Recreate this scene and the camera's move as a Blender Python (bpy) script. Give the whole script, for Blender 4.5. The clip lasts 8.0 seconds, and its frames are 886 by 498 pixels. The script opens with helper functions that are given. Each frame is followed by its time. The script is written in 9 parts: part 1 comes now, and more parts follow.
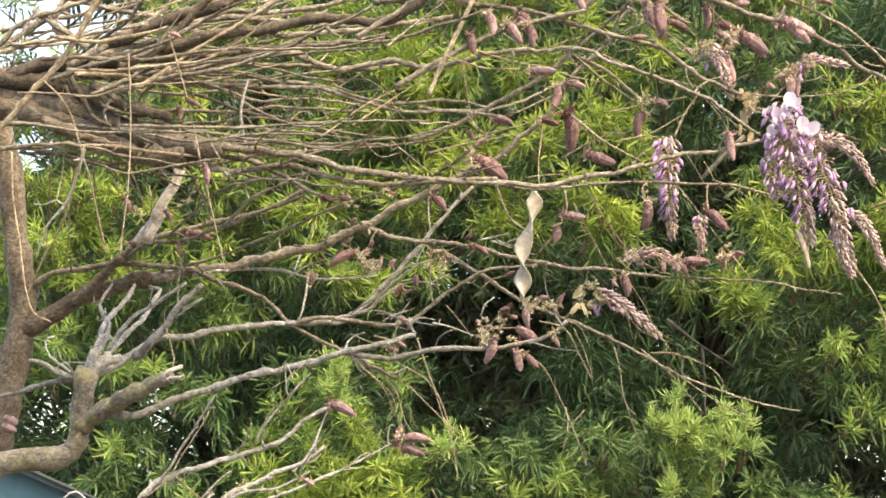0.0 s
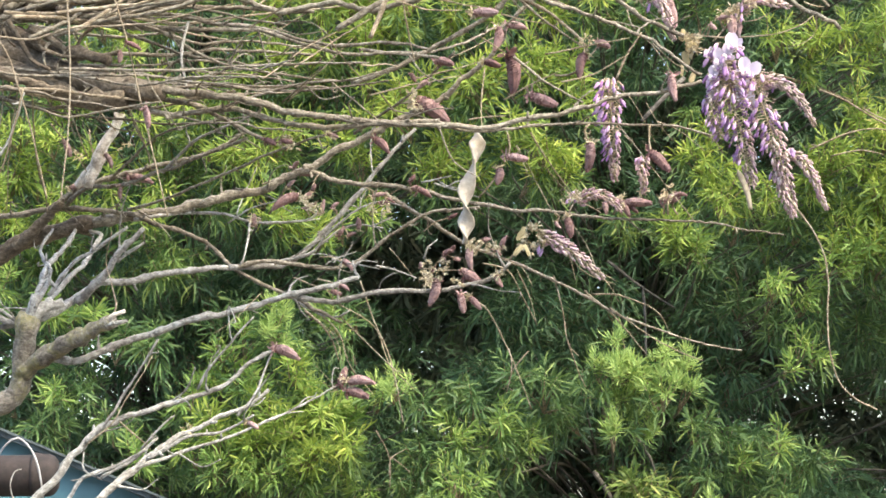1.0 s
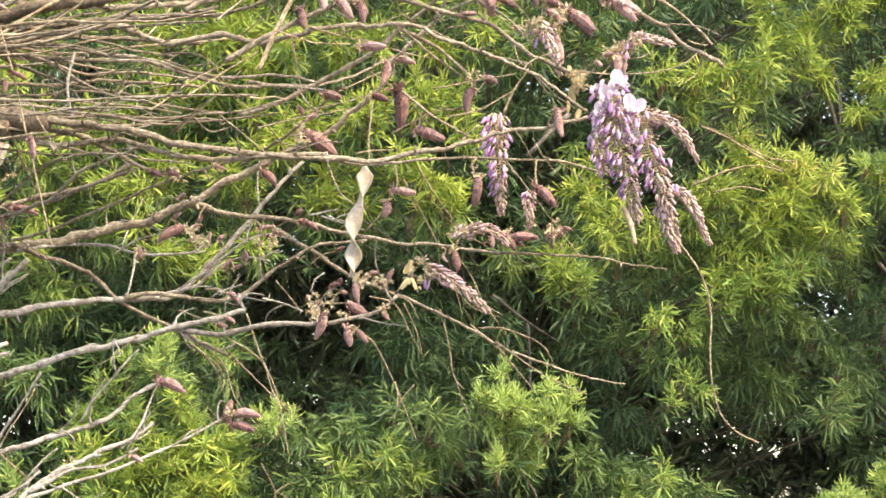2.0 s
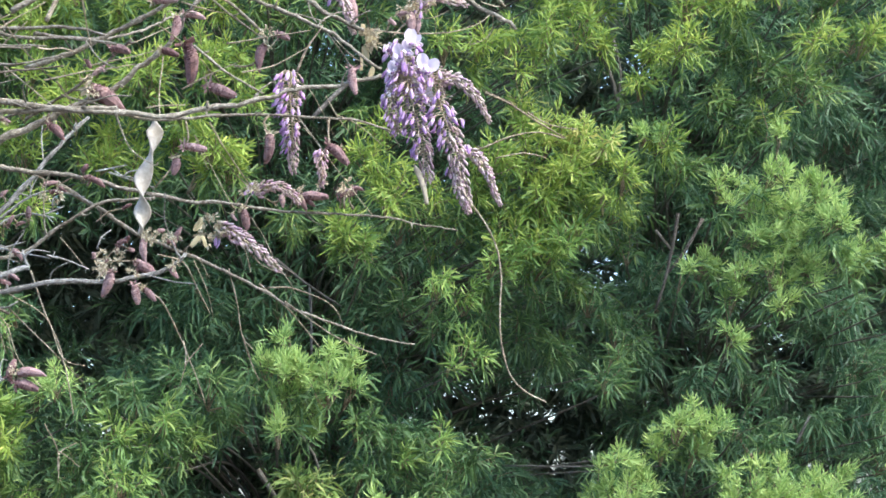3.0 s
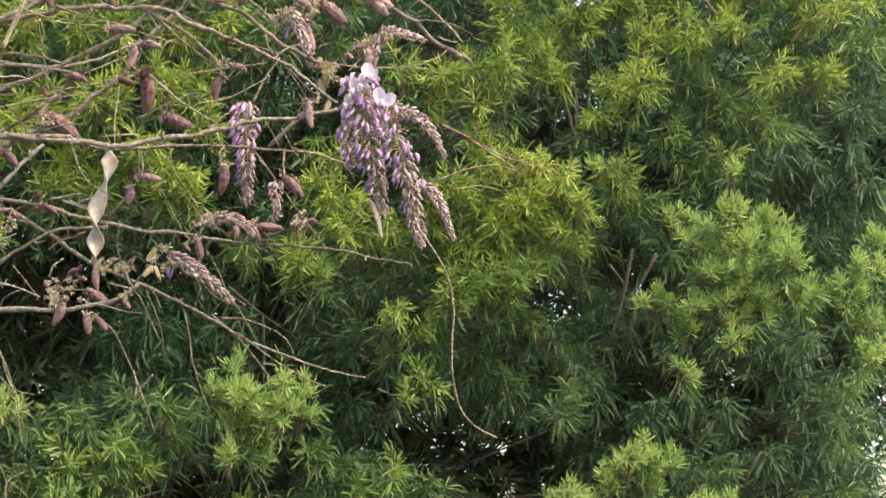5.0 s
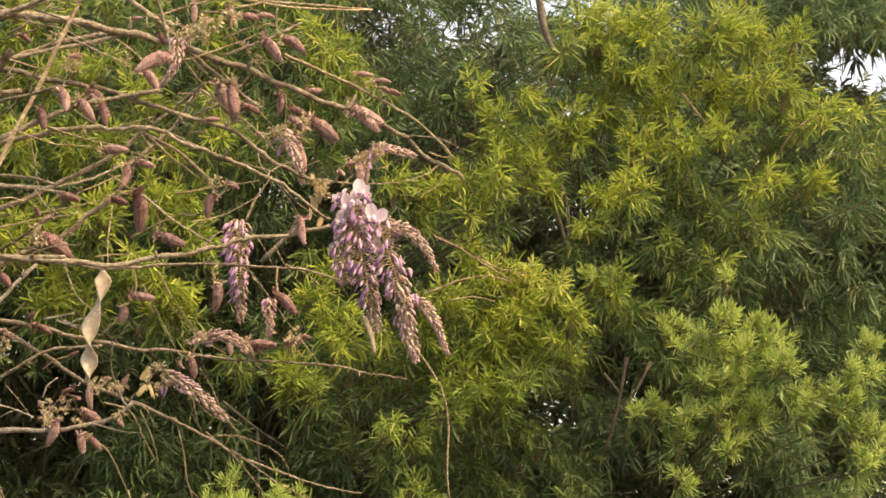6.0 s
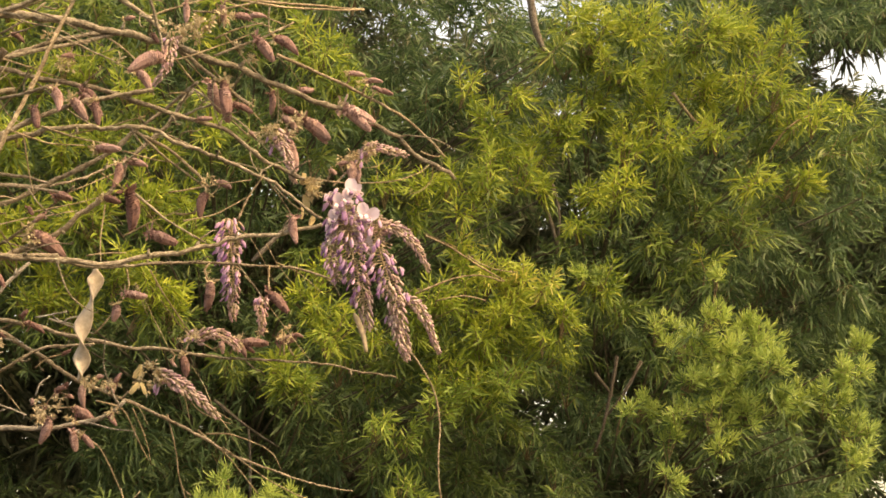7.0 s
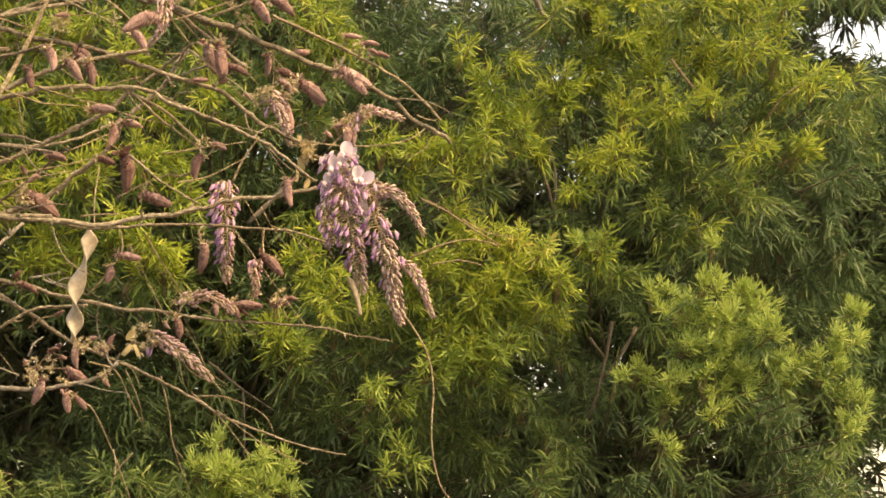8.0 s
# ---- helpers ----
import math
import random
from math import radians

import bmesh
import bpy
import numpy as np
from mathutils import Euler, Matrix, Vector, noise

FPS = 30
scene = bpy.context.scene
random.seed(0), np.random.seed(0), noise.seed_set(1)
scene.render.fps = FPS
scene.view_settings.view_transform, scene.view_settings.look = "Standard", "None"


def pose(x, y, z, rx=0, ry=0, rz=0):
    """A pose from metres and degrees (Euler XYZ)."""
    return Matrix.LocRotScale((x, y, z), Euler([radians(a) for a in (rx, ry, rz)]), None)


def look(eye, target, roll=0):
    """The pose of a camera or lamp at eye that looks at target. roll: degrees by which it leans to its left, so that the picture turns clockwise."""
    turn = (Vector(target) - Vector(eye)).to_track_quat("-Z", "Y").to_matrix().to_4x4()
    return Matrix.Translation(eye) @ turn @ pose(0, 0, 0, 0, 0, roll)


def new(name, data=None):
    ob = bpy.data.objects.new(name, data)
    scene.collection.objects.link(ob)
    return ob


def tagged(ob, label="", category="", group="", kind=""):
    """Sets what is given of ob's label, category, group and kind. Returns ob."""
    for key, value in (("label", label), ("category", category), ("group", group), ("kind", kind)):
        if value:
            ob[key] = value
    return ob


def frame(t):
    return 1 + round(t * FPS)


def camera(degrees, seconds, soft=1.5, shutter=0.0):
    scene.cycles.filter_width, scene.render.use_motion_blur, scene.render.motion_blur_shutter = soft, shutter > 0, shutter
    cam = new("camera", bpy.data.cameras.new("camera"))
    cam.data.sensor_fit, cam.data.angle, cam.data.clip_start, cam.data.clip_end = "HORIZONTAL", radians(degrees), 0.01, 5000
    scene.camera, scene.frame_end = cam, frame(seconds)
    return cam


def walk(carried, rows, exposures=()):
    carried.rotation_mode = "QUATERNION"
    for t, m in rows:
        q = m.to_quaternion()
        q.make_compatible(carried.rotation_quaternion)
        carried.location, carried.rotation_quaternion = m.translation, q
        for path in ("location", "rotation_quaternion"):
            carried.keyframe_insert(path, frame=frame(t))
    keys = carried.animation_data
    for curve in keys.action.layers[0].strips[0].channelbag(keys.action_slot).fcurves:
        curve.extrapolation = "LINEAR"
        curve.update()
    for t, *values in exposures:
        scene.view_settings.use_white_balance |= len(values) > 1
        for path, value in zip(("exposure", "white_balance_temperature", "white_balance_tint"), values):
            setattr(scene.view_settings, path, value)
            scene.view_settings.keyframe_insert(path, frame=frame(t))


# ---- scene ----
cam = camera(26.0, 8.0, soft=1.6)
walk(cam, [
    (0, pose(0.0000, -0.0000, 1.6000, 100.000, -0.000, 0.000)),
    (0.2, pose(-0.0028, 0.0007, 1.5989, 99.514, 0.252, -0.045)),
    (0.5, pose(-0.0070, 0.0017, 1.5971, 99.128, 0.473, -0.250)),
    (0.8, pose(-0.0058, 0.0021, 1.5978, 98.976, 0.485, -0.537)),
    (1, pose(-0.0050, 0.0025, 1.5982, 98.317, 0.653, -1.719)),
    (1.2, pose(-0.0051, 0.0026, 1.5978, 98.165, 0.606, -2.083)),
    (1.5, pose(-0.0051, 0.0029, 1.5973, 98.089, 0.844, -3.583)),
    (1.7, pose(-0.0044, -0.0043, 1.5979, 98.775, 0.891, -4.299)),
    (2.8, pose(-0.0314, 0.0087, 1.5885, 99.520, 1.176, -10.623)),
    (2.9, pose(-0.0322, 0.0115, 1.5869, 99.006, 1.288, -11.692)),
    (3, pose(-0.0330, 0.0144, 1.5852, 98.214, 1.321, -11.939)),
    (3.2, pose(-0.0328, 0.0140, 1.5857, 97.645, 1.077, -12.252)),
    (3.5, pose(-0.0324, 0.0133, 1.5864, 97.391, 0.722, -12.716)),
    (4, pose(-0.0300, 0.0194, 1.5873, 97.253, 0.523, -13.133)),
    (4.5, pose(-0.0308, 0.0143, 1.5899, 97.523, 0.401, -13.403)),
    (4.7, pose(-0.0308, 0.0126, 1.5902, 98.325, 0.359, -13.373)),
    (5.8, pose(-0.0313, 0.0017, 1.6014, 100.665, 1.371, -13.431)),
    (5.9, pose(-0.0315, 0.0020, 1.6012, 101.537, 1.441, -13.373)),
    (6, pose(-0.0318, 0.0023, 1.6010, 102.272, 1.415, -13.435)),
    (6.2, pose(-0.0333, 0.0004, 1.5992, 102.596, 1.492, -13.549)),
    (6.5, pose(-0.0355, -0.0025, 1.5966, 102.361, 1.577, -13.696)),
    (7, pose(-0.0353, -0.0099, 1.5976, 102.248, 1.414, -13.709)),
    (7.5, pose(-0.0329, -0.0008, 1.6032, 101.701, 0.872, -13.895)),
    (7.8, pose(-0.0317, -0.0015, 1.6013, 101.379, 0.913, -13.937)),
    (8, pose(-0.0309, -0.0019, 1.6000, 101.164, 0.916, -13.916)),
], exposures=[
    (0.0, 2.36, 8050, 11),
    (0.5, 2.37, 7000, 9),
    (1.0, 2.48, 6800, 9),
    (1.5, 2.69, 6900, 10),
    (1.7, 2.69, 8000, 14),
    (2.8, 2.73, 7000, 10),
    (3.0, 2.38, 5700, 8),
    (3.5, 2.08, 5650, 6),
    (4.5, 2.11, 5850, 10),
    (4.7, 2.09, 6400, 10),
    (5.8, 1.94, 10500, 17),
    (6.2, 1.94, 13000, 20),
    (6.5, 1.92, 14500, 20),
    (7.5, 1.90, 15000, 20),
    (8.0, 1.94, 14500, 18),
])

# ---- sky, sun ----
world = bpy.data.worlds.new("sky")
scene.world = world
world.use_nodes = True
wn, wl = world.node_tree.nodes, world.node_tree.links
sky = wn.new("ShaderNodeTexSky")
sky.sky_type = "NISHITA"
sky.sun_disc = False
sky.sun_elevation, sky.sun_rotation = radians(52), radians(130)
sky.air_density, sky.dust_density, sky.ozone_density = 1.0, 3.0, 1.0
wl.new(sky.outputs[0], wn["Background"].inputs[0])
wn["Background"].inputs[1].default_value = 0.15

sun = new("sun", bpy.data.lights.new("sun", "SUN"))
sun.data.energy, sun.data.angle, sun.data.color = 1.25, radians(20), (1.0, 0.87, 0.64)
sun.matrix_world = look((5, -3, 14), (0.6, 4.5, 2))


# ---- materials ----
def material(name):
    m = bpy.data.materials.new(name)
    m.use_nodes = True
    nt = m.node_tree
    return m, nt.nodes, nt.links, nt.nodes["Principled BSDF"]


def ramp(n, l, fac, stops):
    r = n.new("ShaderNodeValToRGB")
    while len(r.color_ramp.elements) < len(stops):
        r.color_ramp.elements.new(0.5)
    for e, (p, c) in zip(r.color_ramp.elements, stops):
        e.position, e.color = p, (*c, 1)
    l.new(fac, r.inputs[0])
    return r.outputs[0]


def noisy(n, l, scale, detail=4, rough=0.6, stretch=None):
    t = n.new("ShaderNodeTexCoord")
    x = n.new("ShaderNodeTexNoise")
    x.inputs["Scale"].default_value, x.inputs["Detail"].default_value, x.inputs["Roughness"].default_value = scale, detail, rough
    if stretch:
        mp = n.new("ShaderNodeMapping")
        mp.inputs["Scale"].default_value = stretch
        l.new(t.outputs["Object"], mp.inputs[0])
        l.new(mp.outputs[0], x.inputs[0])
    else:
        l.new(t.outputs["Object"], x.inputs[0])
    return x.outputs["Fac"]


def mixed(n, l, fac, a, b, mode="MIX"):
    x = n.new("ShaderNodeMix")
    x.data_type, x.blend_type = "RGBA", mode
    for v, s in ((fac, 0), (a, 6), (b, 7)):
        if isinstance(v, (int, float)):
            x.inputs[s].default_value = v
        elif isinstance(v, tuple):
            x.inputs[s].default_value = (*v, 1)
        else:
            l.new(v, x.inputs[s])
    return x.outputs[2]


def bumped(n, l, p, height, strength, distance):
    b = n.new("ShaderNodeBump")
    b.inputs["Strength"].default_value, b.inputs["Distance"].default_value = strength, distance
    l.new(height, b.inputs["Height"])
    l.new(b.outputs[0], p.inputs["Normal"])


def bark_material(name, dark, mid, light, moss=0.0):
    m, n, l, p = material(name)
    big = noisy(n, l, 22, 3)
    fine = noisy(n, l, 260, 6, 0.75, (0.6, 1, 1))
    col = ramp(n, l, fine, [(0.32, dark), (0.5, mid), (0.70, light)])
    info = n.new("ShaderNodeObjectInfo")
    tint = ramp(n, l, info.outputs["Random"], [(0.0, (0.74, 0.71, 0.69)), (0.5, (1, 1, 1)), (1.0, (1.15, 1.13, 1.1))])
    col = mixed(n, l, 1.0, col, tint, "MULTIPLY")
    patch = ramp(n, l, big, [(0.35, (0.66, 0.63, 0.60)), (0.65, (1.10, 1.10, 1.09))])
    col = mixed(n, l, 1.0, col, patch, "MULTIPLY")
    blotch = ramp(n, l, noisy(n, l, 105, 4, 0.65), [(0.36, (0.68, 0.66, 0.64)), (0.5, (1.04, 1.04, 1.04)), (0.66, (1.32, 1.33, 1.34))])
    col = mixed(n, l, 1.0, col, blotch, "MULTIPLY")
    if moss:
        spot = noisy(n, l, 26, 6, 0.75)
        fac = ramp(n, l, spot, [(0.49, (0, 0, 0)), (0.64, (moss, moss, moss))])
        lich = ramp(n, l, noisy(n, l, 120, 2), [(0.35, (0.13, 0.125, 0.05)), (0.6, (0.27, 0.25, 0.09)), (0.75, (0.46, 0.45, 0.38))])
        col = mixed(n, l, fac, col, lich)
    l.new(col, p.inputs["Base Color"])
    p.inputs["Roughness"].default_value = 0.85
    p.inputs["Specular IOR Level"].default_value = 0.25
    bumped(n, l, p, fine, 1.0, 0.0026)
    return m


def leafy(name, stops, shine=0.42, through_light=0.35, vary=False):
    """Thin leaf or petal: gloss over diffuse, with light coming through."""
    m, n, l, p = material(name)
    rnd = n.new("ShaderNodeNewGeometry").outputs["Random Per Island"]
    col = ramp(n, l, rnd, stops)
    patch = ramp(n, l, noisy(n, l, 5, 3), [(0.3, (0.75, 0.82, 0.8)), (0.7, (1.12, 1.08, 0.95))])
    col = mixed(n, l, 1.0, col, patch, "MULTIPLY")
    if vary:
        tone = ramp(n, l, n.new("ShaderNodeObjectInfo").outputs["Random"], [(0.0, (0.56, 0.46, 0.46)), (0.4, (0.9, 0.84, 0.85)), (1.0, (1.2, 1.22, 1.24))])
        col = mixed(n, l, 1.0, col, tone, "MULTIPLY")
    l.new(col, p.inputs["Base Color"])
    p.inputs["Roughness"].default_value = shine
    p.inputs["Specular IOR Level"].default_value = 0.3
    tr = n.new("ShaderNodeBsdfTranslucent")
    l.new(col, tr.inputs[0])
    mx = n.new("ShaderNodeMixShader")
    mx.inputs[0].default_value = through_light
    l.new(p.outputs[0], mx.inputs[1])
    l.new(tr.outputs[0], mx.inputs[2])
    l.new(mx.outputs[0], n["Material Output"].inputs[0])
    return m


def plain(name, color, rough=0.6, grain=60, depth=0.001, spread=0.25, metal=0.0):
    m, n, l, p = material(name)
    f = noisy(n, l, grain, 5)
    lo, hi = tuple(c * (1 - spread) for c in color), tuple(min(1, c * (1 + spread)) for c in color)
    l.new(ramp(n, l, f, [(0.3, lo), (0.7, hi)]), p.inputs["Base Color"])
    p.inputs["Roughness"].default_value, p.inputs["Metallic"].default_value = rough, metal
    bumped(n, l, p, f, 0.5, depth)
    return m


BARK_LIMB = bark_material("limb_bark", (0.06, 0.05, 0.037), (0.126, 0.106, 0.08), (0.25, 0.215, 0.17))
BARK = bark_material("branch_bark", (0.098, 0.088, 0.068), (0.20, 0.183, 0.146), (0.41, 0.385, 0.325))
# Grey bark of the low stems, sky light put into its pale colour.
BARK_PALE_SKYLIT = bark_material("skylit_pale_bark", (0.155, 0.157, 0.148), (0.275, 0.28, 0.265), (0.42, 0.425, 0.405))
# Much whiter than the other barks, for a few short stubs.
BARK_WHITISH = bark_material("whitish_wood", (0.33, 0.31, 0.28), (0.50, 0.48, 0.44), (0.68, 0.66, 0.62))
BARK_LICHEN = bark_material("lichen_bark", (0.06, 0.056, 0.047), (0.15, 0.143, 0.125), (0.30, 0.29, 0.262), 0.6)
TWIG = bark_material("twig_bark", (0.15, 0.12, 0.08), (0.285, 0.243, 0.176), (0.45, 0.41, 0.325))
TREE_BARK = bark_material("fern_pine_bark", (0.055, 0.052, 0.046), (0.115, 0.108, 0.097), (0.20, 0.19, 0.17))
TREE_TWIG = bark_material("fern_pine_twig", (0.10, 0.08, 0.05), (0.24, 0.20, 0.14), (0.40, 0.34, 0.26))
# Older leaf, with the blue-green of shade put into its colour.
LEAF_OLD_SHADE = leafy("old_shade_leaf", [(0.0, (0.045, 0.095, 0.057)), (0.55, (0.075, 0.145, 0.077)), (1.0, (0.136, 0.220, 0.095))], 0.5, 0.4)
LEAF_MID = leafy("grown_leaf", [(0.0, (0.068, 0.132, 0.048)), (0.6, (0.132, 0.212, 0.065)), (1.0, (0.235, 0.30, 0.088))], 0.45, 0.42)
# Warm light high up and cool light low down are put into these three.
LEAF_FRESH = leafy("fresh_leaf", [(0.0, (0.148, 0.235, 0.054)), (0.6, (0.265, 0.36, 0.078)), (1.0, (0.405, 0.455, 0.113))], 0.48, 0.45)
LEAF_FRESH_COOL = leafy("cool_fresh_leaf", [(0.0, (0.124, 0.221, 0.063)), (0.6, (0.219, 0.331, 0.091)), (1.0, (0.345, 0.428, 0.133))], 0.48, 0.45)
LEAF_MID_COOL = leafy("cool_grown_leaf", [(0.0, (0.062, 0.126, 0.054)), (0.6, (0.117, 0.20, 0.075)), (1.0, (0.205, 0.288, 0.105))], 0.45, 0.42)
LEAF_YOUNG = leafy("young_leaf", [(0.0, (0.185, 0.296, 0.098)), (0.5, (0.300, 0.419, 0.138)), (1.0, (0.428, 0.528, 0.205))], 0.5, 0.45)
# Light is put into this colour so the crowns' back isn't black.
LEAF_INNER = leafy("lifted_inner_leaf", [(0.0, (0.101, 0.134, 0.106)), (0.6, (0.162, 0.202, 0.151)), (1.0, (0.258, 0.274, 0.207))], 0.7, 0.42)
LEAF_GOLD = leafy("golden_leaf", [(0.0, (0.21, 0.31, 0.075)), (0.55, (0.345, 0.43, 0.11)), (1.0, (0.56, 0.49, 0.21))], 0.48, 0.45)
LEAF_DRY = leafy("yellowing_leaf", [(0.0, (0.12, 0.19, 0.055)), (0.6, (0.22, 0.29, 0.085)), (1.0, (0.37, 0.37, 0.14))], 0.45, 0.4)
PETAL = leafy("lavender_petal", [(0.0, (0.60, 0.47, 0.68)), (0.5, (0.74, 0.63, 0.80)), (1.0, (0.86, 0.79, 0.88))], 0.6, 0.35)
PETAL_SOFT = leafy("lilac_petal", [(0.0, (0.38, 0.25, 0.47)), (0.5, (0.50, 0.37, 0.58)), (1.0, (0.64, 0.52, 0.69))], 0.6, 0.35)
PETAL_DEEP = leafy("violet_petal", [(0.0, (0.27, 0.13, 0.36)), (0.5, (0.38, 0.23, 0.49)), (1.0, (0.53, 0.39, 0.62))], 0.6, 0.3)
PETAL_SHUT = leafy("mauve_petal", [(0.0, (0.33, 0.20, 0.29)), (0.5, (0.45, 0.31, 0.39)), (1.0, (0.58, 0.46, 0.49))], 0.7, 0.2)
PEDICEL = leafy("flower_stalk", [(0.0, (0.33, 0.28, 0.19)), (1.0, (0.50, 0.44, 0.32))], 0.7, 0.2)
CALYX = leafy("calyx", [(0.0, (0.29, 0.195, 0.21)), (0.5, (0.44, 0.335, 0.335)), (1.0, (0.57, 0.48, 0.44))], 0.7, 0.15)
BUD = leafy("bud_scale", [(0.0, (0.17, 0.102, 0.110)), (0.5, (0.295, 0.193, 0.203)), (1.0, (0.445, 0.33, 0.32))], 0.8, 0.15, True)
LEAF_BRONZE = leafy("bronze_yellow_leaf", [(0.0, (0.36, 0.28, 0.155)), (1.0, (0.56, 0.47, 0.30))], 0.6, 0.4)
NEWLEAF = leafy("bronze_leaf", [(0.0, (0.31, 0.24, 0.165)), (0.6, (0.43, 0.37, 0.265)), (1.0, (0.58, 0.53, 0.42))], 0.6, 0.35)
POD = plain("seed_pod_skin", (0.335, 0.30, 0.245), 0.6, 120, 0.0008, 0.3)
POD_OLD = plain("old_pod_skin", (0.23, 0.20, 0.145), 0.75, 120, 0.0008, 0.35)
ROOF_PAINT = plain("teal_painted_metal", (0.045, 0.12, 0.145), 0.5, 14, 0.0005, 0.2)
FASCIA = plain("grey_teal_fascia", (0.045, 0.062, 0.066), 0.8, 40)
RUST = plain("rusty_steel", (0.016, 0.0112, 0.0098), 0.85, 45, 0.003, 0.7)
WIRE = plain("grey_wire", (0.30, 0.30, 0.30), 0.5, 60)
PLASTER = plain("wall_plaster", (0.45, 0.42, 0.38), 0.9, 25, 0.002, 0.12)
SOIL = plain("soil_and_litter", (0.10, 0.085, 0.06), 0.95, 30, 0.02, 0.6)


# ---- building helpers ----
def part(name, mesh, mat, parent, label=""):
    if isinstance(mesh, bmesh.types.BMesh):
        data = bpy.data.meshes.new(name)
        mesh.to_mesh(data)
        mesh.free()
        mesh = data
    if mat and not mesh.materials:
        mesh.materials.append(mat)
    ob = new(name, mesh)
    ob.parent = parent
    if label:
        tagged(ob, label)
    return ob


def thing(name, place, label, category, group="", kind=""):
    ob = new(name)
    ob.empty_display_size = 0.1
    ob.location = place
    return tagged(ob, label, category, group, kind)


def mesh_of(name, verts, tris, smooth=False):
    """A mesh from an n x 3 array and an m x 3 array of corner numbers."""
    verts, tris = np.asarray(verts, np.float32), np.asarray(tris, np.int32)
    me = bpy.data.meshes.new(name)
    me.vertices.add(len(verts))
    me.vertices.foreach_set("co", verts.ravel())
    me.loops.add(tris.size)
    me.loops.foreach_set("vertex_index", tris.ravel())
    me.polygons.add(len(tris))
    me.polygons.foreach_set("loop_start", np.arange(0, tris.size, 3, dtype=np.int32))
    me.polygons.foreach_set("loop_total", np.full(len(tris), 3, np.int32))
    me.polygons.foreach_set("use_smooth", np.full(len(tris), smooth))
    me.update(calc_edges=True)
    return me


def spline(pts, step):
    """Points along a smooth curve through pts, about step apart, with how far along each one is."""
    p = np.array(pts, float)
    p = np.vstack([2 * p[0] - p[1], p, 2 * p[-1] - p[-2]])
    out = []
    for i in range(1, len(p) - 2):
        a, b, c, d = p[i - 1:i + 3]
        n = max(2, int(np.linalg.norm(c - b) / step))
        for k in range(n):
            t = k / n
            out.append(0.5 * (2 * b + (c - a) * t + (2 * a - 5 * b + 4 * c - d) * t * t + (3 * b - a - 3 * c + d) * t ** 3))
    out.append(p[-2])
    out = np.array(out)
    s = np.concatenate([[0], np.cumsum(np.linalg.norm(np.diff(out, axis=0), axis=1))])
    return out, s / s[-1], s[-1]


def tube(path, radii, sides, rng, knobs=0.12):
    """A rough, closed tube of triangles along a path."""
    n = len(path)
    tan = np.gradient(path, axis=0)
    tan /= np.linalg.norm(tan, axis=1)[:, None] + 1e-9
    side = np.cross(tan, (0.13, 0.37, 0.92))
    side /= np.linalg.norm(side, axis=1)[:, None] + 1e-9
    up = np.cross(side, tan)
    a = np.arange(sides) * 2 * math.pi / sides
    r = radii[:, None] * (1 + knobs * rng.normal(size=(n, 1)) + 0.5 * knobs * rng.normal(size=(n, sides)))
    v = path[:, None] + r[..., None] * (np.cos(a)[None, :, None] * side[:, None] + np.sin(a)[None, :, None] * up[:, None])
    v = np.vstack([v.reshape(-1, 3), path[:1], path[-1:]])
    i, j = np.meshgrid(np.arange(n - 1), np.arange(sides), indexing="ij")
    i, j = i.ravel(), j.ravel()
    k = (j + 1) % sides
    f = [np.stack([i * sides + j, i * sides + k, (i + 1) * sides + k], 1), np.stack([i * sides + j, (i + 1) * sides + k, (i + 1) * sides + j], 1)]
    j = np.arange(sides)
    k = (j + 1) % sides
    f += [np.stack([k, j, np.full(sides, n * sides)], 1), np.stack([(n - 1) * sides + j, (n - 1) * sides + k, np.full(sides, n * sides + 1)], 1)]
    return v, np.vstack(f)


def joined(pieces):
    vs, fs, n = [], [], 0
    for v, f in pieces:
        vs.append(v)
        fs.append(f + n)
        n += len(v)
    return np.vstack(vs), np.vstack(fs)


def ball(centre, radii, turn, rings=5, sides=7):
    """A closed ellipsoid, its long axis along the third column of turn."""
    t = np.linspace(0, math.pi, rings + 2)[1:-1]
    a = np.arange(sides) * 2 * math.pi / sides
    v = [(np.sin(q) * np.cos(b), np.sin(q) * np.sin(b), -np.cos(q)) for q in t for b in a] + [(0, 0, -1), (0, 0, 1)]
    v = (np.array(v) * radii) @ np.array(turn).T + centre
    f = []
    for i in range(rings - 1):
        for j in range(sides):
            k = (j + 1) % sides
            f += [(i * sides + j, i * sides + k, (i + 1) * sides + k), (i * sides + j, (i + 1) * sides + k, (i + 1) * sides + j)]
    e = rings * sides
    for j in range(sides):
        k = (j + 1) % sides
        f += [(k, j, e), ((rings - 1) * sides + j, (rings - 1) * sides + k, e + 1)]
    return v, np.array(f)


def basis(axis, twist=0.0):
    """A turn whose third column is axis."""
    z = np.array(axis, float)
    z /= np.linalg.norm(z)
    x = np.cross(z, (0.3, 0.9, 0.1) if abs(z[1]) < 0.8 else (1, 0, 0.2))
    x /= np.linalg.norm(x)
    y = np.cross(z, x)
    c, s = math.cos(twist), math.sin(twist)
    return np.stack([c * x + s * y, c * y - s * x, z], 1)


def unit(v):
    return v / (np.linalg.norm(v, axis=-1, keepdims=True) + 1e-9)


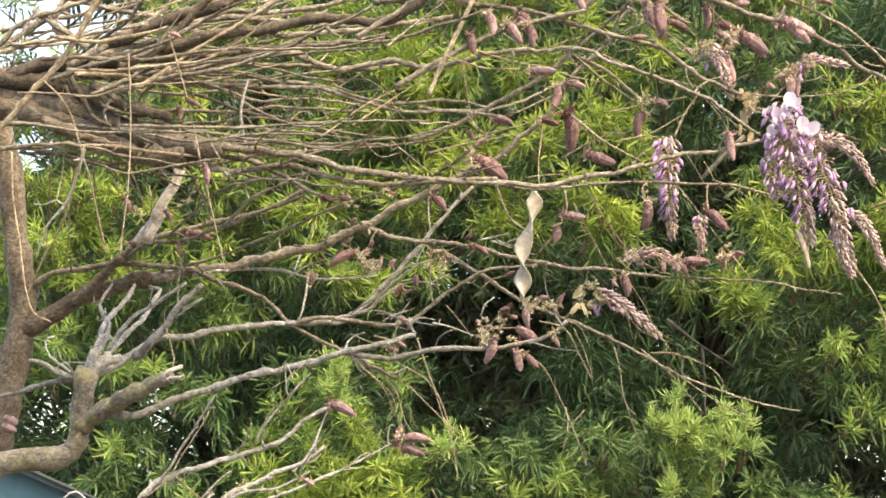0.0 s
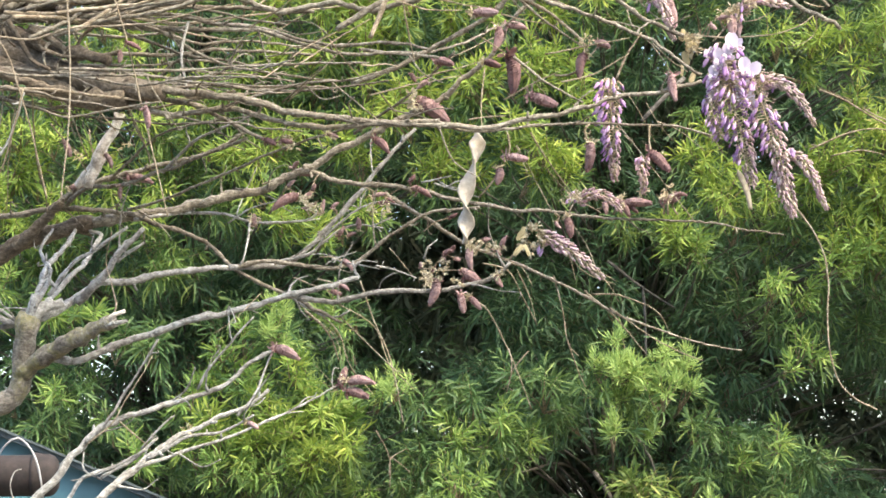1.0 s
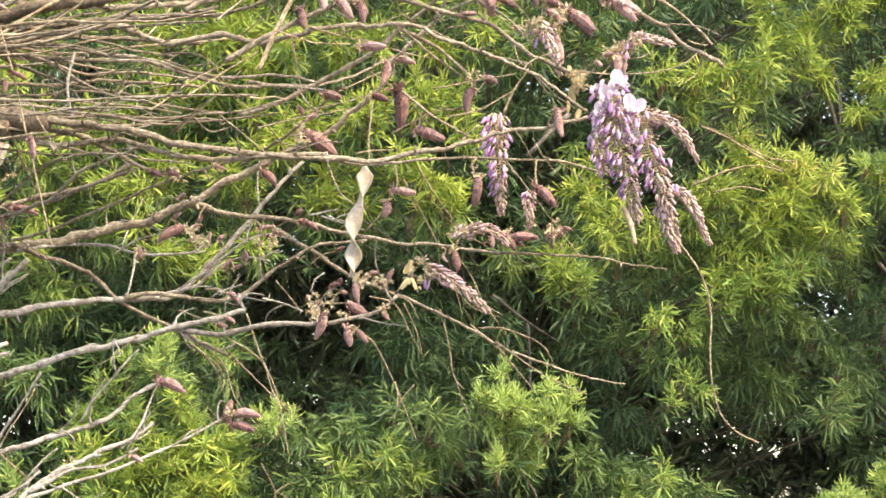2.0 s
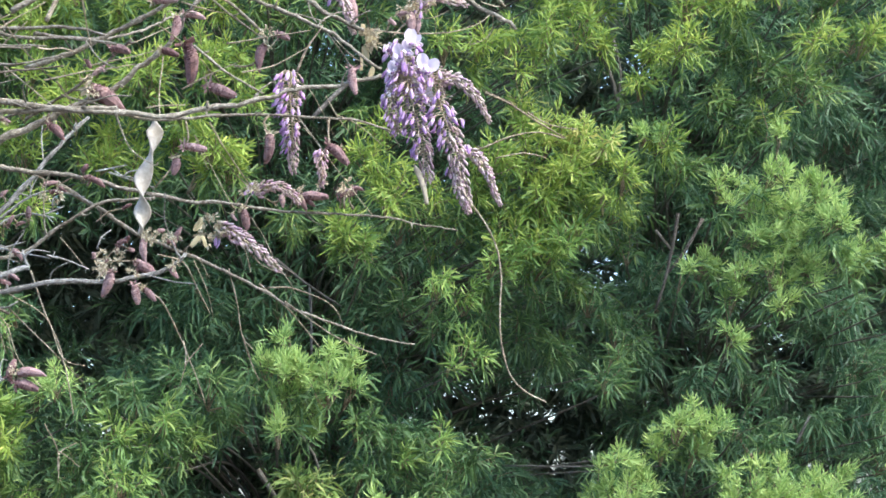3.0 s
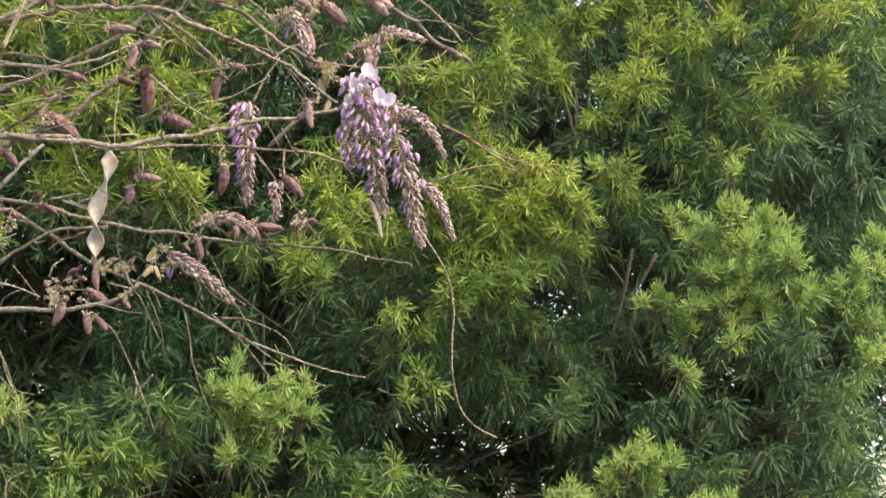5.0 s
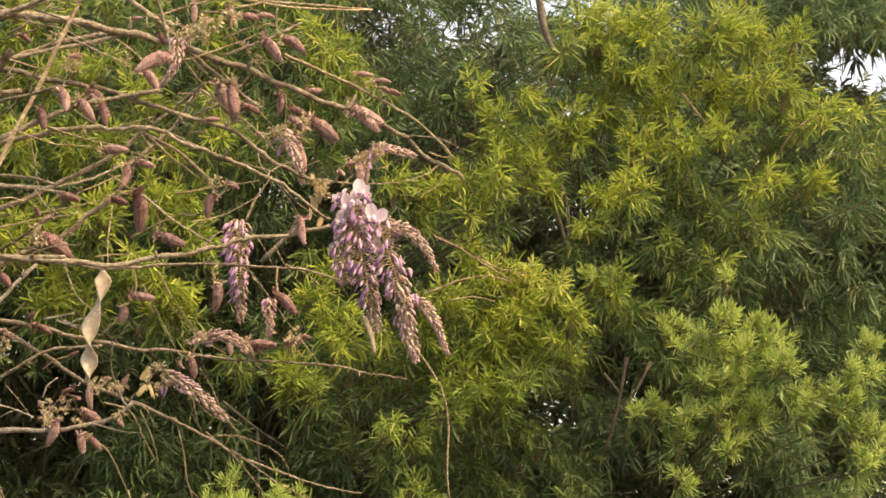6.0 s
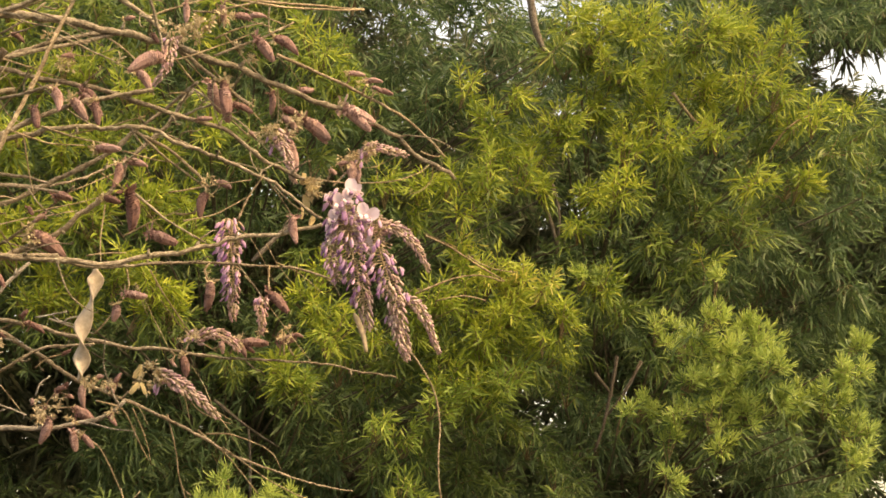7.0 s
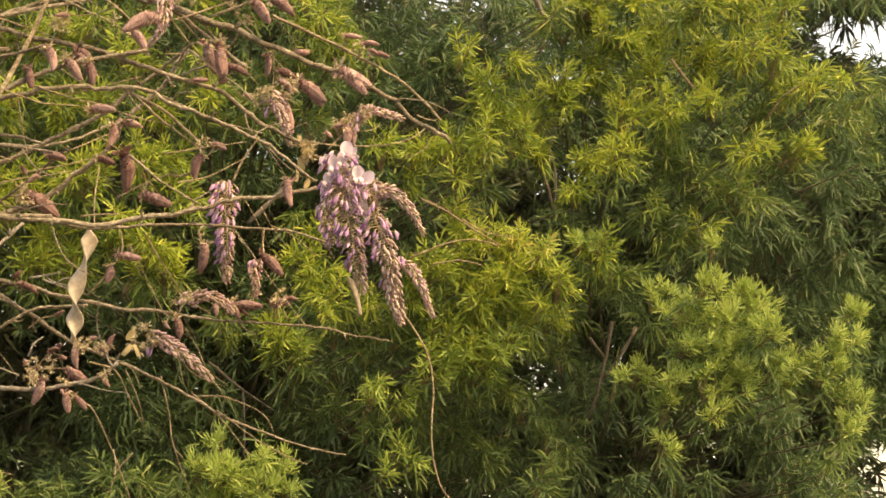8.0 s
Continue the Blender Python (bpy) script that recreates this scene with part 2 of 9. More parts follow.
def shoots(rng, base, axis, shoot, count, length, width, spread, fine=True, droop=0.25, loose=0.16):
    """Narrow leaves set round many shoots. base, axis: n x 3; shoot: their lengths. Returns corners and triangles."""
    n = len(base)
    ref = np.where(np.abs(axis[:, 2:]) < 0.9, np.array([[0, 0, 1.0]]), np.array([[1.0, 0, 0]]))
    u = unit(np.cross(axis, ref))
    w = np.cross(axis, u)
    s = (np.arange(count) + 0.5) / count
    az = np.arange(count)[None] * 2.4 + rng.uniform(0, 6.28, (n, 1)) + rng.normal(0, 0.3, (n, count))
    ang = spread * (1.15 - 0.75 * s[None]) + rng.normal(0, loose, (n, count))
    pos = base[:, None] + axis[:, None] * (np.asarray(shoot).reshape(-1, 1) * s[None])[..., None]
    radial = u[:, None] * np.cos(az)[..., None] + w[:, None] * np.sin(az)[..., None]
    d = axis[:, None] * np.cos(ang)[..., None] + radial * np.sin(ang)[..., None]
    side = unit(np.cross(d, radial + 0.5 * rng.normal(size=d.shape)))
    ll = length * rng.uniform(0.6, 1.15, (n, count))[..., None]
    ww = width * rng.uniform(0.75, 1.2, (n, count))[..., None]
    fall = np.array([0, 0, -1.0]) * droop * rng.uniform(0.2, 1.4, (n, count))[..., None] * ll
    curl = -radial * ll * 0.10
    if fine:
        rows = [pos, pos + d * ll * 0.3 - side * ww * 0.5 + fall * 0.1 - curl, pos + d * ll * 0.3 + side * ww * 0.5 + fall * 0.1 - curl,
                pos + d * ll * 0.68 - side * ww * 0.42 + fall * 0.45 - curl, pos + d * ll * 0.68 + side * ww * 0.42 + fall * 0.45 - curl, pos + d * ll + fall + curl]
        pat = np.array([(0, 2, 1), (1, 2, 3), (2, 4, 3), (3, 4, 5)])
    else:
        rows = [pos, pos + d * ll * 0.5 - side * ww * 0.5 + fall * 0.3, pos + d * ll * 0.5 + side * ww * 0.5 + fall * 0.3, pos + d * ll + fall]
        pat = np.array([(0, 2, 1), (1, 2, 3)])
    v = np.stack(rows, 2).reshape(-1, 3)
    k = len(rows)
    f = (np.arange(n * count)[:, None, None] * k + pat[None]).reshape(-1, 3)
    return v, f


# ---- ground, unseen wall added behind the camera ----
def ground():
    bm = bmesh.new()
    bmesh.ops.create_grid(bm, x_segments=60, y_segments=60, size=1.0)
    for v in bm.verts:
        r = max(abs(v.co.x), abs(v.co.y))
        k = 8 + 2000 * r ** 6
        z = 0.05 * noise.noise(v.co * 9) if r < 0.95 else 0
        v.co = Vector((v.co.x * k, v.co.y * k + 4, z))
    tagged(part("ground", bm, SOIL, None), "bare brown soil with leaf litter", "ground", kind="structure")


# Unseen wall, added to keep low sky light off the hedge.
def blocker_wall():
    bm = bmesh.new()
    bmesh.ops.create_cube(bm, size=1.0, matrix=Matrix.Translation((0.8, -3.2, 1.6)) @ Matrix.Diagonal((12, 0.25, 3.4, 1)))
    bmesh.ops.bevel(bm, geom=bm.edges[:], offset=0.02, segments=2, affect="EDGES")
    tagged(part("unseen_blocker_wall", bm, PLASTER, None), "plain unseen wall added behind the camera to block light", "wall", kind="structure")


ground()
blocker_wall()


# ---- fern pine trees ----
TREES = []


def tree(place, height, lean, label):
    ob = thing("fern_pine_tree", place, label, "tree", "fern pines of the hedge")
    rng = np.random.default_rng(len(TREES) + 5)
    path, s, _ = spline([(0, 0, -0.15), (0.03, 0.02, height * 0.3), (lean * 0.5, -0.05, height * 0.65), (lean, 0, height)], 0.12)
    part("trunk", mesh_of("trunk", *tube(path, 0.13 * (1 - 0.85 * s) + 0.01, 10, rng, 0.08), True), TREE_BARK, ob)
    for i in range(16):
        z0 = height * (0.2 + 0.045 * i)
        k = int(np.argmin(np.abs(path[:, 2] - z0)))
        a = 2.4 * i + 0.5 * rng.normal()
        reach = (0.95 - 0.03 * i) * rng.uniform(0.75, 1.1)
        o = path[k]
        e = o + np.array([math.cos(a) * reach, math.sin(a) * reach, 0.35 * reach])
        m = (o + e) / 2 + np.array([0, 0, 0.12]) + rng.normal(size=3) * 0.06
        limb, q, _ = spline([o, m, e], 0.08)
        part("limb", mesh_of("limb", *tube(limb, 0.013 * (1 - 0.8 * q) + 0.003, 7, rng, 0.08), True), TREE_BARK, ob)
    TREES.append(ob)
    return ob


SPRAYS = {
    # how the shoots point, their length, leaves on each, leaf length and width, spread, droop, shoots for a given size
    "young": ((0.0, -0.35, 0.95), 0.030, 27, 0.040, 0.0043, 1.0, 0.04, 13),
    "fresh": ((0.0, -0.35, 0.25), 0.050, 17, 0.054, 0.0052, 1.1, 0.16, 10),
    # Next two: low copies of fresh and grown, cool light in their colour.
    "cool_fresh": ((0.0, -0.35, 0.30), 0.045, 18, 0.052, 0.0050, 1.1, 0.14, 10),
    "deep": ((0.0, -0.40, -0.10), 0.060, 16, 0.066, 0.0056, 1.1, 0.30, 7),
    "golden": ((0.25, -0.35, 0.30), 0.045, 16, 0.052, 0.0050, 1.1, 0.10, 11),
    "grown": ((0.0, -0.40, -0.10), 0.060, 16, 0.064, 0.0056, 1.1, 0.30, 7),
    # Dimly lit boughs: their shade is put into the dark leaf colour.
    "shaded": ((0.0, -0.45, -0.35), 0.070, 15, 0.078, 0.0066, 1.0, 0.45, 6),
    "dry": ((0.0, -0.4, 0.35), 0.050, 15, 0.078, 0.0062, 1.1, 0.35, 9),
}


def spray(place, size, kind, seed=[100]):
    """The end of a bough: leafy shoots on thin twigs, with older shoots hanging under and behind them."""
    seed[0] += 1
    rng = np.random.default_rng(seed[0])
    o = TREES[0 if place[0] < 0.15 else 1 if place[0] < 1.75 else 2]
    c = np.array(place) - np.array(o.location)
    lift, shoot, count, length, width, spread, droop, crowd = SPRAYS[kind]
    n = max(3, int(crowd * (size / 0.065) ** 2 * rng.uniform(0.8, 1.2)))
    d = unit(rng.normal(size=(n, 3)))
    base = c + d * size * rng.uniform(0, 1, (n, 1)) ** 0.45 * (1, 0.8, 0.9)
    axis = unit(d * 0.75 + lift + rng.normal(0, 0.3, (n, 3)))
    v, f = shoots(rng, base - axis * shoot * 0.6, axis, shoot * rng.uniform(0.7, 1.3, n), count, length, width, spread, True, droop, 0.28)
    bits, idx = [(v, f)], [np.zeros(len(f), np.int32)]
    m = max(2, int(n * 0.6))
    under = c + (0, 0.07, -0.35 * size) + unit(rng.normal(size=(m, 3))) * size * rng.uniform(0.2, 1, (m, 1))
    ax = unit(rng.normal(0, 0.6, (m, 3)) + (0, -0.4, -0.15))
    v, f = shoots(rng, under, ax, np.full(m, 0.06), 12, 0.062, 0.006, 1.1, True, 0.3, 0.28)
    bits.append((v, f))
    idx.append(np.ones(len(f), np.int32))
    root = c + np.array([0, 0.09, -0.05]) + rng.normal(size=3) * 0.3 * size
    tw = joined([tube(np.vstack([root, (root + p) / 2 + rng.normal(size=3) * 0.006, p + a * shoot * 0.3]), np.array([0.0026, 0.0019, 0.001]), 4, rng)
                 for p, a in zip(base, axis)])
    bits.append(tw)
    idx.append(np.full(len(tw[1]), 2, np.int32))
    # the bough that carries it, back to the trunk
    foot = np.array([rng.normal(0, 0.03), -0.04, max(0.6, c[2] - rng.uniform(0.3, 0.7))])
    bend = (foot + root) / 2 + np.array([0, rng.uniform(0.1, 0.3), rng.uniform(0.05, 0.2)])
    arm, q, _ = spline([foot, bend, root], 0.12)
    arm = tube(arm, 0.0062 * (1 - 0.65 * q), 5, rng, 0.1)
    bits.append(arm)
    idx.append(np.full(len(arm[1]), 3, np.int32))
    me = mesh_of("foliage_spray", *joined(bits))
    tip, old = {"young": (LEAF_YOUNG, LEAF_MID_COOL), "fresh": (LEAF_FRESH, LEAF_MID), "golden": (LEAF_GOLD, LEAF_FRESH), "cool_fresh": (LEAF_FRESH_COOL, LEAF_MID_COOL), "deep": (LEAF_MID_COOL, LEAF_OLD_SHADE),
                "grown": (LEAF_MID, LEAF_OLD_SHADE), "shaded": (LEAF_OLD_SHADE, LEAF_OLD_SHADE), "dry": (LEAF_DRY, LEAF_MID)}[kind]
    for mat in (tip, old, TREE_TWIG, TREE_BARK):
        me.materials.append(mat)
    me.polygons.foreach_set("material_index", np.concatenate(idx))
    part("foliage_spray", me, None, o)


def bough(owner, pts, r0, r1, bare=False):
    """A stem of the tree that shows between the leaves."""
    o = TREES[owner]
    rng = np.random.default_rng(int(1000 * abs(pts[0][0])))
    path, s, _ = spline(np.array(pts) - np.array(o.location), 0.03)
    part("bough", mesh_of("bough", *tube(path, r0 + (r1 - r0) * s, 6, rng, 0.1), True), TREE_TWIG if bare else TREE_BARK, o)


tree((-0.75, 7.3, 0), 5.2, 0.15, "fern pine with dense fine green foliage behind the wisteria")
tree((0.95, 7.35, 0), 5.4, -0.1, "tall fern pine with dense narrow green leaves")
tree((2.55, 7.3, 0), 5.0, 0.2, "fern pine with bright young shoots over dark foliage")

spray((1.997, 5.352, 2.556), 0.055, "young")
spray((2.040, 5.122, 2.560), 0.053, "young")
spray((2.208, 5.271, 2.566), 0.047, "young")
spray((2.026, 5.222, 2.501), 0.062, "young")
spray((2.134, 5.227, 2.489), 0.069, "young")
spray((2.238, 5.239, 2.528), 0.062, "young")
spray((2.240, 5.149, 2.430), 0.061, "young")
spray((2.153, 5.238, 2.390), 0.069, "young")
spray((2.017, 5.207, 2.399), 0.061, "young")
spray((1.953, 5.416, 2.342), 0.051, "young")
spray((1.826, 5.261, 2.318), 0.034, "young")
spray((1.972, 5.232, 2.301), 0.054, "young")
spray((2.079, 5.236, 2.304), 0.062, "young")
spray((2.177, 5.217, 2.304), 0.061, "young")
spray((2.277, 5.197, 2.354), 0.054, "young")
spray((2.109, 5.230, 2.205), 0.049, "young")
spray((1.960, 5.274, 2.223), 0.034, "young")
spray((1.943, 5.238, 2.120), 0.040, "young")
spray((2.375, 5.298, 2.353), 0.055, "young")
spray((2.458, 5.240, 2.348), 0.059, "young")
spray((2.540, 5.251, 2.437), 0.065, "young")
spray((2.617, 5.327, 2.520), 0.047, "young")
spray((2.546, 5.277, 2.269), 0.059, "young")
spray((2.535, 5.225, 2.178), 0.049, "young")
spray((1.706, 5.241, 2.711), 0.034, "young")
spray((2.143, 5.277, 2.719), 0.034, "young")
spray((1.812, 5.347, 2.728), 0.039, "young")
spray((1.913, 5.487, 2.646), 0.065, "grown")
spray((2.028, 5.488, 2.863), 0.081, "grown")
spray((2.124, 5.550, 2.790), 0.074, "grown")
spray((2.296, 5.456, 2.903), 0.088, "grown")
spray((2.179, 5.485, 2.976), 0.089, "grown")
spray((2.091, 5.544, 3.058), 0.098, "grown")
spray((1.873, 5.529, 2.687), 0.057, "grown")
spray((1.800, 5.365, 2.714), 0.063, "fresh")
spray((2.156, 5.394, 2.795), 0.048, "fresh")
spray((1.843, 5.219, 2.982), 0.069, "fresh")
spray((1.804, 5.411, 2.993), 0.064, "fresh")
spray((1.715, 5.312, 2.879), 0.050, "fresh")
spray((2.279, 5.277, 3.037), 0.062, "fresh")
spray((2.491, 5.374, 3.055), 0.057, "fresh")
spray((2.372, 5.535, 3.052), 0.073, "grown")
spray((2.481, 5.478, 3.044), 0.073, "grown")
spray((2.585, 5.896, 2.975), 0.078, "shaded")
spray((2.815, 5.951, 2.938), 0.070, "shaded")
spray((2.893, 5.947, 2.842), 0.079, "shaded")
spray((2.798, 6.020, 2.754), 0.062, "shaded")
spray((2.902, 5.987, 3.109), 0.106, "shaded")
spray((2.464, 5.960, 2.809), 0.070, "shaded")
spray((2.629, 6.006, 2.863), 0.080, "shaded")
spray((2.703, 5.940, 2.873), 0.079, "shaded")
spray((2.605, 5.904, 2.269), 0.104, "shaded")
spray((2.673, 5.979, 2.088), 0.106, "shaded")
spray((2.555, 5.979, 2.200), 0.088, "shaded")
spray((1.441, 5.329, 2.726), 0.063, "golden")
spray((1.536, 5.301, 2.733), 0.056, "golden")
spray((1.379, 5.351, 2.796), 0.044, "golden")
spray((1.578, 5.215, 2.676), 0.043, "golden")
spray((1.505, 5.375, 2.687), 0.063, "golden")
spray((1.353, 5.385, 2.743), 0.063, "fresh")
spray((1.258, 5.278, 2.634), 0.070, "fresh")
spray((1.381, 5.363, 2.638), 0.079, "fresh")
spray((1.469, 5.312, 2.598), 0.078, "fresh")
spray((1.598, 5.398, 2.653), 0.072, "fresh")
spray((1.641, 5.258, 2.587), 0.059, "fresh")
spray((1.401, 5.314, 2.530), 0.070, "fresh")
spray((1.526, 5.395, 2.531), 0.067, "fresh")
spray((1.291, 5.418, 2.544), 0.072, "fresh")
spray((1.587, 5.252, 2.526), 0.049, "fresh")
spray((1.204, 5.335, 2.577), 0.063, "fresh")
spray((1.112, 5.376, 2.547), 0.055, "fresh")
spray((1.268, 5.330, 2.339), 0.055, "cool_fresh")
spray((1.380, 5.440, 2.348), 0.061, "cool_fresh")
spray((1.095, 5.300, 2.290), 0.041, "cool_fresh")
spray((1.178, 5.378, 2.244), 0.051, "cool_fresh")
spray((1.482, 5.308, 2.390), 0.055, "cool_fresh")
spray((1.106, 5.430, 2.257), 0.035, "cool_fresh")
spray((1.309, 5.359, 2.418), 0.063, "fresh")
spray((1.406, 5.341, 2.402), 0.055, "fresh")
spray((1.341, 5.414, 2.461), 0.072, "grown")
spray((1.508, 5.584, 2.492), 0.074, "grown")
spray((1.250, 5.538, 2.460), 0.065, "grown")
spray((1.602, 5.538, 2.470), 0.059, "grown")
spray((1.288, 5.557, 2.293), 0.043, "deep")
spray((1.125, 5.517, 2.402), 0.052, "grown")
spray((1.166, 5.468, 2.481), 0.064, "grown")
spray((1.826, 5.910, 2.533), 0.070, "shaded")
spray((1.116, 5.910, 2.404), 0.087, "shaded")
spray((0.990, 6.019, 2.343), 0.089, "shaded")
spray((1.128, 5.287, 2.996), 0.053, "fresh")
spray((1.239, 5.330, 2.979), 0.057, "fresh")
spray((1.345, 5.344, 3.013), 0.057, "fresh")
spray((1.438, 5.371, 2.965), 0.051, "fresh")
spray((1.218, 5.389, 2.899), 0.041, "fresh")
spray((1.349, 5.298, 2.884), 0.037, "fresh")
spray((1.438, 5.273, 3.017), 0.056, "fresh")
spray((1.558, 5.360, 3.046), 0.051, "fresh")
spray((1.646, 5.421, 3.022), 0.048, "fresh")
spray((0.900, 5.398, 2.660), 0.060, "fresh")
spray((0.945, 5.371, 2.607), 0.063, "fresh")
spray((0.843, 5.344, 2.419), 0.063, "fresh")
spray((0.897, 5.375, 2.376), 0.044, "cool_fresh")
spray((0.974, 5.348, 2.538), 0.071, "fresh")
spray((0.951, 5.401, 2.746), 0.060, "fresh")
spray((0.871, 5.320, 2.384), 0.034, "cool_fresh")
spray((0.814, 5.367, 2.446), 0.044, "fresh")
spray((0.834, 5.494, 2.508), 0.057, "grown")
spray((1.059, 5.527, 2.504), 0.068, "grown")
spray((0.903, 5.511, 2.801), 0.045, "grown")
spray((0.181, 5.488, 2.715), 0.068, "fresh")
spray((0.243, 5.435, 2.626), 0.064, "fresh")
spray((0.369, 5.435, 2.696), 0.064, "fresh")
spray((0.449, 5.258, 2.663), 0.062, "fresh")
spray((0.442, 5.343, 2.600), 0.063, "fresh")
spray((0.503, 5.330, 2.632), 0.063, "fresh")
spray((0.148, 5.387, 2.629), 0.057, "fresh")
spray((0.369, 5.246, 2.737), 0.043, "fresh")
spray((0.542, 5.419, 2.931), 0.072, "fresh")
spray((0.113, 5.413, 2.859), 0.080, "fresh")
spray((0.263, 5.295, 2.855), 0.086, "fresh")
spray((0.435, 5.311, 2.916), 0.086, "fresh")
spray((0.548, 5.320, 2.826), 0.066, "fresh")
spray((0.036, 5.362, 2.795), 0.071, "fresh")
spray((0.089, 5.532, 2.671), 0.046, "grown")
spray((0.733, 5.602, 2.472), 0.053, "grown")
spray((0.684, 5.490, 2.503), 0.045, "grown")
spray((0.558, 5.538, 2.590), 0.046, "grown")
spray((0.466, 5.958, 2.306), 0.079, "shaded")
spray((0.580, 6.038, 2.246), 0.080, "shaded")
spray((0.436, 5.987, 2.168), 0.079, "shaded")
spray((0.368, 6.018, 2.258), 0.074, "shaded")
spray((0.721, 5.896, 2.322), 0.063, "shaded")
spray((0.263, 5.940, 2.092), 0.079, "shaded")
spray((1.043, 5.909, 2.241), 0.096, "shaded")
spray((0.955, 6.025, 2.216), 0.080, "shaded")
spray((0.644, 5.283, 2.120), 0.034, "young")
spray((0.607, 5.235, 2.052), 0.049, "young")
spray((0.668, 5.227, 2.021), 0.065, "young")
spray((0.753, 5.274, 2.042), 0.050, "young")
spray((0.822, 5.215, 2.038), 0.046, "young")
spray((0.758, 5.203, 1.974), 0.058, "young")
spray((0.644, 5.274, 1.947), 0.059, "young")
spray((0.721, 5.373, 1.891), 0.060, "young")
spray((0.826, 5.238, 1.962), 0.040, "young")
spray((0.761, 5.222, 2.069), 0.040, "young")
spray((0.619, 5.191, 1.858), 0.046, "young")
spray((0.035, 5.183, 1.995), 0.043, "young")
spray((0.581, 5.276, 2.040), 0.028, "young")
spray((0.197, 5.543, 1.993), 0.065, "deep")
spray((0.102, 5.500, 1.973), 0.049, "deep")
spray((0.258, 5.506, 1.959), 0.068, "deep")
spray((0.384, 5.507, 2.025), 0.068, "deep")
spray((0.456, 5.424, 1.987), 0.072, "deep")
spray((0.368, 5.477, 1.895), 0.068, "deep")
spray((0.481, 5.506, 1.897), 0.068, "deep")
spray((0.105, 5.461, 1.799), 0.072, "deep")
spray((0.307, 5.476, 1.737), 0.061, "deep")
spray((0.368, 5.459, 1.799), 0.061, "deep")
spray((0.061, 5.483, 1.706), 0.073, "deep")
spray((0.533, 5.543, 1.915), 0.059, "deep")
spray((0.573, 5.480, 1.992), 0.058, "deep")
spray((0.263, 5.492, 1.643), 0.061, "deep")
spray((0.285, 5.401, 1.859), 0.060, "cool_fresh")
spray((0.193, 5.392, 1.858), 0.064, "cool_fresh")
spray((0.397, 5.445, 1.861), 0.042, "cool_fresh")
spray((0.204, 5.255, 1.746), 0.065, "cool_fresh")
spray((0.151, 5.403, 1.658), 0.064, "cool_fresh")
spray((0.319, 5.336, 1.902), 0.038, "cool_fresh")
spray((0.697, 5.307, 1.685), 0.063, "dry")
spray((0.733, 5.342, 1.639), 0.057, "dry")
spray((0.672, 5.354, 1.733), 0.038, "dry")
spray((0.766, 5.352, 1.709), 0.035, "dry")
spray((0.877, 5.258, 1.653), 0.034, "young")
spray((0.938, 5.330, 1.625), 0.041, "young")
spray((0.984, 5.236, 1.629), 0.028, "young")
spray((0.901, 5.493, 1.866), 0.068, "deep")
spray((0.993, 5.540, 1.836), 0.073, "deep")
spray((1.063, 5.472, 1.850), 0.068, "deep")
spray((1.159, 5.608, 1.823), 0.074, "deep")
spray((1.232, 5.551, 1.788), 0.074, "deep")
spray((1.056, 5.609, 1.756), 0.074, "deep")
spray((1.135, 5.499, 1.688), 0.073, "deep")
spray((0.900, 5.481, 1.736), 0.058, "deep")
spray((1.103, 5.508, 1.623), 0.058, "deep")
spray((1.182, 5.397, 2.107), 0.035, "cool_fresh")
spray((1.134, 5.331, 2.052), 0.035, "cool_fresh")
spray((1.219, 5.379, 2.081), 0.029, "cool_fresh")
spray((1.090, 5.359, 1.828), 0.041, "cool_fresh")
spray((0.991, 5.441, 1.783), 0.042, "cool_fresh")
spray((1.370, 5.917, 1.748), 0.066, "shaded")
spray((0.952, 6.002, 1.785), 0.071, "shaded")
spray((1.333, 5.918, 1.660), 0.073, "shaded")
spray((1.457, 5.902, 1.659), 0.078, "shaded")
spray((1.456, 5.664, 2.292), 0.070, "deep")
spray((1.575, 5.640, 2.309), 0.070, "grown")
spray((1.685, 5.707, 2.267), 0.067, "deep")
spray((1.789, 5.752, 2.167), 0.078, "deep")
spray((1.430, 5.708, 2.192), 0.071, "deep")
spray((1.544, 5.731, 2.143), 0.071, "deep")
spray((1.823, 5.782, 2.459), 0.061, "grown")
spray((1.822, 5.714, 2.575), 0.061, "grown")
spray((1.318, 5.686, 2.222), 0.060, "deep")
spray((1.163, 5.620, 2.178), 0.053, "deep")
spray((1.082, 5.738, 2.258), 0.061, "deep")
spray((1.421, 5.393, 2.476), 0.054, "fresh")
spray((1.532, 5.359, 2.475), 0.054, "fresh")
spray((1.654, 5.416, 2.504), 0.048, "fresh")
spray((1.444, 5.357, 2.355), 0.050, "cool_fresh")
spray((1.350, 5.319, 2.380), 0.050, "cool_fresh")
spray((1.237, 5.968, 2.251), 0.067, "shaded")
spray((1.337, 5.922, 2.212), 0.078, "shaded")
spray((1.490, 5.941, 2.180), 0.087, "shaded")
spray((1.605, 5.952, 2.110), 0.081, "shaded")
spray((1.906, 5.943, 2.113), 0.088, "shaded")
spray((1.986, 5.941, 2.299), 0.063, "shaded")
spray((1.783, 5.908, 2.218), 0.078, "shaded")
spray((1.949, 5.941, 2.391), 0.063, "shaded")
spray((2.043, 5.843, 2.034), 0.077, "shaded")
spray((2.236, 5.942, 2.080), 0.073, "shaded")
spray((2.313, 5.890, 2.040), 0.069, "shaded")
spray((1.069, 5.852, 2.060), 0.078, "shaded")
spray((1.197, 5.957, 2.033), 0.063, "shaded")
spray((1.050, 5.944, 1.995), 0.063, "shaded")
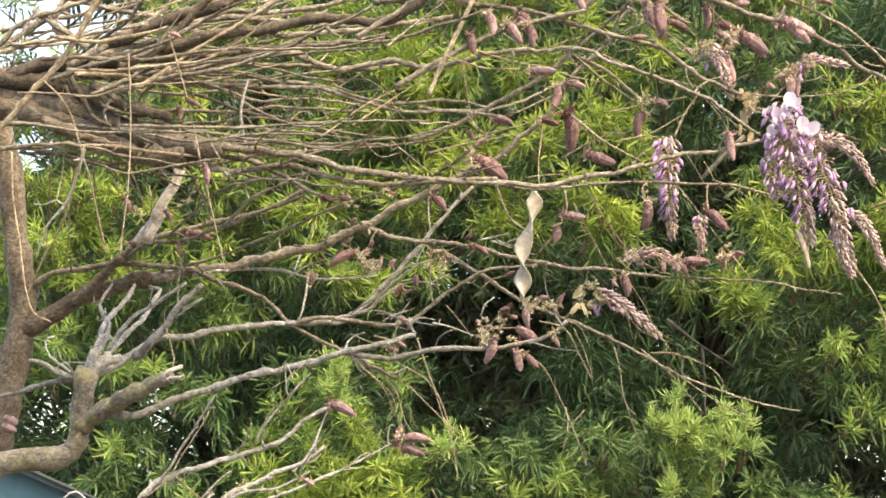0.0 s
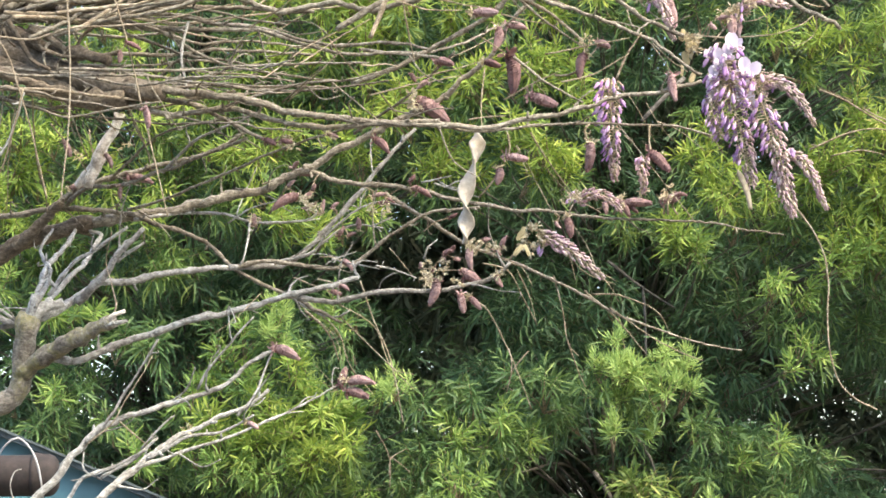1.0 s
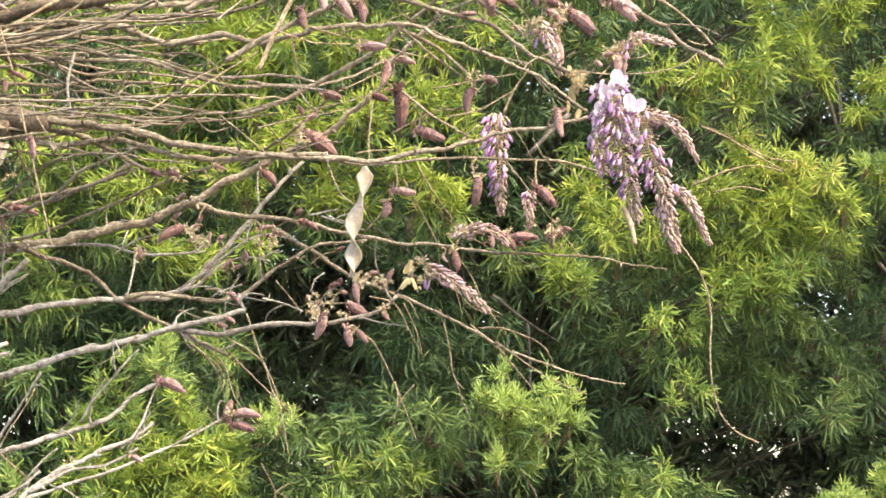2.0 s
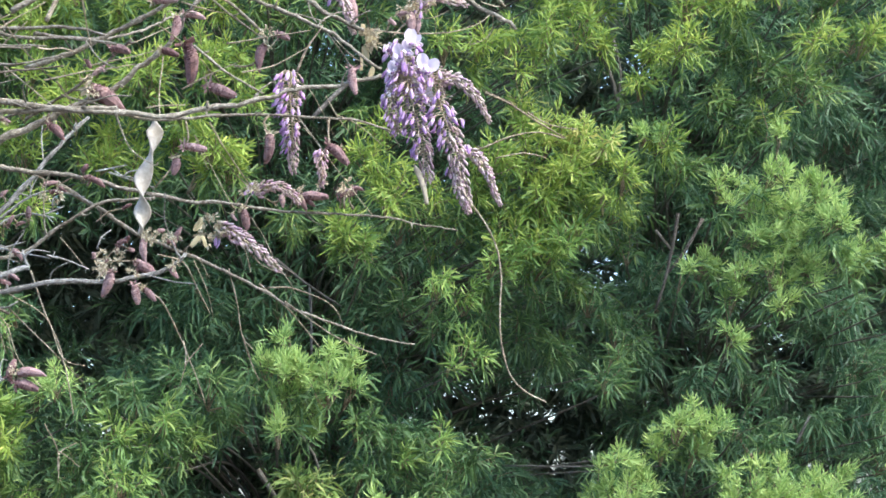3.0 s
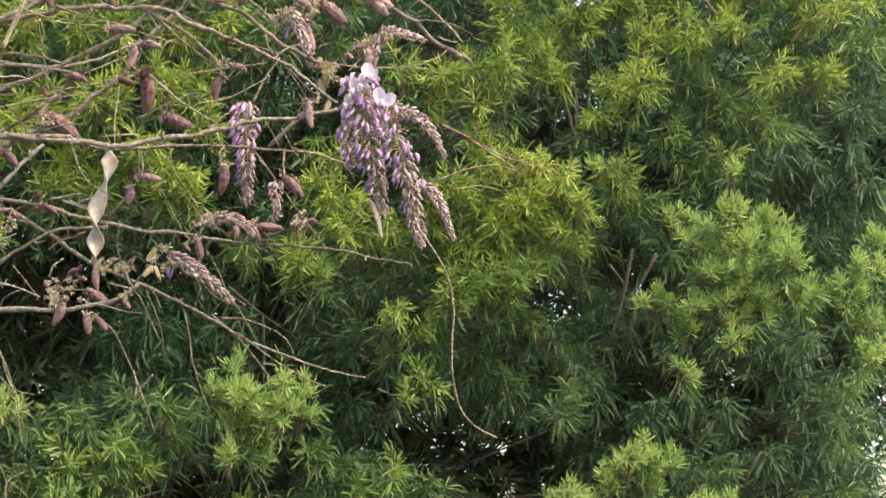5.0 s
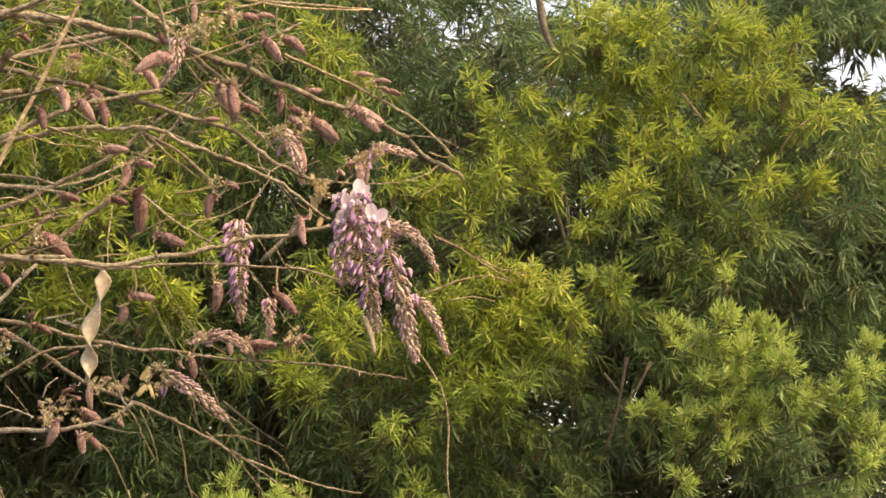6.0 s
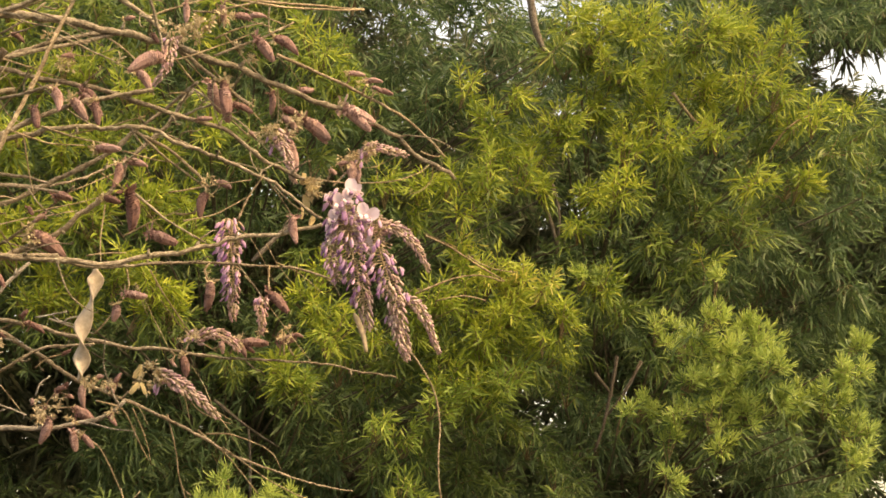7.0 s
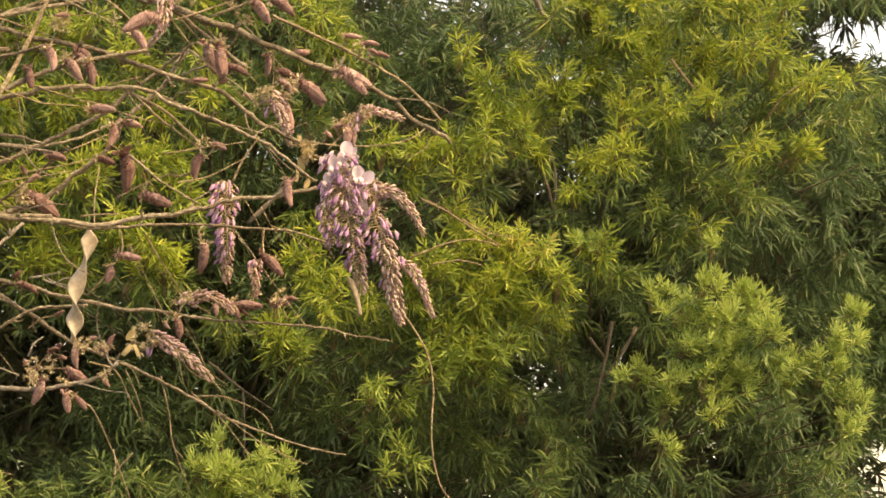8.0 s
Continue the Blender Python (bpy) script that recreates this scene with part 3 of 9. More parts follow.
spray((1.621, 5.448, 2.001), 0.067, "deep")
spray((1.681, 5.527, 2.075), 0.049, "deep")
spray((1.822, 5.227, 1.890), 0.049, "young")
spray((1.731, 5.162, 1.854), 0.049, "young")
spray((1.876, 5.237, 1.858), 0.043, "young")
spray((1.723, 5.243, 1.793), 0.056, "young")
spray((1.830, 5.255, 1.794), 0.056, "young")
spray((1.571, 5.188, 1.759), 0.049, "young")
spray((1.650, 5.281, 1.730), 0.044, "young")
spray((1.550, 5.287, 1.698), 0.050, "young")
spray((1.588, 5.193, 1.665), 0.064, "young")
spray((1.662, 5.217, 1.681), 0.049, "young")
spray((1.521, 5.246, 1.634), 0.043, "young")
spray((1.902, 5.222, 1.728), 0.043, "young")
spray((2.050, 5.337, 1.723), 0.041, "young")
spray((2.090, 5.260, 1.729), 0.034, "young")
spray((1.926, 5.199, 1.648), 0.064, "young")
spray((2.033, 5.211, 1.648), 0.071, "young")
spray((2.152, 5.247, 1.664), 0.065, "young")
spray((2.292, 5.365, 1.699), 0.051, "young")
spray((2.254, 5.241, 1.631), 0.059, "young")
spray((2.172, 5.256, 1.615), 0.059, "young")
spray((2.091, 5.526, 1.873), 0.073, "deep")
spray((2.152, 5.498, 1.821), 0.065, "deep")
spray((2.574, 5.614, 1.774), 0.063, "deep")
spray((2.578, 5.473, 1.631), 0.058, "deep")
spray((2.574, 5.508, 2.085), 0.039, "deep")
spray((2.619, 5.531, 1.982), 0.036, "deep")
spray((2.536, 5.441, 1.906), 0.038, "deep")
spray((2.672, 5.588, 2.129), 0.036, "deep")
spray((2.545, 5.494, 1.996), 0.039, "deep")
spray((2.874, 5.952, 2.050), 0.039, "shaded")
spray((2.865, 5.903, 1.896), 0.042, "shaded")
spray((2.787, 5.914, 1.858), 0.042, "shaded")
spray((2.886, 5.978, 1.748), 0.046, "shaded")
spray((2.801, 5.999, 1.692), 0.046, "shaded")
spray((2.147, 5.988, 1.767), 0.049, "shaded")
spray((2.701, 6.010, 1.900), 0.080, "shaded")
spray((2.589, 5.986, 1.936), 0.071, "shaded")
spray((2.473, 5.951, 1.896), 0.079, "shaded")
spray((1.410, 5.402, 3.305), 0.057, "fresh")
spray((1.474, 5.390, 3.197), 0.073, "fresh")
spray((1.521, 5.355, 3.278), 0.057, "fresh")
spray((1.491, 5.396, 3.111), 0.067, "fresh")
spray((1.607, 5.424, 3.141), 0.073, "fresh")
spray((1.709, 5.396, 3.209), 0.079, "fresh")
spray((1.824, 5.455, 3.304), 0.080, "fresh")
spray((1.884, 5.349, 3.385), 0.087, "fresh")
spray((1.818, 5.355, 3.493), 0.087, "fresh")
spray((1.947, 5.353, 3.517), 0.087, "fresh")
spray((2.062, 5.421, 3.454), 0.088, "fresh")
spray((2.118, 5.268, 3.480), 0.085, "fresh")
spray((2.279, 5.378, 3.564), 0.087, "fresh")
spray((2.389, 5.420, 3.508), 0.077, "fresh")
spray((2.299, 5.319, 3.360), 0.086, "fresh")
spray((2.194, 5.434, 3.353), 0.088, "fresh")
spray((2.003, 5.387, 3.274), 0.087, "fresh")
spray((2.050, 5.333, 3.152), 0.072, "fresh")
spray((1.916, 5.370, 3.139), 0.076, "fresh")
spray((2.200, 5.332, 3.194), 0.066, "fresh")
spray((2.485, 5.451, 3.278), 0.074, "fresh")
spray((2.519, 5.315, 3.259), 0.063, "fresh")
spray((2.694, 5.452, 3.316), 0.058, "fresh")
spray((2.403, 5.550, 3.170), 0.078, "grown")
spray((2.643, 5.388, 3.174), 0.073, "grown")
spray((2.770, 5.471, 3.277), 0.064, "grown")
spray((2.429, 5.293, 3.487), 0.056, "fresh")
spray((2.420, 5.378, 3.365), 0.073, "fresh")
spray((1.737, 5.328, 3.533), 0.072, "fresh")
spray((2.814, 5.543, 3.146), 0.065, "grown")
spray((1.763, 5.476, 3.455), 0.074, "grown")
spray((1.714, 5.547, 3.551), 0.059, "grown")
spray((1.748, 5.576, 3.468), 0.053, "grown")
spray((0.959, 5.502, 3.493), 0.089, "grown")
spray((1.052, 5.444, 3.407), 0.074, "grown")
spray((1.681, 5.885, 3.662), 0.087, "shaded")
spray((1.577, 5.949, 3.538), 0.088, "shaded")
spray((1.469, 5.994, 3.467), 0.079, "shaded")
spray((1.619, 5.963, 3.505), 0.070, "shaded")
spray((1.425, 5.977, 3.421), 0.079, "shaded")
spray((2.836, 5.928, 3.783), 0.056, "shaded")
spray((2.966, 5.965, 3.834), 0.056, "shaded")
spray((3.042, 5.926, 3.783), 0.045, "shaded")
spray((1.638, 5.284, 3.414), 0.040, "dry")
spray((0.023, 5.295, 3.478), 0.050, "fresh")
spray((0.066, 5.421, 3.534), 0.064, "grown")
spray((0.194, 5.336, 3.508), 0.053, "fresh")
spray((0.301, 5.445, 3.548), 0.053, "grown")
spray((0.398, 5.312, 3.583), 0.063, "fresh")
spray((0.507, 5.534, 3.602), 0.057, "grown")
spray((0.638, 5.355, 3.533), 0.043, "fresh")
spray((0.762, 5.506, 3.643), 0.066, "fresh")
spray((0.887, 5.546, 3.651), 0.056, "grown")
spray((1.006, 5.468, 3.630), 0.050, "grown")
spray((1.091, 5.539, 3.686), 0.065, "grown")
spray((0.018, 5.378, 3.392), 0.043, "fresh")
spray((0.087, 5.326, 3.435), 0.052, "fresh")
spray((0.300, 5.555, 3.515), 0.056, "grown")
spray((0.365, 5.461, 3.478), 0.060, "grown")
spray((0.433, 5.347, 3.452), 0.044, "grown")
spray((0.594, 5.400, 3.435), 0.046, "fresh")
spray((0.675, 5.469, 3.500), 0.055, "grown")
spray((0.852, 5.574, 3.552), 0.046, "grown")
spray((0.908, 5.328, 3.452), 0.045, "fresh")
spray((-0.042, 5.441, 3.372), 0.058, "grown")
spray((0.089, 5.577, 3.397), 0.048, "grown")
spray((0.198, 5.306, 3.306), 0.045, "fresh")
spray((0.289, 5.370, 3.343), 0.059, "fresh")
spray((0.427, 5.572, 3.428), 0.064, "grown")
spray((0.513, 5.506, 3.422), 0.044, "grown")
spray((0.656, 5.496, 3.410), 0.050, "grown")
spray((0.760, 5.505, 3.449), 0.060, "grown")
spray((0.897, 5.542, 3.434), 0.047, "grown")
spray((0.946, 5.320, 3.371), 0.063, "fresh")
spray((0.042, 5.391, 3.281), 0.051, "fresh")
spray((0.133, 5.389, 3.256), 0.063, "fresh")
spray((0.257, 5.477, 3.303), 0.055, "fresh")
spray((0.373, 5.343, 3.245), 0.058, "fresh")
spray((0.410, 5.314, 3.203), 0.053, "fresh")
spray((0.588, 5.537, 3.315), 0.051, "grown")
spray((0.625, 5.340, 3.224), 0.055, "fresh")
spray((0.843, 5.514, 3.294), 0.044, "grown")
spray((0.920, 5.507, 3.302), 0.050, "grown")
spray((1.008, 5.418, 3.315), 0.061, "fresh")
spray((1.162, 5.467, 3.300), 0.053, "grown")
spray((-0.015, 5.495, 3.216), 0.058, "grown")
spray((0.066, 5.232, 3.075), 0.051, "fresh")
spray((0.219, 5.455, 3.161), 0.043, "grown")
spray((0.316, 5.577, 3.158), 0.054, "grown")
spray((0.400, 5.466, 3.203), 0.050, "grown")
spray((0.560, 5.465, 3.234), 0.051, "grown")
spray((0.618, 5.299, 3.120), 0.051, "fresh")
spray((0.762, 5.529, 3.214), 0.060, "grown")
spray((0.866, 5.509, 3.169), 0.052, "grown")
spray((0.968, 5.441, 3.207), 0.051, "grown")
spray((0.058, 5.393, 3.071), 0.064, "fresh")
spray((0.146, 5.513, 3.051), 0.052, "grown")
spray((0.212, 5.398, 3.087), 0.062, "fresh")
spray((0.332, 5.328, 3.080), 0.060, "fresh")
spray((0.486, 5.447, 3.103), 0.055, "fresh")
spray((0.588, 5.520, 3.100), 0.044, "grown")
spray((0.705, 5.494, 3.088), 0.052, "grown")
spray((0.791, 5.474, 3.085), 0.063, "grown")
spray((0.944, 5.488, 3.098), 0.053, "grown")
spray((-1.165, 5.432, 2.709), 0.072, "fresh")
spray((-1.026, 5.383, 2.732), 0.071, "fresh")
spray((-1.153, 5.324, 2.540), 0.071, "fresh")
spray((-1.064, 5.431, 2.625), 0.072, "fresh")
spray((-0.512, 5.409, 2.837), 0.076, "fresh")
spray((-0.299, 5.399, 2.719), 0.072, "fresh")
spray((-0.106, 5.418, 3.160), 0.088, "fresh")
spray((-0.007, 5.387, 3.067), 0.087, "fresh")
spray((-0.388, 5.383, 2.131), 0.051, "cool_fresh")
spray((-0.498, 5.397, 2.022), 0.057, "cool_fresh")
spray((-0.418, 5.389, 2.037), 0.057, "cool_fresh")
spray((-0.226, 5.333, 1.985), 0.063, "cool_fresh")
spray((-0.132, 5.353, 1.893), 0.071, "cool_fresh")
spray((-0.355, 5.411, 1.912), 0.064, "cool_fresh")
spray((-0.618, 5.505, 2.673), 0.089, "grown")
spray((-0.373, 5.510, 2.877), 0.089, "grown")
spray((-0.225, 5.552, 2.887), 0.090, "grown")
spray((-0.400, 5.447, 2.728), 0.072, "grown")
spray((-0.138, 5.434, 2.961), 0.077, "grown")
spray((-0.625, 5.471, 2.417), 0.089, "grown")
spray((-0.462, 5.504, 2.176), 0.058, "deep")
spray((-0.900, 5.524, 2.048), 0.065, "deep")
spray((-0.964, 5.446, 1.914), 0.074, "deep")
spray((-0.853, 5.540, 2.000), 0.059, "deep")
spray((-0.661, 5.411, 2.118), 0.073, "deep")
spray((-1.091, 5.527, 2.376), 0.075, "grown")
spray((-0.960, 5.421, 2.459), 0.073, "grown")
spray((-0.261, 5.436, 1.929), 0.074, "deep")
spray((-0.509, 5.532, 1.919), 0.059, "deep")
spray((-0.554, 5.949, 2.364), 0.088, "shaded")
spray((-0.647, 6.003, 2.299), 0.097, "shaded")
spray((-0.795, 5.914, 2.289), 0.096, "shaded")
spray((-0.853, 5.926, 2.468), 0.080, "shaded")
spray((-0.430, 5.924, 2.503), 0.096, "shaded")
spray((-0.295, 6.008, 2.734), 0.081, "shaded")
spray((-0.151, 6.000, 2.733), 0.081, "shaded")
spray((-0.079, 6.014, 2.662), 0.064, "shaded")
spray((-0.301, 5.248, 2.180), 0.059, "young")
spray((-0.266, 5.242, 2.133), 0.046, "young")
spray((-0.006, 5.293, 1.982), 0.047, "young")
spray((-1.371, 5.402, 3.341), 0.057, "fresh")
spray((-1.279, 5.396, 3.313), 0.049, "fresh")
spray((-0.842, 5.447, 3.331), 0.061, "fresh")
spray((-0.739, 5.629, 3.421), 0.043, "grown")
spray((-0.612, 5.355, 3.299), 0.049, "fresh")
spray((-0.546, 5.361, 3.261), 0.046, "fresh")
spray((-0.396, 5.246, 3.227), 0.042, "fresh")
spray((-0.268, 5.371, 3.264), 0.059, "fresh")
spray((-0.132, 5.306, 3.310), 0.050, "fresh")
spray((-0.708, 5.299, 3.177), 0.050, "fresh")
spray((-0.647, 5.345, 3.214), 0.060, "fresh")
spray((-0.590, 5.355, 3.217), 0.060, "fresh")
spray((-0.451, 5.353, 3.189), 0.054, "fresh")
spray((-0.153, 5.448, 3.259), 0.055, "fresh")
spray((-0.080, 5.569, 3.290), 0.051, "grown")
spray((-1.305, 5.403, 3.146), 0.049, "fresh")
spray((-1.252, 5.504, 3.157), 0.042, "grown")
spray((-1.109, 5.441, 3.117), 0.050, "fresh")
spray((-1.030, 5.365, 3.098), 0.049, "fresh")
spray((-0.933, 5.386, 3.123), 0.060, "fresh")
spray((-0.824, 5.376, 3.162), 0.046, "fresh")
spray((-0.712, 5.444, 3.108), 0.050, "fresh")
spray((-0.610, 5.369, 3.074), 0.047, "fresh")
spray((-0.544, 5.487, 3.147), 0.044, "grown")
spray((-0.396, 5.375, 3.140), 0.044, "fresh")
spray((-0.304, 5.338, 3.104), 0.055, "fresh")
spray((-0.175, 5.368, 3.084), 0.057, "fresh")
spray((-0.101, 5.360, 3.098), 0.058, "fresh")
spray((-0.013, 5.374, 3.124), 0.055, "fresh")
spray((-1.257, 5.301, 3.022), 0.041, "fresh")
spray((-1.126, 5.325, 2.982), 0.041, "fresh")
spray((-1.035, 5.358, 3.037), 0.047, "fresh")
spray((-0.821, 5.358, 3.056), 0.055, "fresh")
spray((-0.742, 5.335, 3.018), 0.053, "fresh")
spray((-0.641, 5.457, 3.047), 0.058, "grown")
spray((-0.435, 5.572, 3.074), 0.062, "grown")
spray((-0.325, 5.376, 3.054), 0.057, "fresh")
spray((-0.037, 5.313, 2.989), 0.052, "fresh")
spray((-1.330, 5.416, 2.956), 0.046, "fresh")
spray((-1.221, 5.445, 2.982), 0.063, "fresh")
spray((-1.066, 5.347, 2.954), 0.055, "fresh")
spray((-0.898, 5.373, 2.957), 0.049, "fresh")
spray((-0.783, 5.399, 2.945), 0.056, "fresh")
spray((-0.700, 5.286, 2.929), 0.042, "fresh")
spray((-0.408, 5.423, 2.919), 0.061, "fresh")
spray((-0.323, 5.364, 2.923), 0.058, "fresh")
spray((-0.186, 5.341, 2.976), 0.044, "fresh")
spray((-0.025, 5.405, 2.964), 0.041, "fresh")
spray((-0.969, 5.452, 2.839), 0.048, "grown")
spray((-0.838, 5.356, 2.853), 0.043, "fresh")
spray((-0.793, 5.586, 2.919), 0.053, "grown")
spray((-0.644, 5.409, 2.882), 0.051, "fresh")
spray((-0.445, 5.333, 2.850), 0.049, "grown")
spray((-0.211, 5.413, 2.900), 0.049, "fresh")
spray((-0.144, 5.476, 2.875), 0.060, "grown")
spray((-0.039, 5.349, 2.858), 0.054, "fresh")
spray((-1.306, 5.380, 2.784), 0.055, "fresh")
spray((-1.194, 5.330, 2.765), 0.046, "fresh")
spray((-1.137, 5.526, 2.831), 0.059, "grown")
spray((-0.918, 5.425, 2.817), 0.053, "fresh")
spray((-0.686, 5.323, 2.752), 0.050, "fresh")
spray((-0.606, 5.391, 2.722), 0.048, "grown")
spray((-0.549, 5.339, 2.805), 0.050, "fresh")
spray((-0.293, 5.553, 2.824), 0.056, "grown")
spray((-0.222, 5.414, 2.770), 0.045, "fresh")
spray((-0.066, 5.321, 2.779), 0.049, "fresh")
spray((-1.267, 5.395, 2.648), 0.043, "fresh")
spray((-0.940, 5.311, 2.684), 0.059, "fresh")
spray((-0.823, 5.375, 2.674), 0.049, "fresh")
spray((-0.527, 5.422, 2.690), 0.051, "fresh")
spray((-0.438, 5.346, 2.668), 0.060, "fresh")
spray((-0.347, 5.324, 2.654), 0.050, "fresh")
spray((-0.117, 5.344, 2.696), 0.055, "fresh")
spray((-0.070, 5.398, 2.659), 0.060, "fresh")
spray((-1.095, 5.272, 2.557), 0.056, "fresh")
spray((-1.013, 5.420, 2.625), 0.041, "fresh")
spray((-0.920, 5.582, 2.589), 0.048, "grown")
spray((-0.791, 5.377, 2.599), 0.048, "fresh")
spray((-0.661, 5.385, 2.581), 0.055, "fresh")
spray((-0.604, 5.481, 2.623), 0.050, "fresh")
spray((-0.491, 5.562, 2.601), 0.062, "grown")
spray((-0.351, 5.315, 2.540), 0.049, "fresh")
spray((-1.244, 5.353, 2.515), 0.041, "fresh")
spray((-1.078, 5.345, 2.505), 0.054, "fresh")
spray((-0.936, 5.320, 2.504), 0.061, "fresh")
spray((-0.881, 5.387, 2.494), 0.056, "fresh")
spray((-0.775, 5.430, 2.562), 0.046, "fresh")
spray((-0.566, 5.568, 2.555), 0.057, "grown")
spray((-0.317, 5.333, 2.476), 0.055, "fresh")
spray((-0.269, 5.436, 2.491), 0.053, "fresh")
spray((-0.043, 5.319, 2.491), 0.049, "fresh")
spray((-1.224, 5.509, 2.486), 0.055, "grown")
spray((-1.033, 5.362, 2.450), 0.052, "fresh")
spray((-0.858, 5.880, 2.573), 0.052, "shaded")
spray((-0.668, 5.304, 2.474), 0.045, "fresh")
spray((-0.484, 5.458, 2.529), 0.066, "grown")
spray((-0.120, 5.496, 2.508), 0.052, "grown")
spray((-1.245, 5.493, 2.398), 0.045, "grown")
spray((-0.946, 5.551, 2.398), 0.064, "grown")
spray((-0.719, 5.499, 2.455), 0.057, "grown")
spray((-0.187, 5.287, 2.425), 0.056, "fresh")
spray((-1.322, 5.483, 2.317), 0.048, "grown")
spray((-1.214, 5.396, 2.283), 0.065, "deep")
spray((-1.080, 5.331, 2.288), 0.061, "cool_fresh")
spray((-1.017, 5.538, 2.366), 0.046, "grown")
spray((-0.939, 5.581, 2.335), 0.054, "grown")
spray((-0.757, 5.548, 2.336), 0.062, "grown")
spray((-0.650, 5.457, 2.352), 0.059, "grown")
spray((-0.558, 5.525, 2.359), 0.052, "grown")
spray((-0.375, 5.911, 2.370), 0.064, "shaded")
spray((-0.260, 5.991, 2.396), 0.062, "shaded")
spray((-0.143, 5.944, 2.364), 0.049, "shaded")
spray((-1.273, 5.543, 2.234), 0.067, "deep")
spray((-1.139, 5.489, 2.200), 0.057, "cool_fresh")
spray((-0.949, 5.406, 2.238), 0.057, "cool_fresh")
spray((-0.910, 5.477, 2.217), 0.048, "cool_fresh")
spray((-0.816, 5.369, 2.210), 0.047, "cool_fresh")
spray((-0.706, 5.484, 2.175), 0.055, "deep")
spray((-0.418, 5.472, 2.231), 0.052, "deep")
spray((-0.144, 5.288, 2.196), 0.059, "cool_fresh")
spray((-0.099, 5.490, 2.232), 0.055, "deep")
spray((-1.049, 5.946, 2.247), 0.061, "shaded")
spray((-0.872, 5.472, 2.156), 0.040, "deep")
spray((-0.751, 5.430, 2.141), 0.056, "deep")
spray((-0.648, 5.990, 2.183), 0.062, "shaded")
spray((-1.048, 5.530, 2.066), 0.057, "deep")
spray((-1.027, 5.963, 2.129), 0.060, "shaded")
spray((-0.800, 6.038, 2.137), 0.055, "shaded")
spray((-0.639, 5.947, 2.091), 0.060, "shaded")
spray((-1.163, 5.943, 2.007), 0.058, "shaded")
spray((-0.923, 5.397, 1.998), 0.051, "cool_fresh")
spray((-0.755, 5.497, 1.928), 0.040, "deep")
spray((-0.932, 5.524, 1.905), 0.055, "deep")
spray((-0.792, 5.408, 1.891), 0.056, "deep")
spray((-0.602, 5.510, 1.906), 0.041, "deep")
spray((-0.445, 5.296, 2.101), 0.041, "cool_fresh")
spray((-0.316, 5.417, 2.136), 0.054, "deep")
spray((-0.248, 5.527, 2.116), 0.059, "deep")
spray((-0.104, 5.517, 2.128), 0.041, "deep")
spray((-0.366, 5.274, 2.000), 0.047, "cool_fresh")
spray((-0.284, 5.589, 2.038), 0.041, "deep")
spray((-0.164, 5.355, 2.021), 0.047, "deep")
spray((-0.427, 5.605, 1.926), 0.058, "deep")
spray((-0.124, 5.441, 1.952), 0.046, "deep")
spray((-0.488, 5.568, 1.848), 0.049, "deep")
spray((-0.357, 5.435, 1.826), 0.040, "deep")
spray((-0.245, 5.373, 1.872), 0.051, "cool_fresh")
spray((-0.196, 5.507, 1.839), 0.054, "deep")
spray((-0.548, 5.307, 1.972), 0.053, "cool_fresh")
spray((-0.479, 5.404, 1.883), 0.054, "cool_fresh")
spray((-0.360, 5.289, 1.814), 0.059, "cool_fresh")
spray((-0.254, 5.326, 1.830), 0.056, "cool_fresh")
spray((-0.130, 5.359, 1.815), 0.060, "cool_fresh")
spray((-0.224, 5.339, 1.737), 0.060, "cool_fresh")
spray((-0.398, 5.383, 1.725), 0.060, "cool_fresh")
spray((-0.069, 5.406, 1.722), 0.060, "cool_fresh")
spray((-0.317, 5.333, 1.909), 0.044, "cool_fresh")
spray((-0.192, 5.334, 1.923), 0.044, "cool_fresh")
spray((-0.114, 5.342, 1.907), 0.047, "cool_fresh")
spray((-0.619, 5.540, 1.763), 0.055, "deep")
spray((-0.517, 5.489, 1.776), 0.055, "deep")
spray((-0.682, 5.520, 1.891), 0.049, "deep")
spray((-0.465, 5.250, 1.885), 0.062, "fresh")
spray((-0.372, 5.250, 1.838), 0.068, "fresh")
spray((-0.265, 5.250, 1.883), 0.068, "fresh")
spray((-0.203, 5.250, 1.806), 0.071, "fresh")
spray((-0.311, 5.250, 1.776), 0.068, "cool_fresh")
spray((-0.449, 5.250, 1.785), 0.062, "cool_fresh")
spray((-0.234, 5.250, 2.037), 0.056, "fresh")
spray((-0.327, 5.250, 1.945), 0.056, "fresh")
spray((-0.173, 5.250, 1.913), 0.062, "fresh")
spray((-0.111, 5.250, 1.836), 0.062, "fresh")
spray((-0.541, 5.250, 1.839), 0.053, "fresh")
spray((-0.679, 5.250, 1.810), 0.053, "cool_fresh")
bough(1, [(1.129, 5.455, 2.91), (1.294, 5.464, 2.859), (1.417, 5.474, 2.805), (1.533, 5.481, 2.767)], 0.0066, 0.0025, True)
bough(1, [(1.229, 5.493, 2.694), (1.35, 5.489, 2.72), (1.498, 5.483, 2.753)], 0.0049, 0.0020, True)
bough(2, [(2.06, 5.383, 3.321), (2.132, 5.397, 3.241), (2.215, 5.409, 3.171)], 0.0066, 0.0041, True)
bough(2, [(2.121, 5.406, 3.19), (2.165, 5.397, 3.242)], 0.0033, 0.0025, True)
bough(2, [(2.382, 5.413, 3.151), (2.449, 5.398, 3.233), (2.516, 5.392, 3.271)], 0.0041, 0.0025, True)
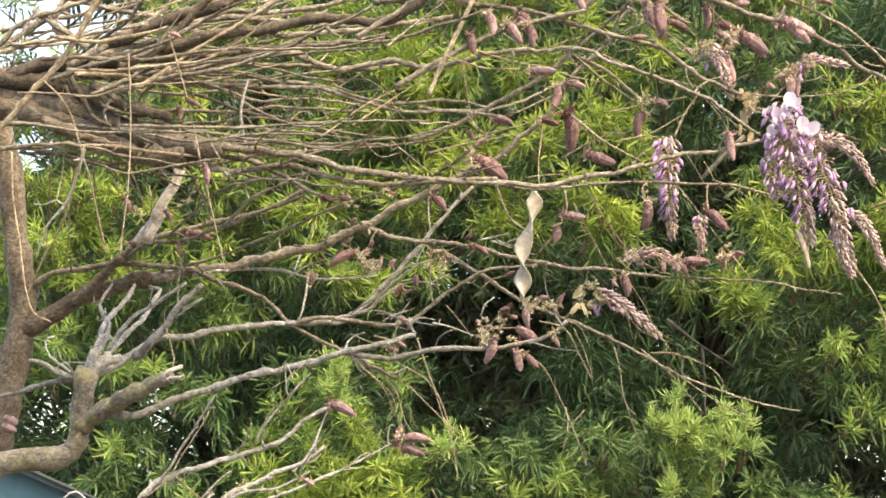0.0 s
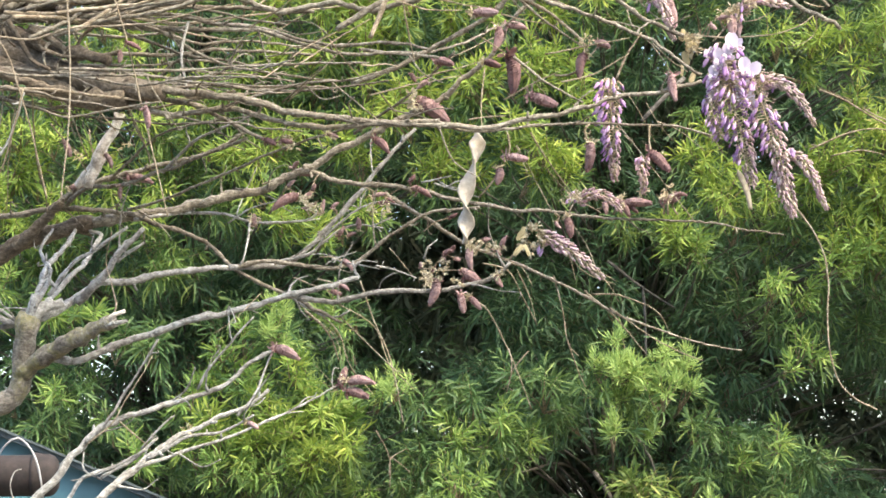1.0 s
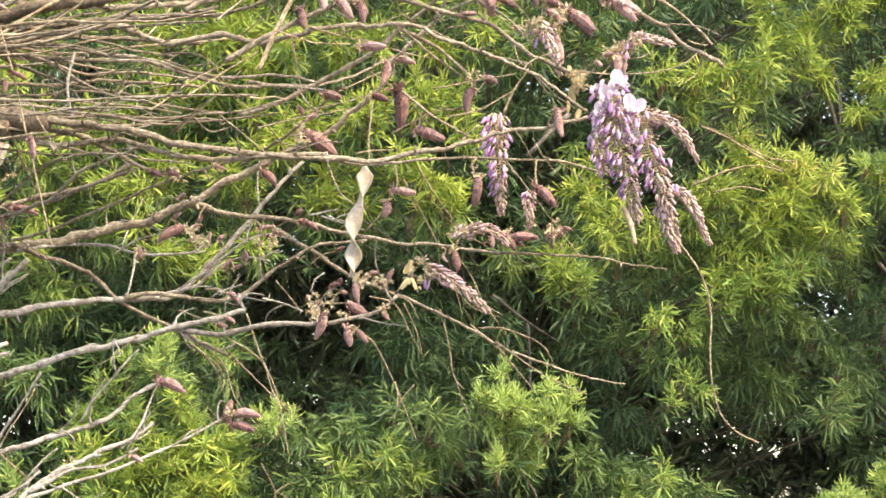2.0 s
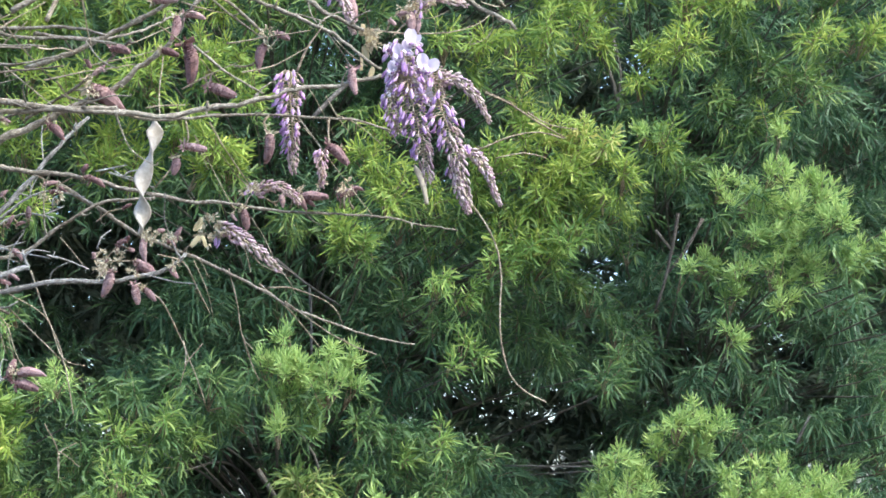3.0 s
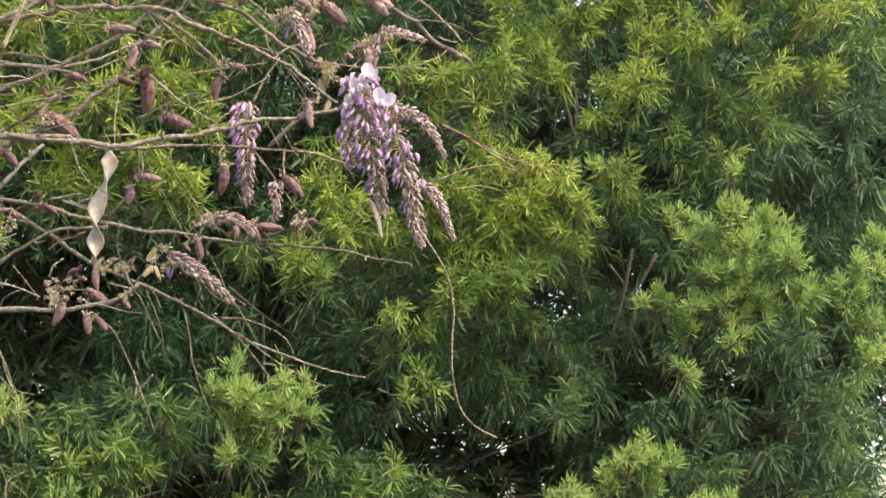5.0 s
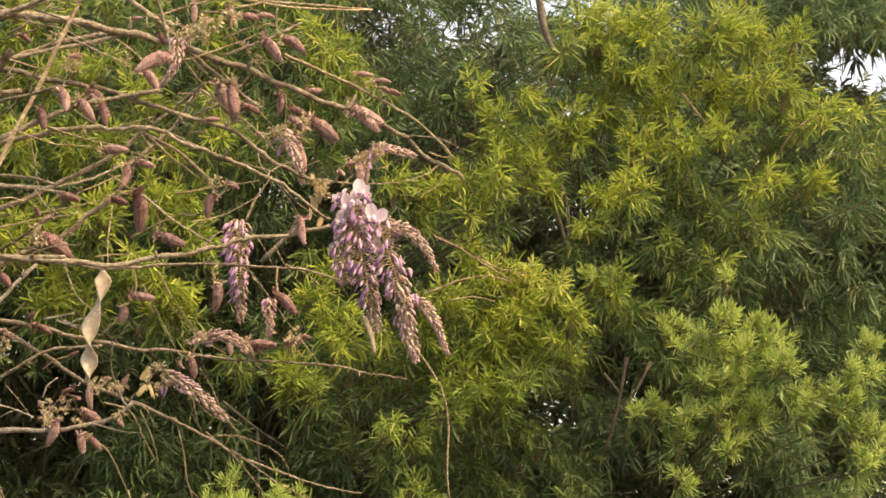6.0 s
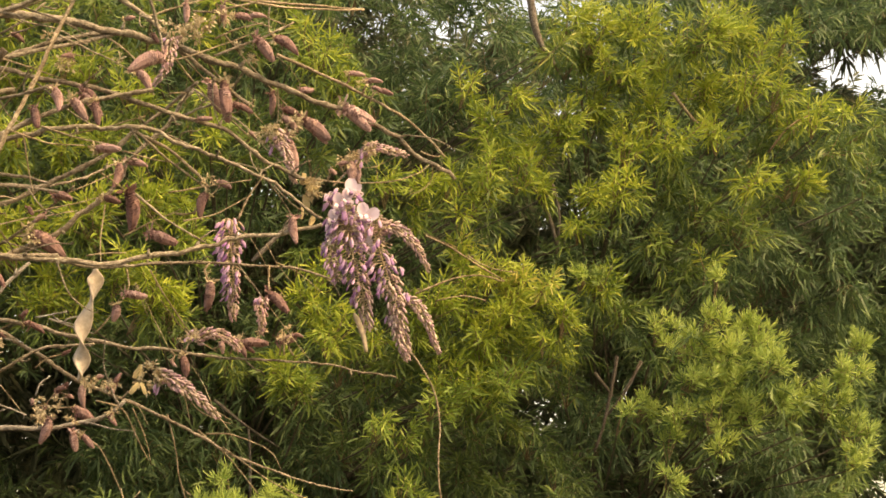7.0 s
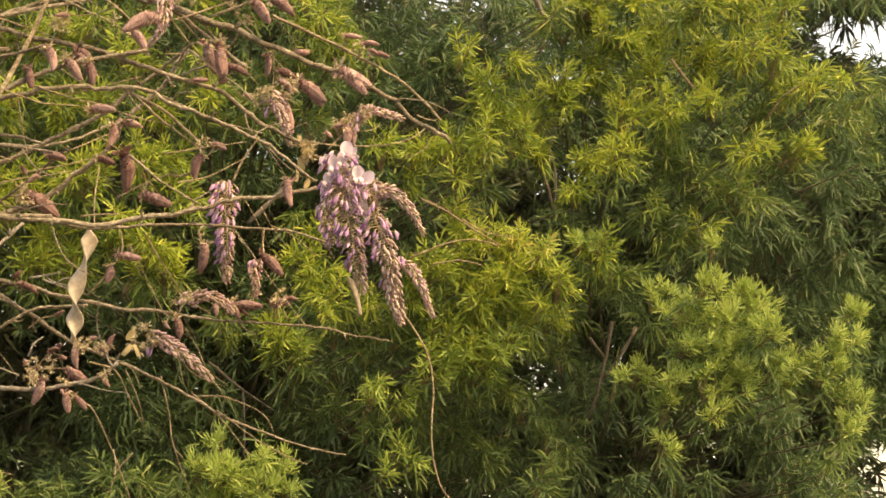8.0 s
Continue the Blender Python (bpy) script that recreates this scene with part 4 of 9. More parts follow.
bough(2, [(1.889, 5.525, 2.515), (1.872, 5.543, 2.412), (1.845, 5.564, 2.293), (1.82, 5.576, 2.225)], 0.0066, 0.0049)
bough(2, [(1.968, 5.528, 2.499), (1.92, 5.543, 2.412), (1.86, 5.557, 2.335)], 0.0066, 0.0033)
bough(2, [(1.817, 5.534, 2.463), (1.878, 5.547, 2.392)], 0.0066, 0.0041)
bough(1, [(0.653, 5.55, 2.371), (0.752, 5.564, 2.295), (0.851, 5.575, 2.233)], 0.0049, 0.0025)
bough(1, [(0.755, 5.563, 2.298), (0.762, 5.578, 2.217), (0.765, 5.601, 2.087)], 0.0049, 0.0030)
bough(1, [(1.669, 5.433, 3.039), (1.698, 5.451, 2.937), (1.689, 5.472, 2.818)], 0.0058, 0.0033)
bough(1, [(1.588, 5.328, 3.634), (1.617, 5.355, 3.481), (1.673, 5.371, 3.39)], 0.0148, 0.0082)
bough(1, [(1.577, 5.427, 3.07), (1.66, 5.45, 2.939), (1.694, 5.469, 2.831)], 0.0099, 0.0049)
bough(2, [(2.086, 5.641, 1.855), (2.169, 5.663, 1.733)], 0.0082, 0.0049, True)
bough(2, [(2.284, 5.649, 1.811), (2.331, 5.634, 1.899)], 0.0049, 0.0033)
bough(1, [(0.723, 5.638, 1.877), (0.775, 5.651, 1.803), (0.803, 5.667, 1.713)], 0.0049, 0.0033)
bough(1, [(0.61, 5.658, 1.762), (0.67, 5.675, 1.664), (0.69, 5.695, 1.548)], 0.0066, 0.0049)
bough(1, [(0.805, 5.000, 2.788), (0.755, 5.000, 2.740), (0.687, 5.000, 2.670)], 0.0075, 0.006)
bough(1, [(1.215, 5.200, 2.800), (1.289, 5.200, 2.768), (1.355, 5.200, 2.725), (1.447, 5.200, 2.673)], 0.0034, 0.0020, True)
bough(1, [(1.181, 5.200, 2.630), (1.289, 5.200, 2.676), (1.372, 5.200, 2.689), (1.442, 5.200, 2.672)], 0.0030, 0.0018, True)
bough(1, [(1.336, 5.200, 2.745), (1.405, 5.200, 2.710), (1.481, 5.200, 2.700)], 0.0024, 0.0014, True)
bough(1, [(1.239, 5.200, 2.611), (1.321, 5.200, 2.628), (1.388, 5.200, 2.615)], 0.0022, 0.0013, True)

# Thinned pockets of foliage, placed to fit the camera's view.
HOLLOWS = [
    (1.643, 1.854, 0.174, 0.078),
    (0.606, 1.722, 0.104, 0.104),
    (1.695, 2.937, 0.139, 0.087),
    (1.890, 2.000, 0.104, 0.049),
    (2.746, 2.290, 0.049, 0.078),
    (0.104, 2.395, 0.174, 0.069),
    (2.456, 2.042, 0.104, 0.052),
    (1.382, 3.204, 0.104, 0.104),
    (1.106, 3.634, 0.069, 0.052),
    (0.168, 2.375, 0.226, 0.122),
    (0.12, 2.46, 0.30, 0.12),
    (-0.15, 2.34, 0.16, 0.10),
    (0.87, 2.32, 0.19, 0.12),
    (1.11, 2.15, 0.16, 0.12),
    (-0.53, 2.13, 0.14, 0.10),
    (1.20, 1.96, 0.16, 0.10),
    (1.61, 1.89, 0.19, 0.10),
    (0.90, 2.36, 0.12, 0.07),
    (0.11, 2.15, 0.19, 0.09),
    (2.28, 2.09, 0.21, 0.10),
    (2.68, 2.24, 0.09, 0.14),
    (0.59, 1.75, 0.10, 0.12),
    (1.52, 2.16, 0.10, 0.14),
    (1.66, 2.97, 0.14, 0.10),
    (2.50, 2.72, 0.10, 0.07),
    (2.71, 2.76, 0.09, 0.14),
    (1.94, 2.54, 0.10, 0.09),
    (1.34, 3.13, 0.10, 0.09),
    (2.61, 2.19, 0.10, 0.10),
    (1.73, 2.22, 0.21, 0.09),
    (1.84, 3.05, 0.12, 0.14),
    (0.92, 2.84, 0.10, 0.09),
    (-0.91, 2.18, 0.14, 0.07),
    (1.50, 1.88, 0.24, 0.08),
    (1.90, 2.00, 0.26, 0.08),
    (2.67, 2.83, 0.10, 0.11),
    (2.43, 2.77, 0.10, 0.05),
    (2.81, 3.00, 0.16, 0.10),
    (1.59, 3.64, 0.14, 0.09),
    (2.91, 2.88, 0.16, 0.14),
    (0.56, 1.68, 0.16, 0.10),
    (2.40, 1.99, 0.21, 0.08),
]
# Openings to the sky, placed and sized to fit the camera's view.
GAPS = [
    (-0.920, 1.975, 0.089, 0.051, 0.18),
    (-0.764, 1.974, 0.058, 0.051, 0.18),
    (-1.021, 1.852, 0.065, 0.044, 0.30),
    (-0.547, 3.093, 0.093, 0.082, 0.18),
    (-1.057, 3.198, 0.075, 0.047, 0.18),
    (-1.029, 3.124, 0.051, 0.051, 0.18),
    (1.745, 2.436, 0.093, 0.089, 0.18),
    (2.068, 2.240, 0.075, 0.131, 0.18),
    (2.045, 2.491, 0.072, 0.065, 0.18),
    (1.331, 1.995, 0.117, 0.065, 0.28),
    (1.570, 2.015, 0.072, 0.075, 0.28),
    (1.113, 1.923, 0.099, 0.058, 0.28),
    (1.633, 1.774, 0.089, 0.089, 0.28),
    (2.528, 1.811, 0.082, 0.082, 0.28),
    (2.331, 2.198, 0.054, 0.054, 0.18),
    (1.901, 3.113, 0.058, 0.054, 0.18),
    (1.726, 3.093, 0.051, 0.042, 0.18),
    (2.026, 3.009, 0.047, 0.061, 0.18),
    (0.795, 1.799, 0.051, 0.047, 0.18),
    (0.546, 1.688, 0.061, 0.054, 0.18),
    (0.130, 1.934, 0.061, 0.046, 0.18),
    (2.644, 1.691, 0.099, 0.075, 0.28),
    (2.815, 1.952, 0.082, 0.099, 0.28),
    (2.380, 2.162, 0.047, 0.047, 0.18),
    (1.843, 3.378, 0.068, 0.068, 0.18),
    (1.916, 3.460, 0.054, 0.061, 0.18),
    (1.202, 3.679, 0.152, 0.089, 0.18),
    (1.733, 3.054, 0.054, 0.051, 0.18),
    (-1.223, 2.113, 0.093, 0.082, 0.30),
    (-0.665, 2.026, 0.099, 0.058, 0.18),
    (-1.156, 2.183, 0.072, 0.065, 0.30),
    (-0.544, 3.114, 0.082, 0.051, 0.18),
    (-1.197, 3.383, 0.291, 0.099, 0.18),
    (-1.308, 2.977, 0.134, 0.075, 0.18),
    (-0.838, 2.849, 0.054, 0.082, 0.18),
    (-0.596, 3.050, 0.099, 0.089, 0.18),
    (3.014, 3.600, 0.374, 0.115, 0.0),
    (-1.358, 3.355, 0.400, 0.261, 0.0),
    (-0.996, 3.281, 0.191, 0.104, 0.05),
    (2.990, 2.140, 0.139, 0.122, 0.2),
    (3.045, 1.878, 0.287, 0.374, 0.18),
    (2.745, 2.065, 0.069, 0.052, 0.22),
    (1.504, 1.979, 0.122, 0.049, 0.42),
    (0.528, 1.668, 0.069, 0.052, 0.75),
    (1.940, 3.089, 0.104, 0.069, 0.3),
    (2.046, 2.823, 0.069, 0.069, 0.3),
    (-0.927, 2.096, 0.261, 0.148, 0.36),
    (-1.287, 2.913, 0.139, 0.104, 0.1),
    (-0.842, 2.895, 0.059, 0.049, 0.03),
    (-1.114, 2.499, 0.104, 0.104, 0.25),
    (1.788, 3.793, 0.174, 0.021, 0.4),
    (0.915, 3.083, 0.069, 0.104, 0.35),
]
FILL = [
    ('near', 1500, 5.95, 6.4, 0.070, 0.0068, LEAF_OLD_SHADE),
    ('inner', 2600, 6.3, 7.0, 0.076, 0.0085, LEAF_OLD_SHADE),
    ('back', 6300, 6.9, 8.0, 0.10, 0.0155, LEAF_INNER),
]


def hedge_fill():
    """The shaded foliage inside and behind: shoots all through the three crowns. Gaps and hollows follow the camera's
    sight lines, so they widen towards the back.
    """
    rng = np.random.default_rng(77)
    for owner, (x0, x1) in enumerate(((-2.6, 0.15), (0.15, 1.75), (1.75, 4.4))):
        o = np.array(TREES[owner].location)
        for kind, count, y0, y1, size, wide, mat in FILL:
            n = int(count * (x1 - x0))
            p = np.stack([rng.uniform(x0, x1, n), rng.uniform(y0, y1, n), rng.uniform(0.9, 5.2, n)], 1)
            keep = np.ones(n)
            top = 4.6 + 0.5 * np.sin(p[:, 0] * 2.1) - 0.25 * (p[:, 1] - 6.5) ** 2
            keep *= p[:, 2] < top
            for gx, gz, rx, rz, leave in GAPS:
                k = 5.9 / p[:, 1]
                q = ((p[:, 0] * k - gx) / rx) ** 2 + (((p[:, 2] - 1.6) * k + 1.6 - gz) / rz) ** 2
                keep = np.where(q < 1, keep * np.maximum(leave, q ** 4), keep)
            if kind != "back":
                for gx, gz, rx, rz in HOLLOWS:
                    k = 5.9 / p[:, 1]
                    q = ((p[:, 0] * k - gx) / rx) ** 2 + (((p[:, 2] - 1.6) * k + 1.6 - gz) / rz) ** 2
                    keep = np.where(q < 1, keep * 0.18, keep)
            aside = (p[:, 2] < 1.3) | (p[:, 2] > 4.45) | (p[:, 0] < -2.0) | (p[:, 0] > 4.2)
            keep *= np.where(aside, 0.45, 1)
            cell = np.array([noise.noise(Vector((a * 2.6, b * 1.5, c * 2.6))) for a, b, c in p])
            keep *= np.clip(1.0 + 1.1 * cell, 0.92 if kind == "back" else 0.25, 1)
            p = p[rng.uniform(size=n) < keep] - o
            axis = unit(rng.normal(size=p.shape) * (1, 0.7, 0.6) + (0, -0.35, 0.15))
            v, f = shoots(rng, p, axis, rng.uniform(0.07, 0.13, len(p)), 16, size, wide, 1.05, False, 0.4)
            tagged(part("foliage", mesh_of("foliage", v, f), mat, TREES[owner]), kind="stuff")


hedge_fill()


# ---- shed in the corner ----
def shed():
    ob = thing("shed", (-0.891, 4.781, 1.552), "teal painted garden shed with a dark sloping roof edge", "shed")
    o = Vector(ob.location)
    a, b = Vector((-1.267, 4.602, 1.99)), Vector((-0.52, 4.659, 1.665))
    e = b + (b - a).normalized() * 0.12
    # gable wall under the slope, side walls and back
    d = Vector((-0.25, 0.9, 0))
    for p, q, t in ((a, b, Vector((0, 0.03, 0))), (b + Vector((0, 0.03, 0)), b + d, Vector((-0.03, 0, 0))),
                    (a + d, b + d, Vector((0, 0.03, 0))), (a + Vector((0, 0.03, 0)), a + d, Vector((0.03, 0, 0)))):
        bm = bmesh.new()
        face = bm.faces.new([bm.verts.new(Vector(c) - o) for c in ((p.x, p.y, 0), (q.x, q.y, 0), (q.x, q.y, q.z), (p.x, p.y, p.z))])
        r = bmesh.ops.extrude_face_region(bm, geom=[face])
        bmesh.ops.translate(bm, verts=[v for v in r["geom"] if isinstance(v, bmesh.types.BMVert)], vec=t)
        bmesh.ops.recalc_face_normals(bm, faces=bm.faces)
        part("wall_panel", bm, ROOF_PAINT, ob)
    for name, y0, y1, z0, z1, mat in (("barge_board", -0.05, -0.02, -0.006, 0.008, FASCIA), ("roof", -0.06, 0.95, 0.008, 0.014, FASCIA)):
        bm = bmesh.new()
        vs = [bm.verts.new(Vector((c.x, c.y + y0, c.z + z)) - o) for c, z in ((a, z0), (e, z0), (e, z1), (a, z1))]
        face = bm.faces.new(vs)
        r = bmesh.ops.extrude_face_region(bm, geom=[face])
        bmesh.ops.translate(bm, verts=[v for v in r["geom"] if isinstance(v, bmesh.types.BMVert)], vec=(-0.27 * (y1 - y0), y1 - y0, 0))
        bmesh.ops.recalc_face_normals(bm, faces=bm.faces)
        part(name, bm, mat, ob)


def rusty_pipe():
    a, b = np.array((-0.99, 4.041, 1.717)), np.array((-0.731, 4.041, 1.719))
    ob = thing("rusty_pipe", a, "rusty brown steel pipe with a rounded end collar", "pipe")
    rng = np.random.default_rng(4)
    d = unit(b - a)
    path = np.linspace(0, np.linalg.norm(b - a), 30)[:, None] * d
    part("pipe_body", mesh_of("pipe_body", *tube(path, np.full(30, 0.043), 24, rng, 0.008), True), RUST, ob)
    s = np.array([-0.004, 0.0, 0.004, 0.010, 0.014, 0.03, 0.04, 0.047, 0.05])
    r = np.array([0.046, 0.048, 0.048, 0.046, 0.045, 0.0445, 0.040, 0.031, 0.016])
    part("end_cap", mesh_of("end_cap", *tube((b - a) + s[:, None] * d, r, 24, rng, 0.006), True), RUST, ob)
    post, q, _ = spline([(0, 0, 0), (0.0, 0, -0.5), (0, 0, -float(a[2]) - 0.05)], 0.08)
    part("stand_pipe", mesh_of("stand_pipe", *tube(post, np.full(len(post), 0.03), 14, rng, 0.01), True), RUST, ob)
    w, q, _ = spline([np.array(p) - a for p in ((-0.802, 3.985, 1.749), (-0.777, 3.959, 1.779), (-0.752, 3.957, 1.793), (-0.726, 3.961, 1.77), (-0.709, 3.958, 1.73), (-0.703, 3.978, 1.671), (-0.718, 4.059, 1.616))], 0.01)
    part("wire_loop", mesh_of("wire_loop", *tube(w, np.full(len(w), 0.0022), 6, rng, 0.03), True), WIRE, ob, "grey wire looped round the pipe")


shed()
rusty_pipe()



# ---- wisteria ----
wisteria = thing("wisteria", (-1.05, 3.0, 0), "old wisteria with bare grey-brown branches, mauve buds, lilac flowers", "climbing plant")
W0 = np.array(wisteria.location)
BARKS = {"limb": BARK_LIMB, "branch": BARK, "pale": BARK_PALE_SKYLIT, "bare": BARK_WHITISH, "lichen": BARK_LICHEN, "twig": TWIG}


def branch(kind, pts, r0, r1, seed=[0]):
    """One stem through pts, from radius r0 to r1, with swollen nodes."""
    seed[0] += 1
    rng = np.random.default_rng(seed[0])
    thick = max(r0, r1)
    path, s, long = spline(np.array(pts) - W0, max(0.008, thick * 0.7))
    n = len(path)
    wob = np.cumsum(rng.normal(size=(n, 3)), axis=0)
    wob -= np.linspace(0, 1, n)[:, None] * wob[-1]
    path = path + wob * min(0.0016, thick * 0.15)
    r = (r0 + (r1 - r0) * s ** 0.8) * (0.80 if kind == "branch" else 0.88 if kind == "pale" else 1.15 if kind == "bare" else 1)
    beat = 0.055 + 0.03 * rng.uniform()
    if kind in ("branch", "pale", "bare", "twig"):
        # a slight change of direction at each node
        nodes = np.linspace(0, 1, max(3, int(long / beat) + 1))
        bend = rng.normal(size=(len(nodes), 3)) * min(0.0042, 0.0012 + thick * 0.45)
        bend[0] = bend[-1] = 0
        path = path + np.stack([np.interp(s, nodes, bend[:, k]) for k in range(3)], 1)
    r = r * (1 + 0.34 * np.exp(-((((s * long) % beat) - beat / 2) / 0.005) ** 2))
    sides = 14 if thick > 0.015 else 8 if thick > 0.004 else 5
    name = "limb" if kind in ("limb", "lichen") else "twig" if kind == "twig" else "branch"
    bits = [tube(path, r, sides, rng, 0.035 if thick < 0.015 else 0.10)]
    if kind in ("branch", "pale"):
        # short blunt spurs and leaf scars
        for q in np.arange(0.02, long, beat):
            if rng.uniform() < 0.85:
                k = min(n - 2, int(q / long * n))
                tan = unit(path[k + 1] - path[k])
                out = unit(np.cross(tan, rng.normal(size=3)) + tan * 0.5)
                w = rng.uniform(0.004, 0.012) + r[k]
                sp = np.vstack([path[k], path[k] + out * w * 0.6, path[k] + out * w + (0, 0, 0.002)])
                g = min(0.0027, r[k] * 0.7)
                bits.append(tube(sp, np.array([g * 1.3, g, g * 0.5]), 5, rng, 0.1))
                if rng.uniform() < 0.42:
                    # a thin dry side twig that curls at its end
                    e = sp[2]
                    far = rng.uniform(0.012, 0.034) if rng.uniform() < 0.7 else rng.uniform(0.04, 0.085)
                    mid = e + (out + tan * 0.4) * far * 0.5 + rng.normal(size=3) * 0.002
                    tip = mid + unit(out + tan + np.array([0, 0, rng.normal() * 0.7])) * far * 0.5
                    thin, _, _ = spline([sp[1], e, mid, tip, tip + rng.normal(size=3) * 0.004], 0.004)
                    bits.append(tube(thin, np.linspace(0.0014, 0.0007, len(thin)), 5, rng, 0.08))
    elif kind in ("limb", "lichen"):
        # old pruning knots and swellings
        for q in np.arange(0.05, long, 0.085):
            k = min(n - 2, int((q + rng.uniform(-0.03, 0.03)) / long * n))
            tan = unit(path[k + 1] - path[k])
            out = unit(np.cross(tan, rng.normal(size=3)) + (0, -0.4, 0))
            w = r[k] * rng.uniform(0.3, 0.6)
            bits.append(ball(path[k] + out * r[k] * 0.75, (w * 0.8, w * 0.7, w * rng.uniform(1.0, 1.8)), basis(unit(tan + out * 0.3)), 6, 9))
    return part(name, mesh_of(name, *joined(bits), True), BARKS[kind], wisteria)


def bud_mesh(seed):
    """A closed flower bud of unit length along z: overlapping pointed scales on a spindle."""
    rng = np.random.default_rng(seed)
    bits = [ball((0, 0, 0.5), (0.145, 0.145, 0.5), np.eye(3), 7, 9)]
    rings = 15
    for i in range(rings):
        s = 0.04 + 0.9 * i / rings
        r = 0.15 * math.sin(math.pi * min(0.97, s * 0.86 + 0.12)) ** 0.6 * (1 - 0.25 * s)
        for j in range(9):
            a = (j + 0.5 * (i % 2)) * math.pi / 4.5 + rng.normal(0, 0.12)
            c, q = math.cos(a), math.sin(a)
            out = r * rng.uniform(1.0, 1.16)
            h = rng.uniform(0.06, 0.09)
            t = np.array([-q, c, 0]) * 0.048
            b = np.array([c * r * 0.85, q * r * 0.85, s])
            m = np.array([c * out, q * out, s + h * 0.5])
            e = np.array([c * out * 0.98, q * out * 0.98, s + h * 1.15])
            bits.append((np.array([b - t * 0.6, b + t * 0.6, m + t, m - t, e]), np.array([(0, 1, 2), (0, 2, 3), (3, 2, 4)])))
    k = 6
    foot = shoots(rng, np.zeros((k, 3)), unit(rng.normal(size=(k, 3)) + (0, 0, -0.2)), np.full(k, 0.12), 3, 0.2, 0.085, 0.8, True, 0.1)
    n = sum(len(b[1]) for b in bits)
    bits.append(foot)
    v, f = joined(bits)
    z = np.clip(v[:, 2], 0, 1.1)
    v[:, 0] += (0.0, 0.16, 0.30, 0.42, 0.22)[seed % 5] * (z * z - 0.25 * z)
    v *= 1 + 0.03 * rng.normal(size=(len(v), 1)) * (np.abs(v[:, :1]) > 0.05)
    me = mesh_of("bud", v, f)
    me.materials.append(BUD)
    me.materials.append(NEWLEAF if seed % 2 else BUD)
    me.polygons.foreach_set("material_index", (np.arange(len(me.polygons)) >= n).astype(np.int32))
    return me


BUDS = [bud_mesh(k) for k in range(5)]


def bud(place, aim, length, fat=1.0, stalk=None, seed=[300]):
    """A bud at place that points along aim, on a short stalk from the stem."""
    seed[0] += 1
    rng = np.random.default_rng(seed[0])
    p = np.array(place) - W0
    # the tip of a curved bud bends down
    z = unit(np.array(aim, float))
    x = unit(np.array([0.25 * rng.normal(), 0.25 * rng.normal(), -1.0]) + 1e-3)
    x = unit(x - z * (x @ z))
    turn = np.stack([x, np.cross(z, x), z], 1)
    m = np.eye(4)
    m[:3, :3] = turn * (length * fat * rng.uniform(1.1, 1.45), length * fat * rng.uniform(1.1, 1.45), length)
    m[:3, 3] = p
    ob = part("flower_bud", BUDS[seed[0] % 5], None, wisteria)
    ob.matrix_local = Matrix(m.tolist())
    if stalk is not None:
        path, s, _ = spline([np.array(stalk) - W0, (np.array(stalk) - W0 + p) / 2 + rng.normal(0, 0.003, 3), p + turn[:, 2] * length * 0.1], 0.006)
        part("bud_stalk", mesh_of("bud_stalk", *tube(path, np.full(len(path), 0.0016), 5, rng), True), TWIG, wisteria)


def petal_sheet(rng, centre, turn, w, h, cup):
    """A rounded, cupped petal of a few quads."""
    v, f = [], []
    n, k = 5, 5
    for i in range(n):
        s = i / (n - 1)
        half = w * math.sin(math.pi * (0.12 + 0.78 * s)) ** 0.7
        for j in range(k):
            q = j / (k - 1) * 2 - 1
            v.append((q * half, cup * (q * q - 0.4) * w + 0.25 * h * (s - 0.5) ** 2, s * h))
    for i in range(n - 1):
        for j in range(k - 1):
            a = i * k + j
            f += [(a, a + 1, a + k + 1), (a, a + k + 1, a + k)]
    return np.array(v) @ np.array(turn).T + centre, np.array(f)


def floret_mesh(seed):
    """An open pea flower about 2 cm across: pale banner and wings over a violet keel."""
    rng = np.random.default_rng(seed)
    pale = joined([petal_sheet(rng, (0, 0, 0.002), np.eye(3), 0.0085, 0.0175, -0.5),
                   petal_sheet(rng, (0, 0, 0.0), basis((0.35, -0.75, 0.12)), 0.005, 0.014, 0.6),
                   petal_sheet(rng, (0, 0, 0.0), basis((-0.35, -0.75, 0.12)), 0.005, 0.014, 0.6)])
    deep = joined([ball((0, -0.006, 0.0), (0.0026, 0.0034, 0.0075), basis((0, -1, -0.1)), 4, 7)])
    cal = joined([ball((0, 0.001, -0.001), (0.0032, 0.0032, 0.0045), basis((0, -0.6, 0.8)), 4, 7)])
    v, f = joined([pale, deep, cal])
    me = mesh_of("floret", v, f, True)
    for m in (PETAL, PETAL_DEEP, CALYX):
        me.materials.append(m)
    idx = np.zeros(len(f), np.int32)
    idx[len(pale[1]):] = 1
    idx[len(pale[1]) + len(deep[1]):] = 2
    me.polygons.foreach_set("material_index", idx)
    return me


FLORETS = [floret_mesh(k) for k in range(3)]


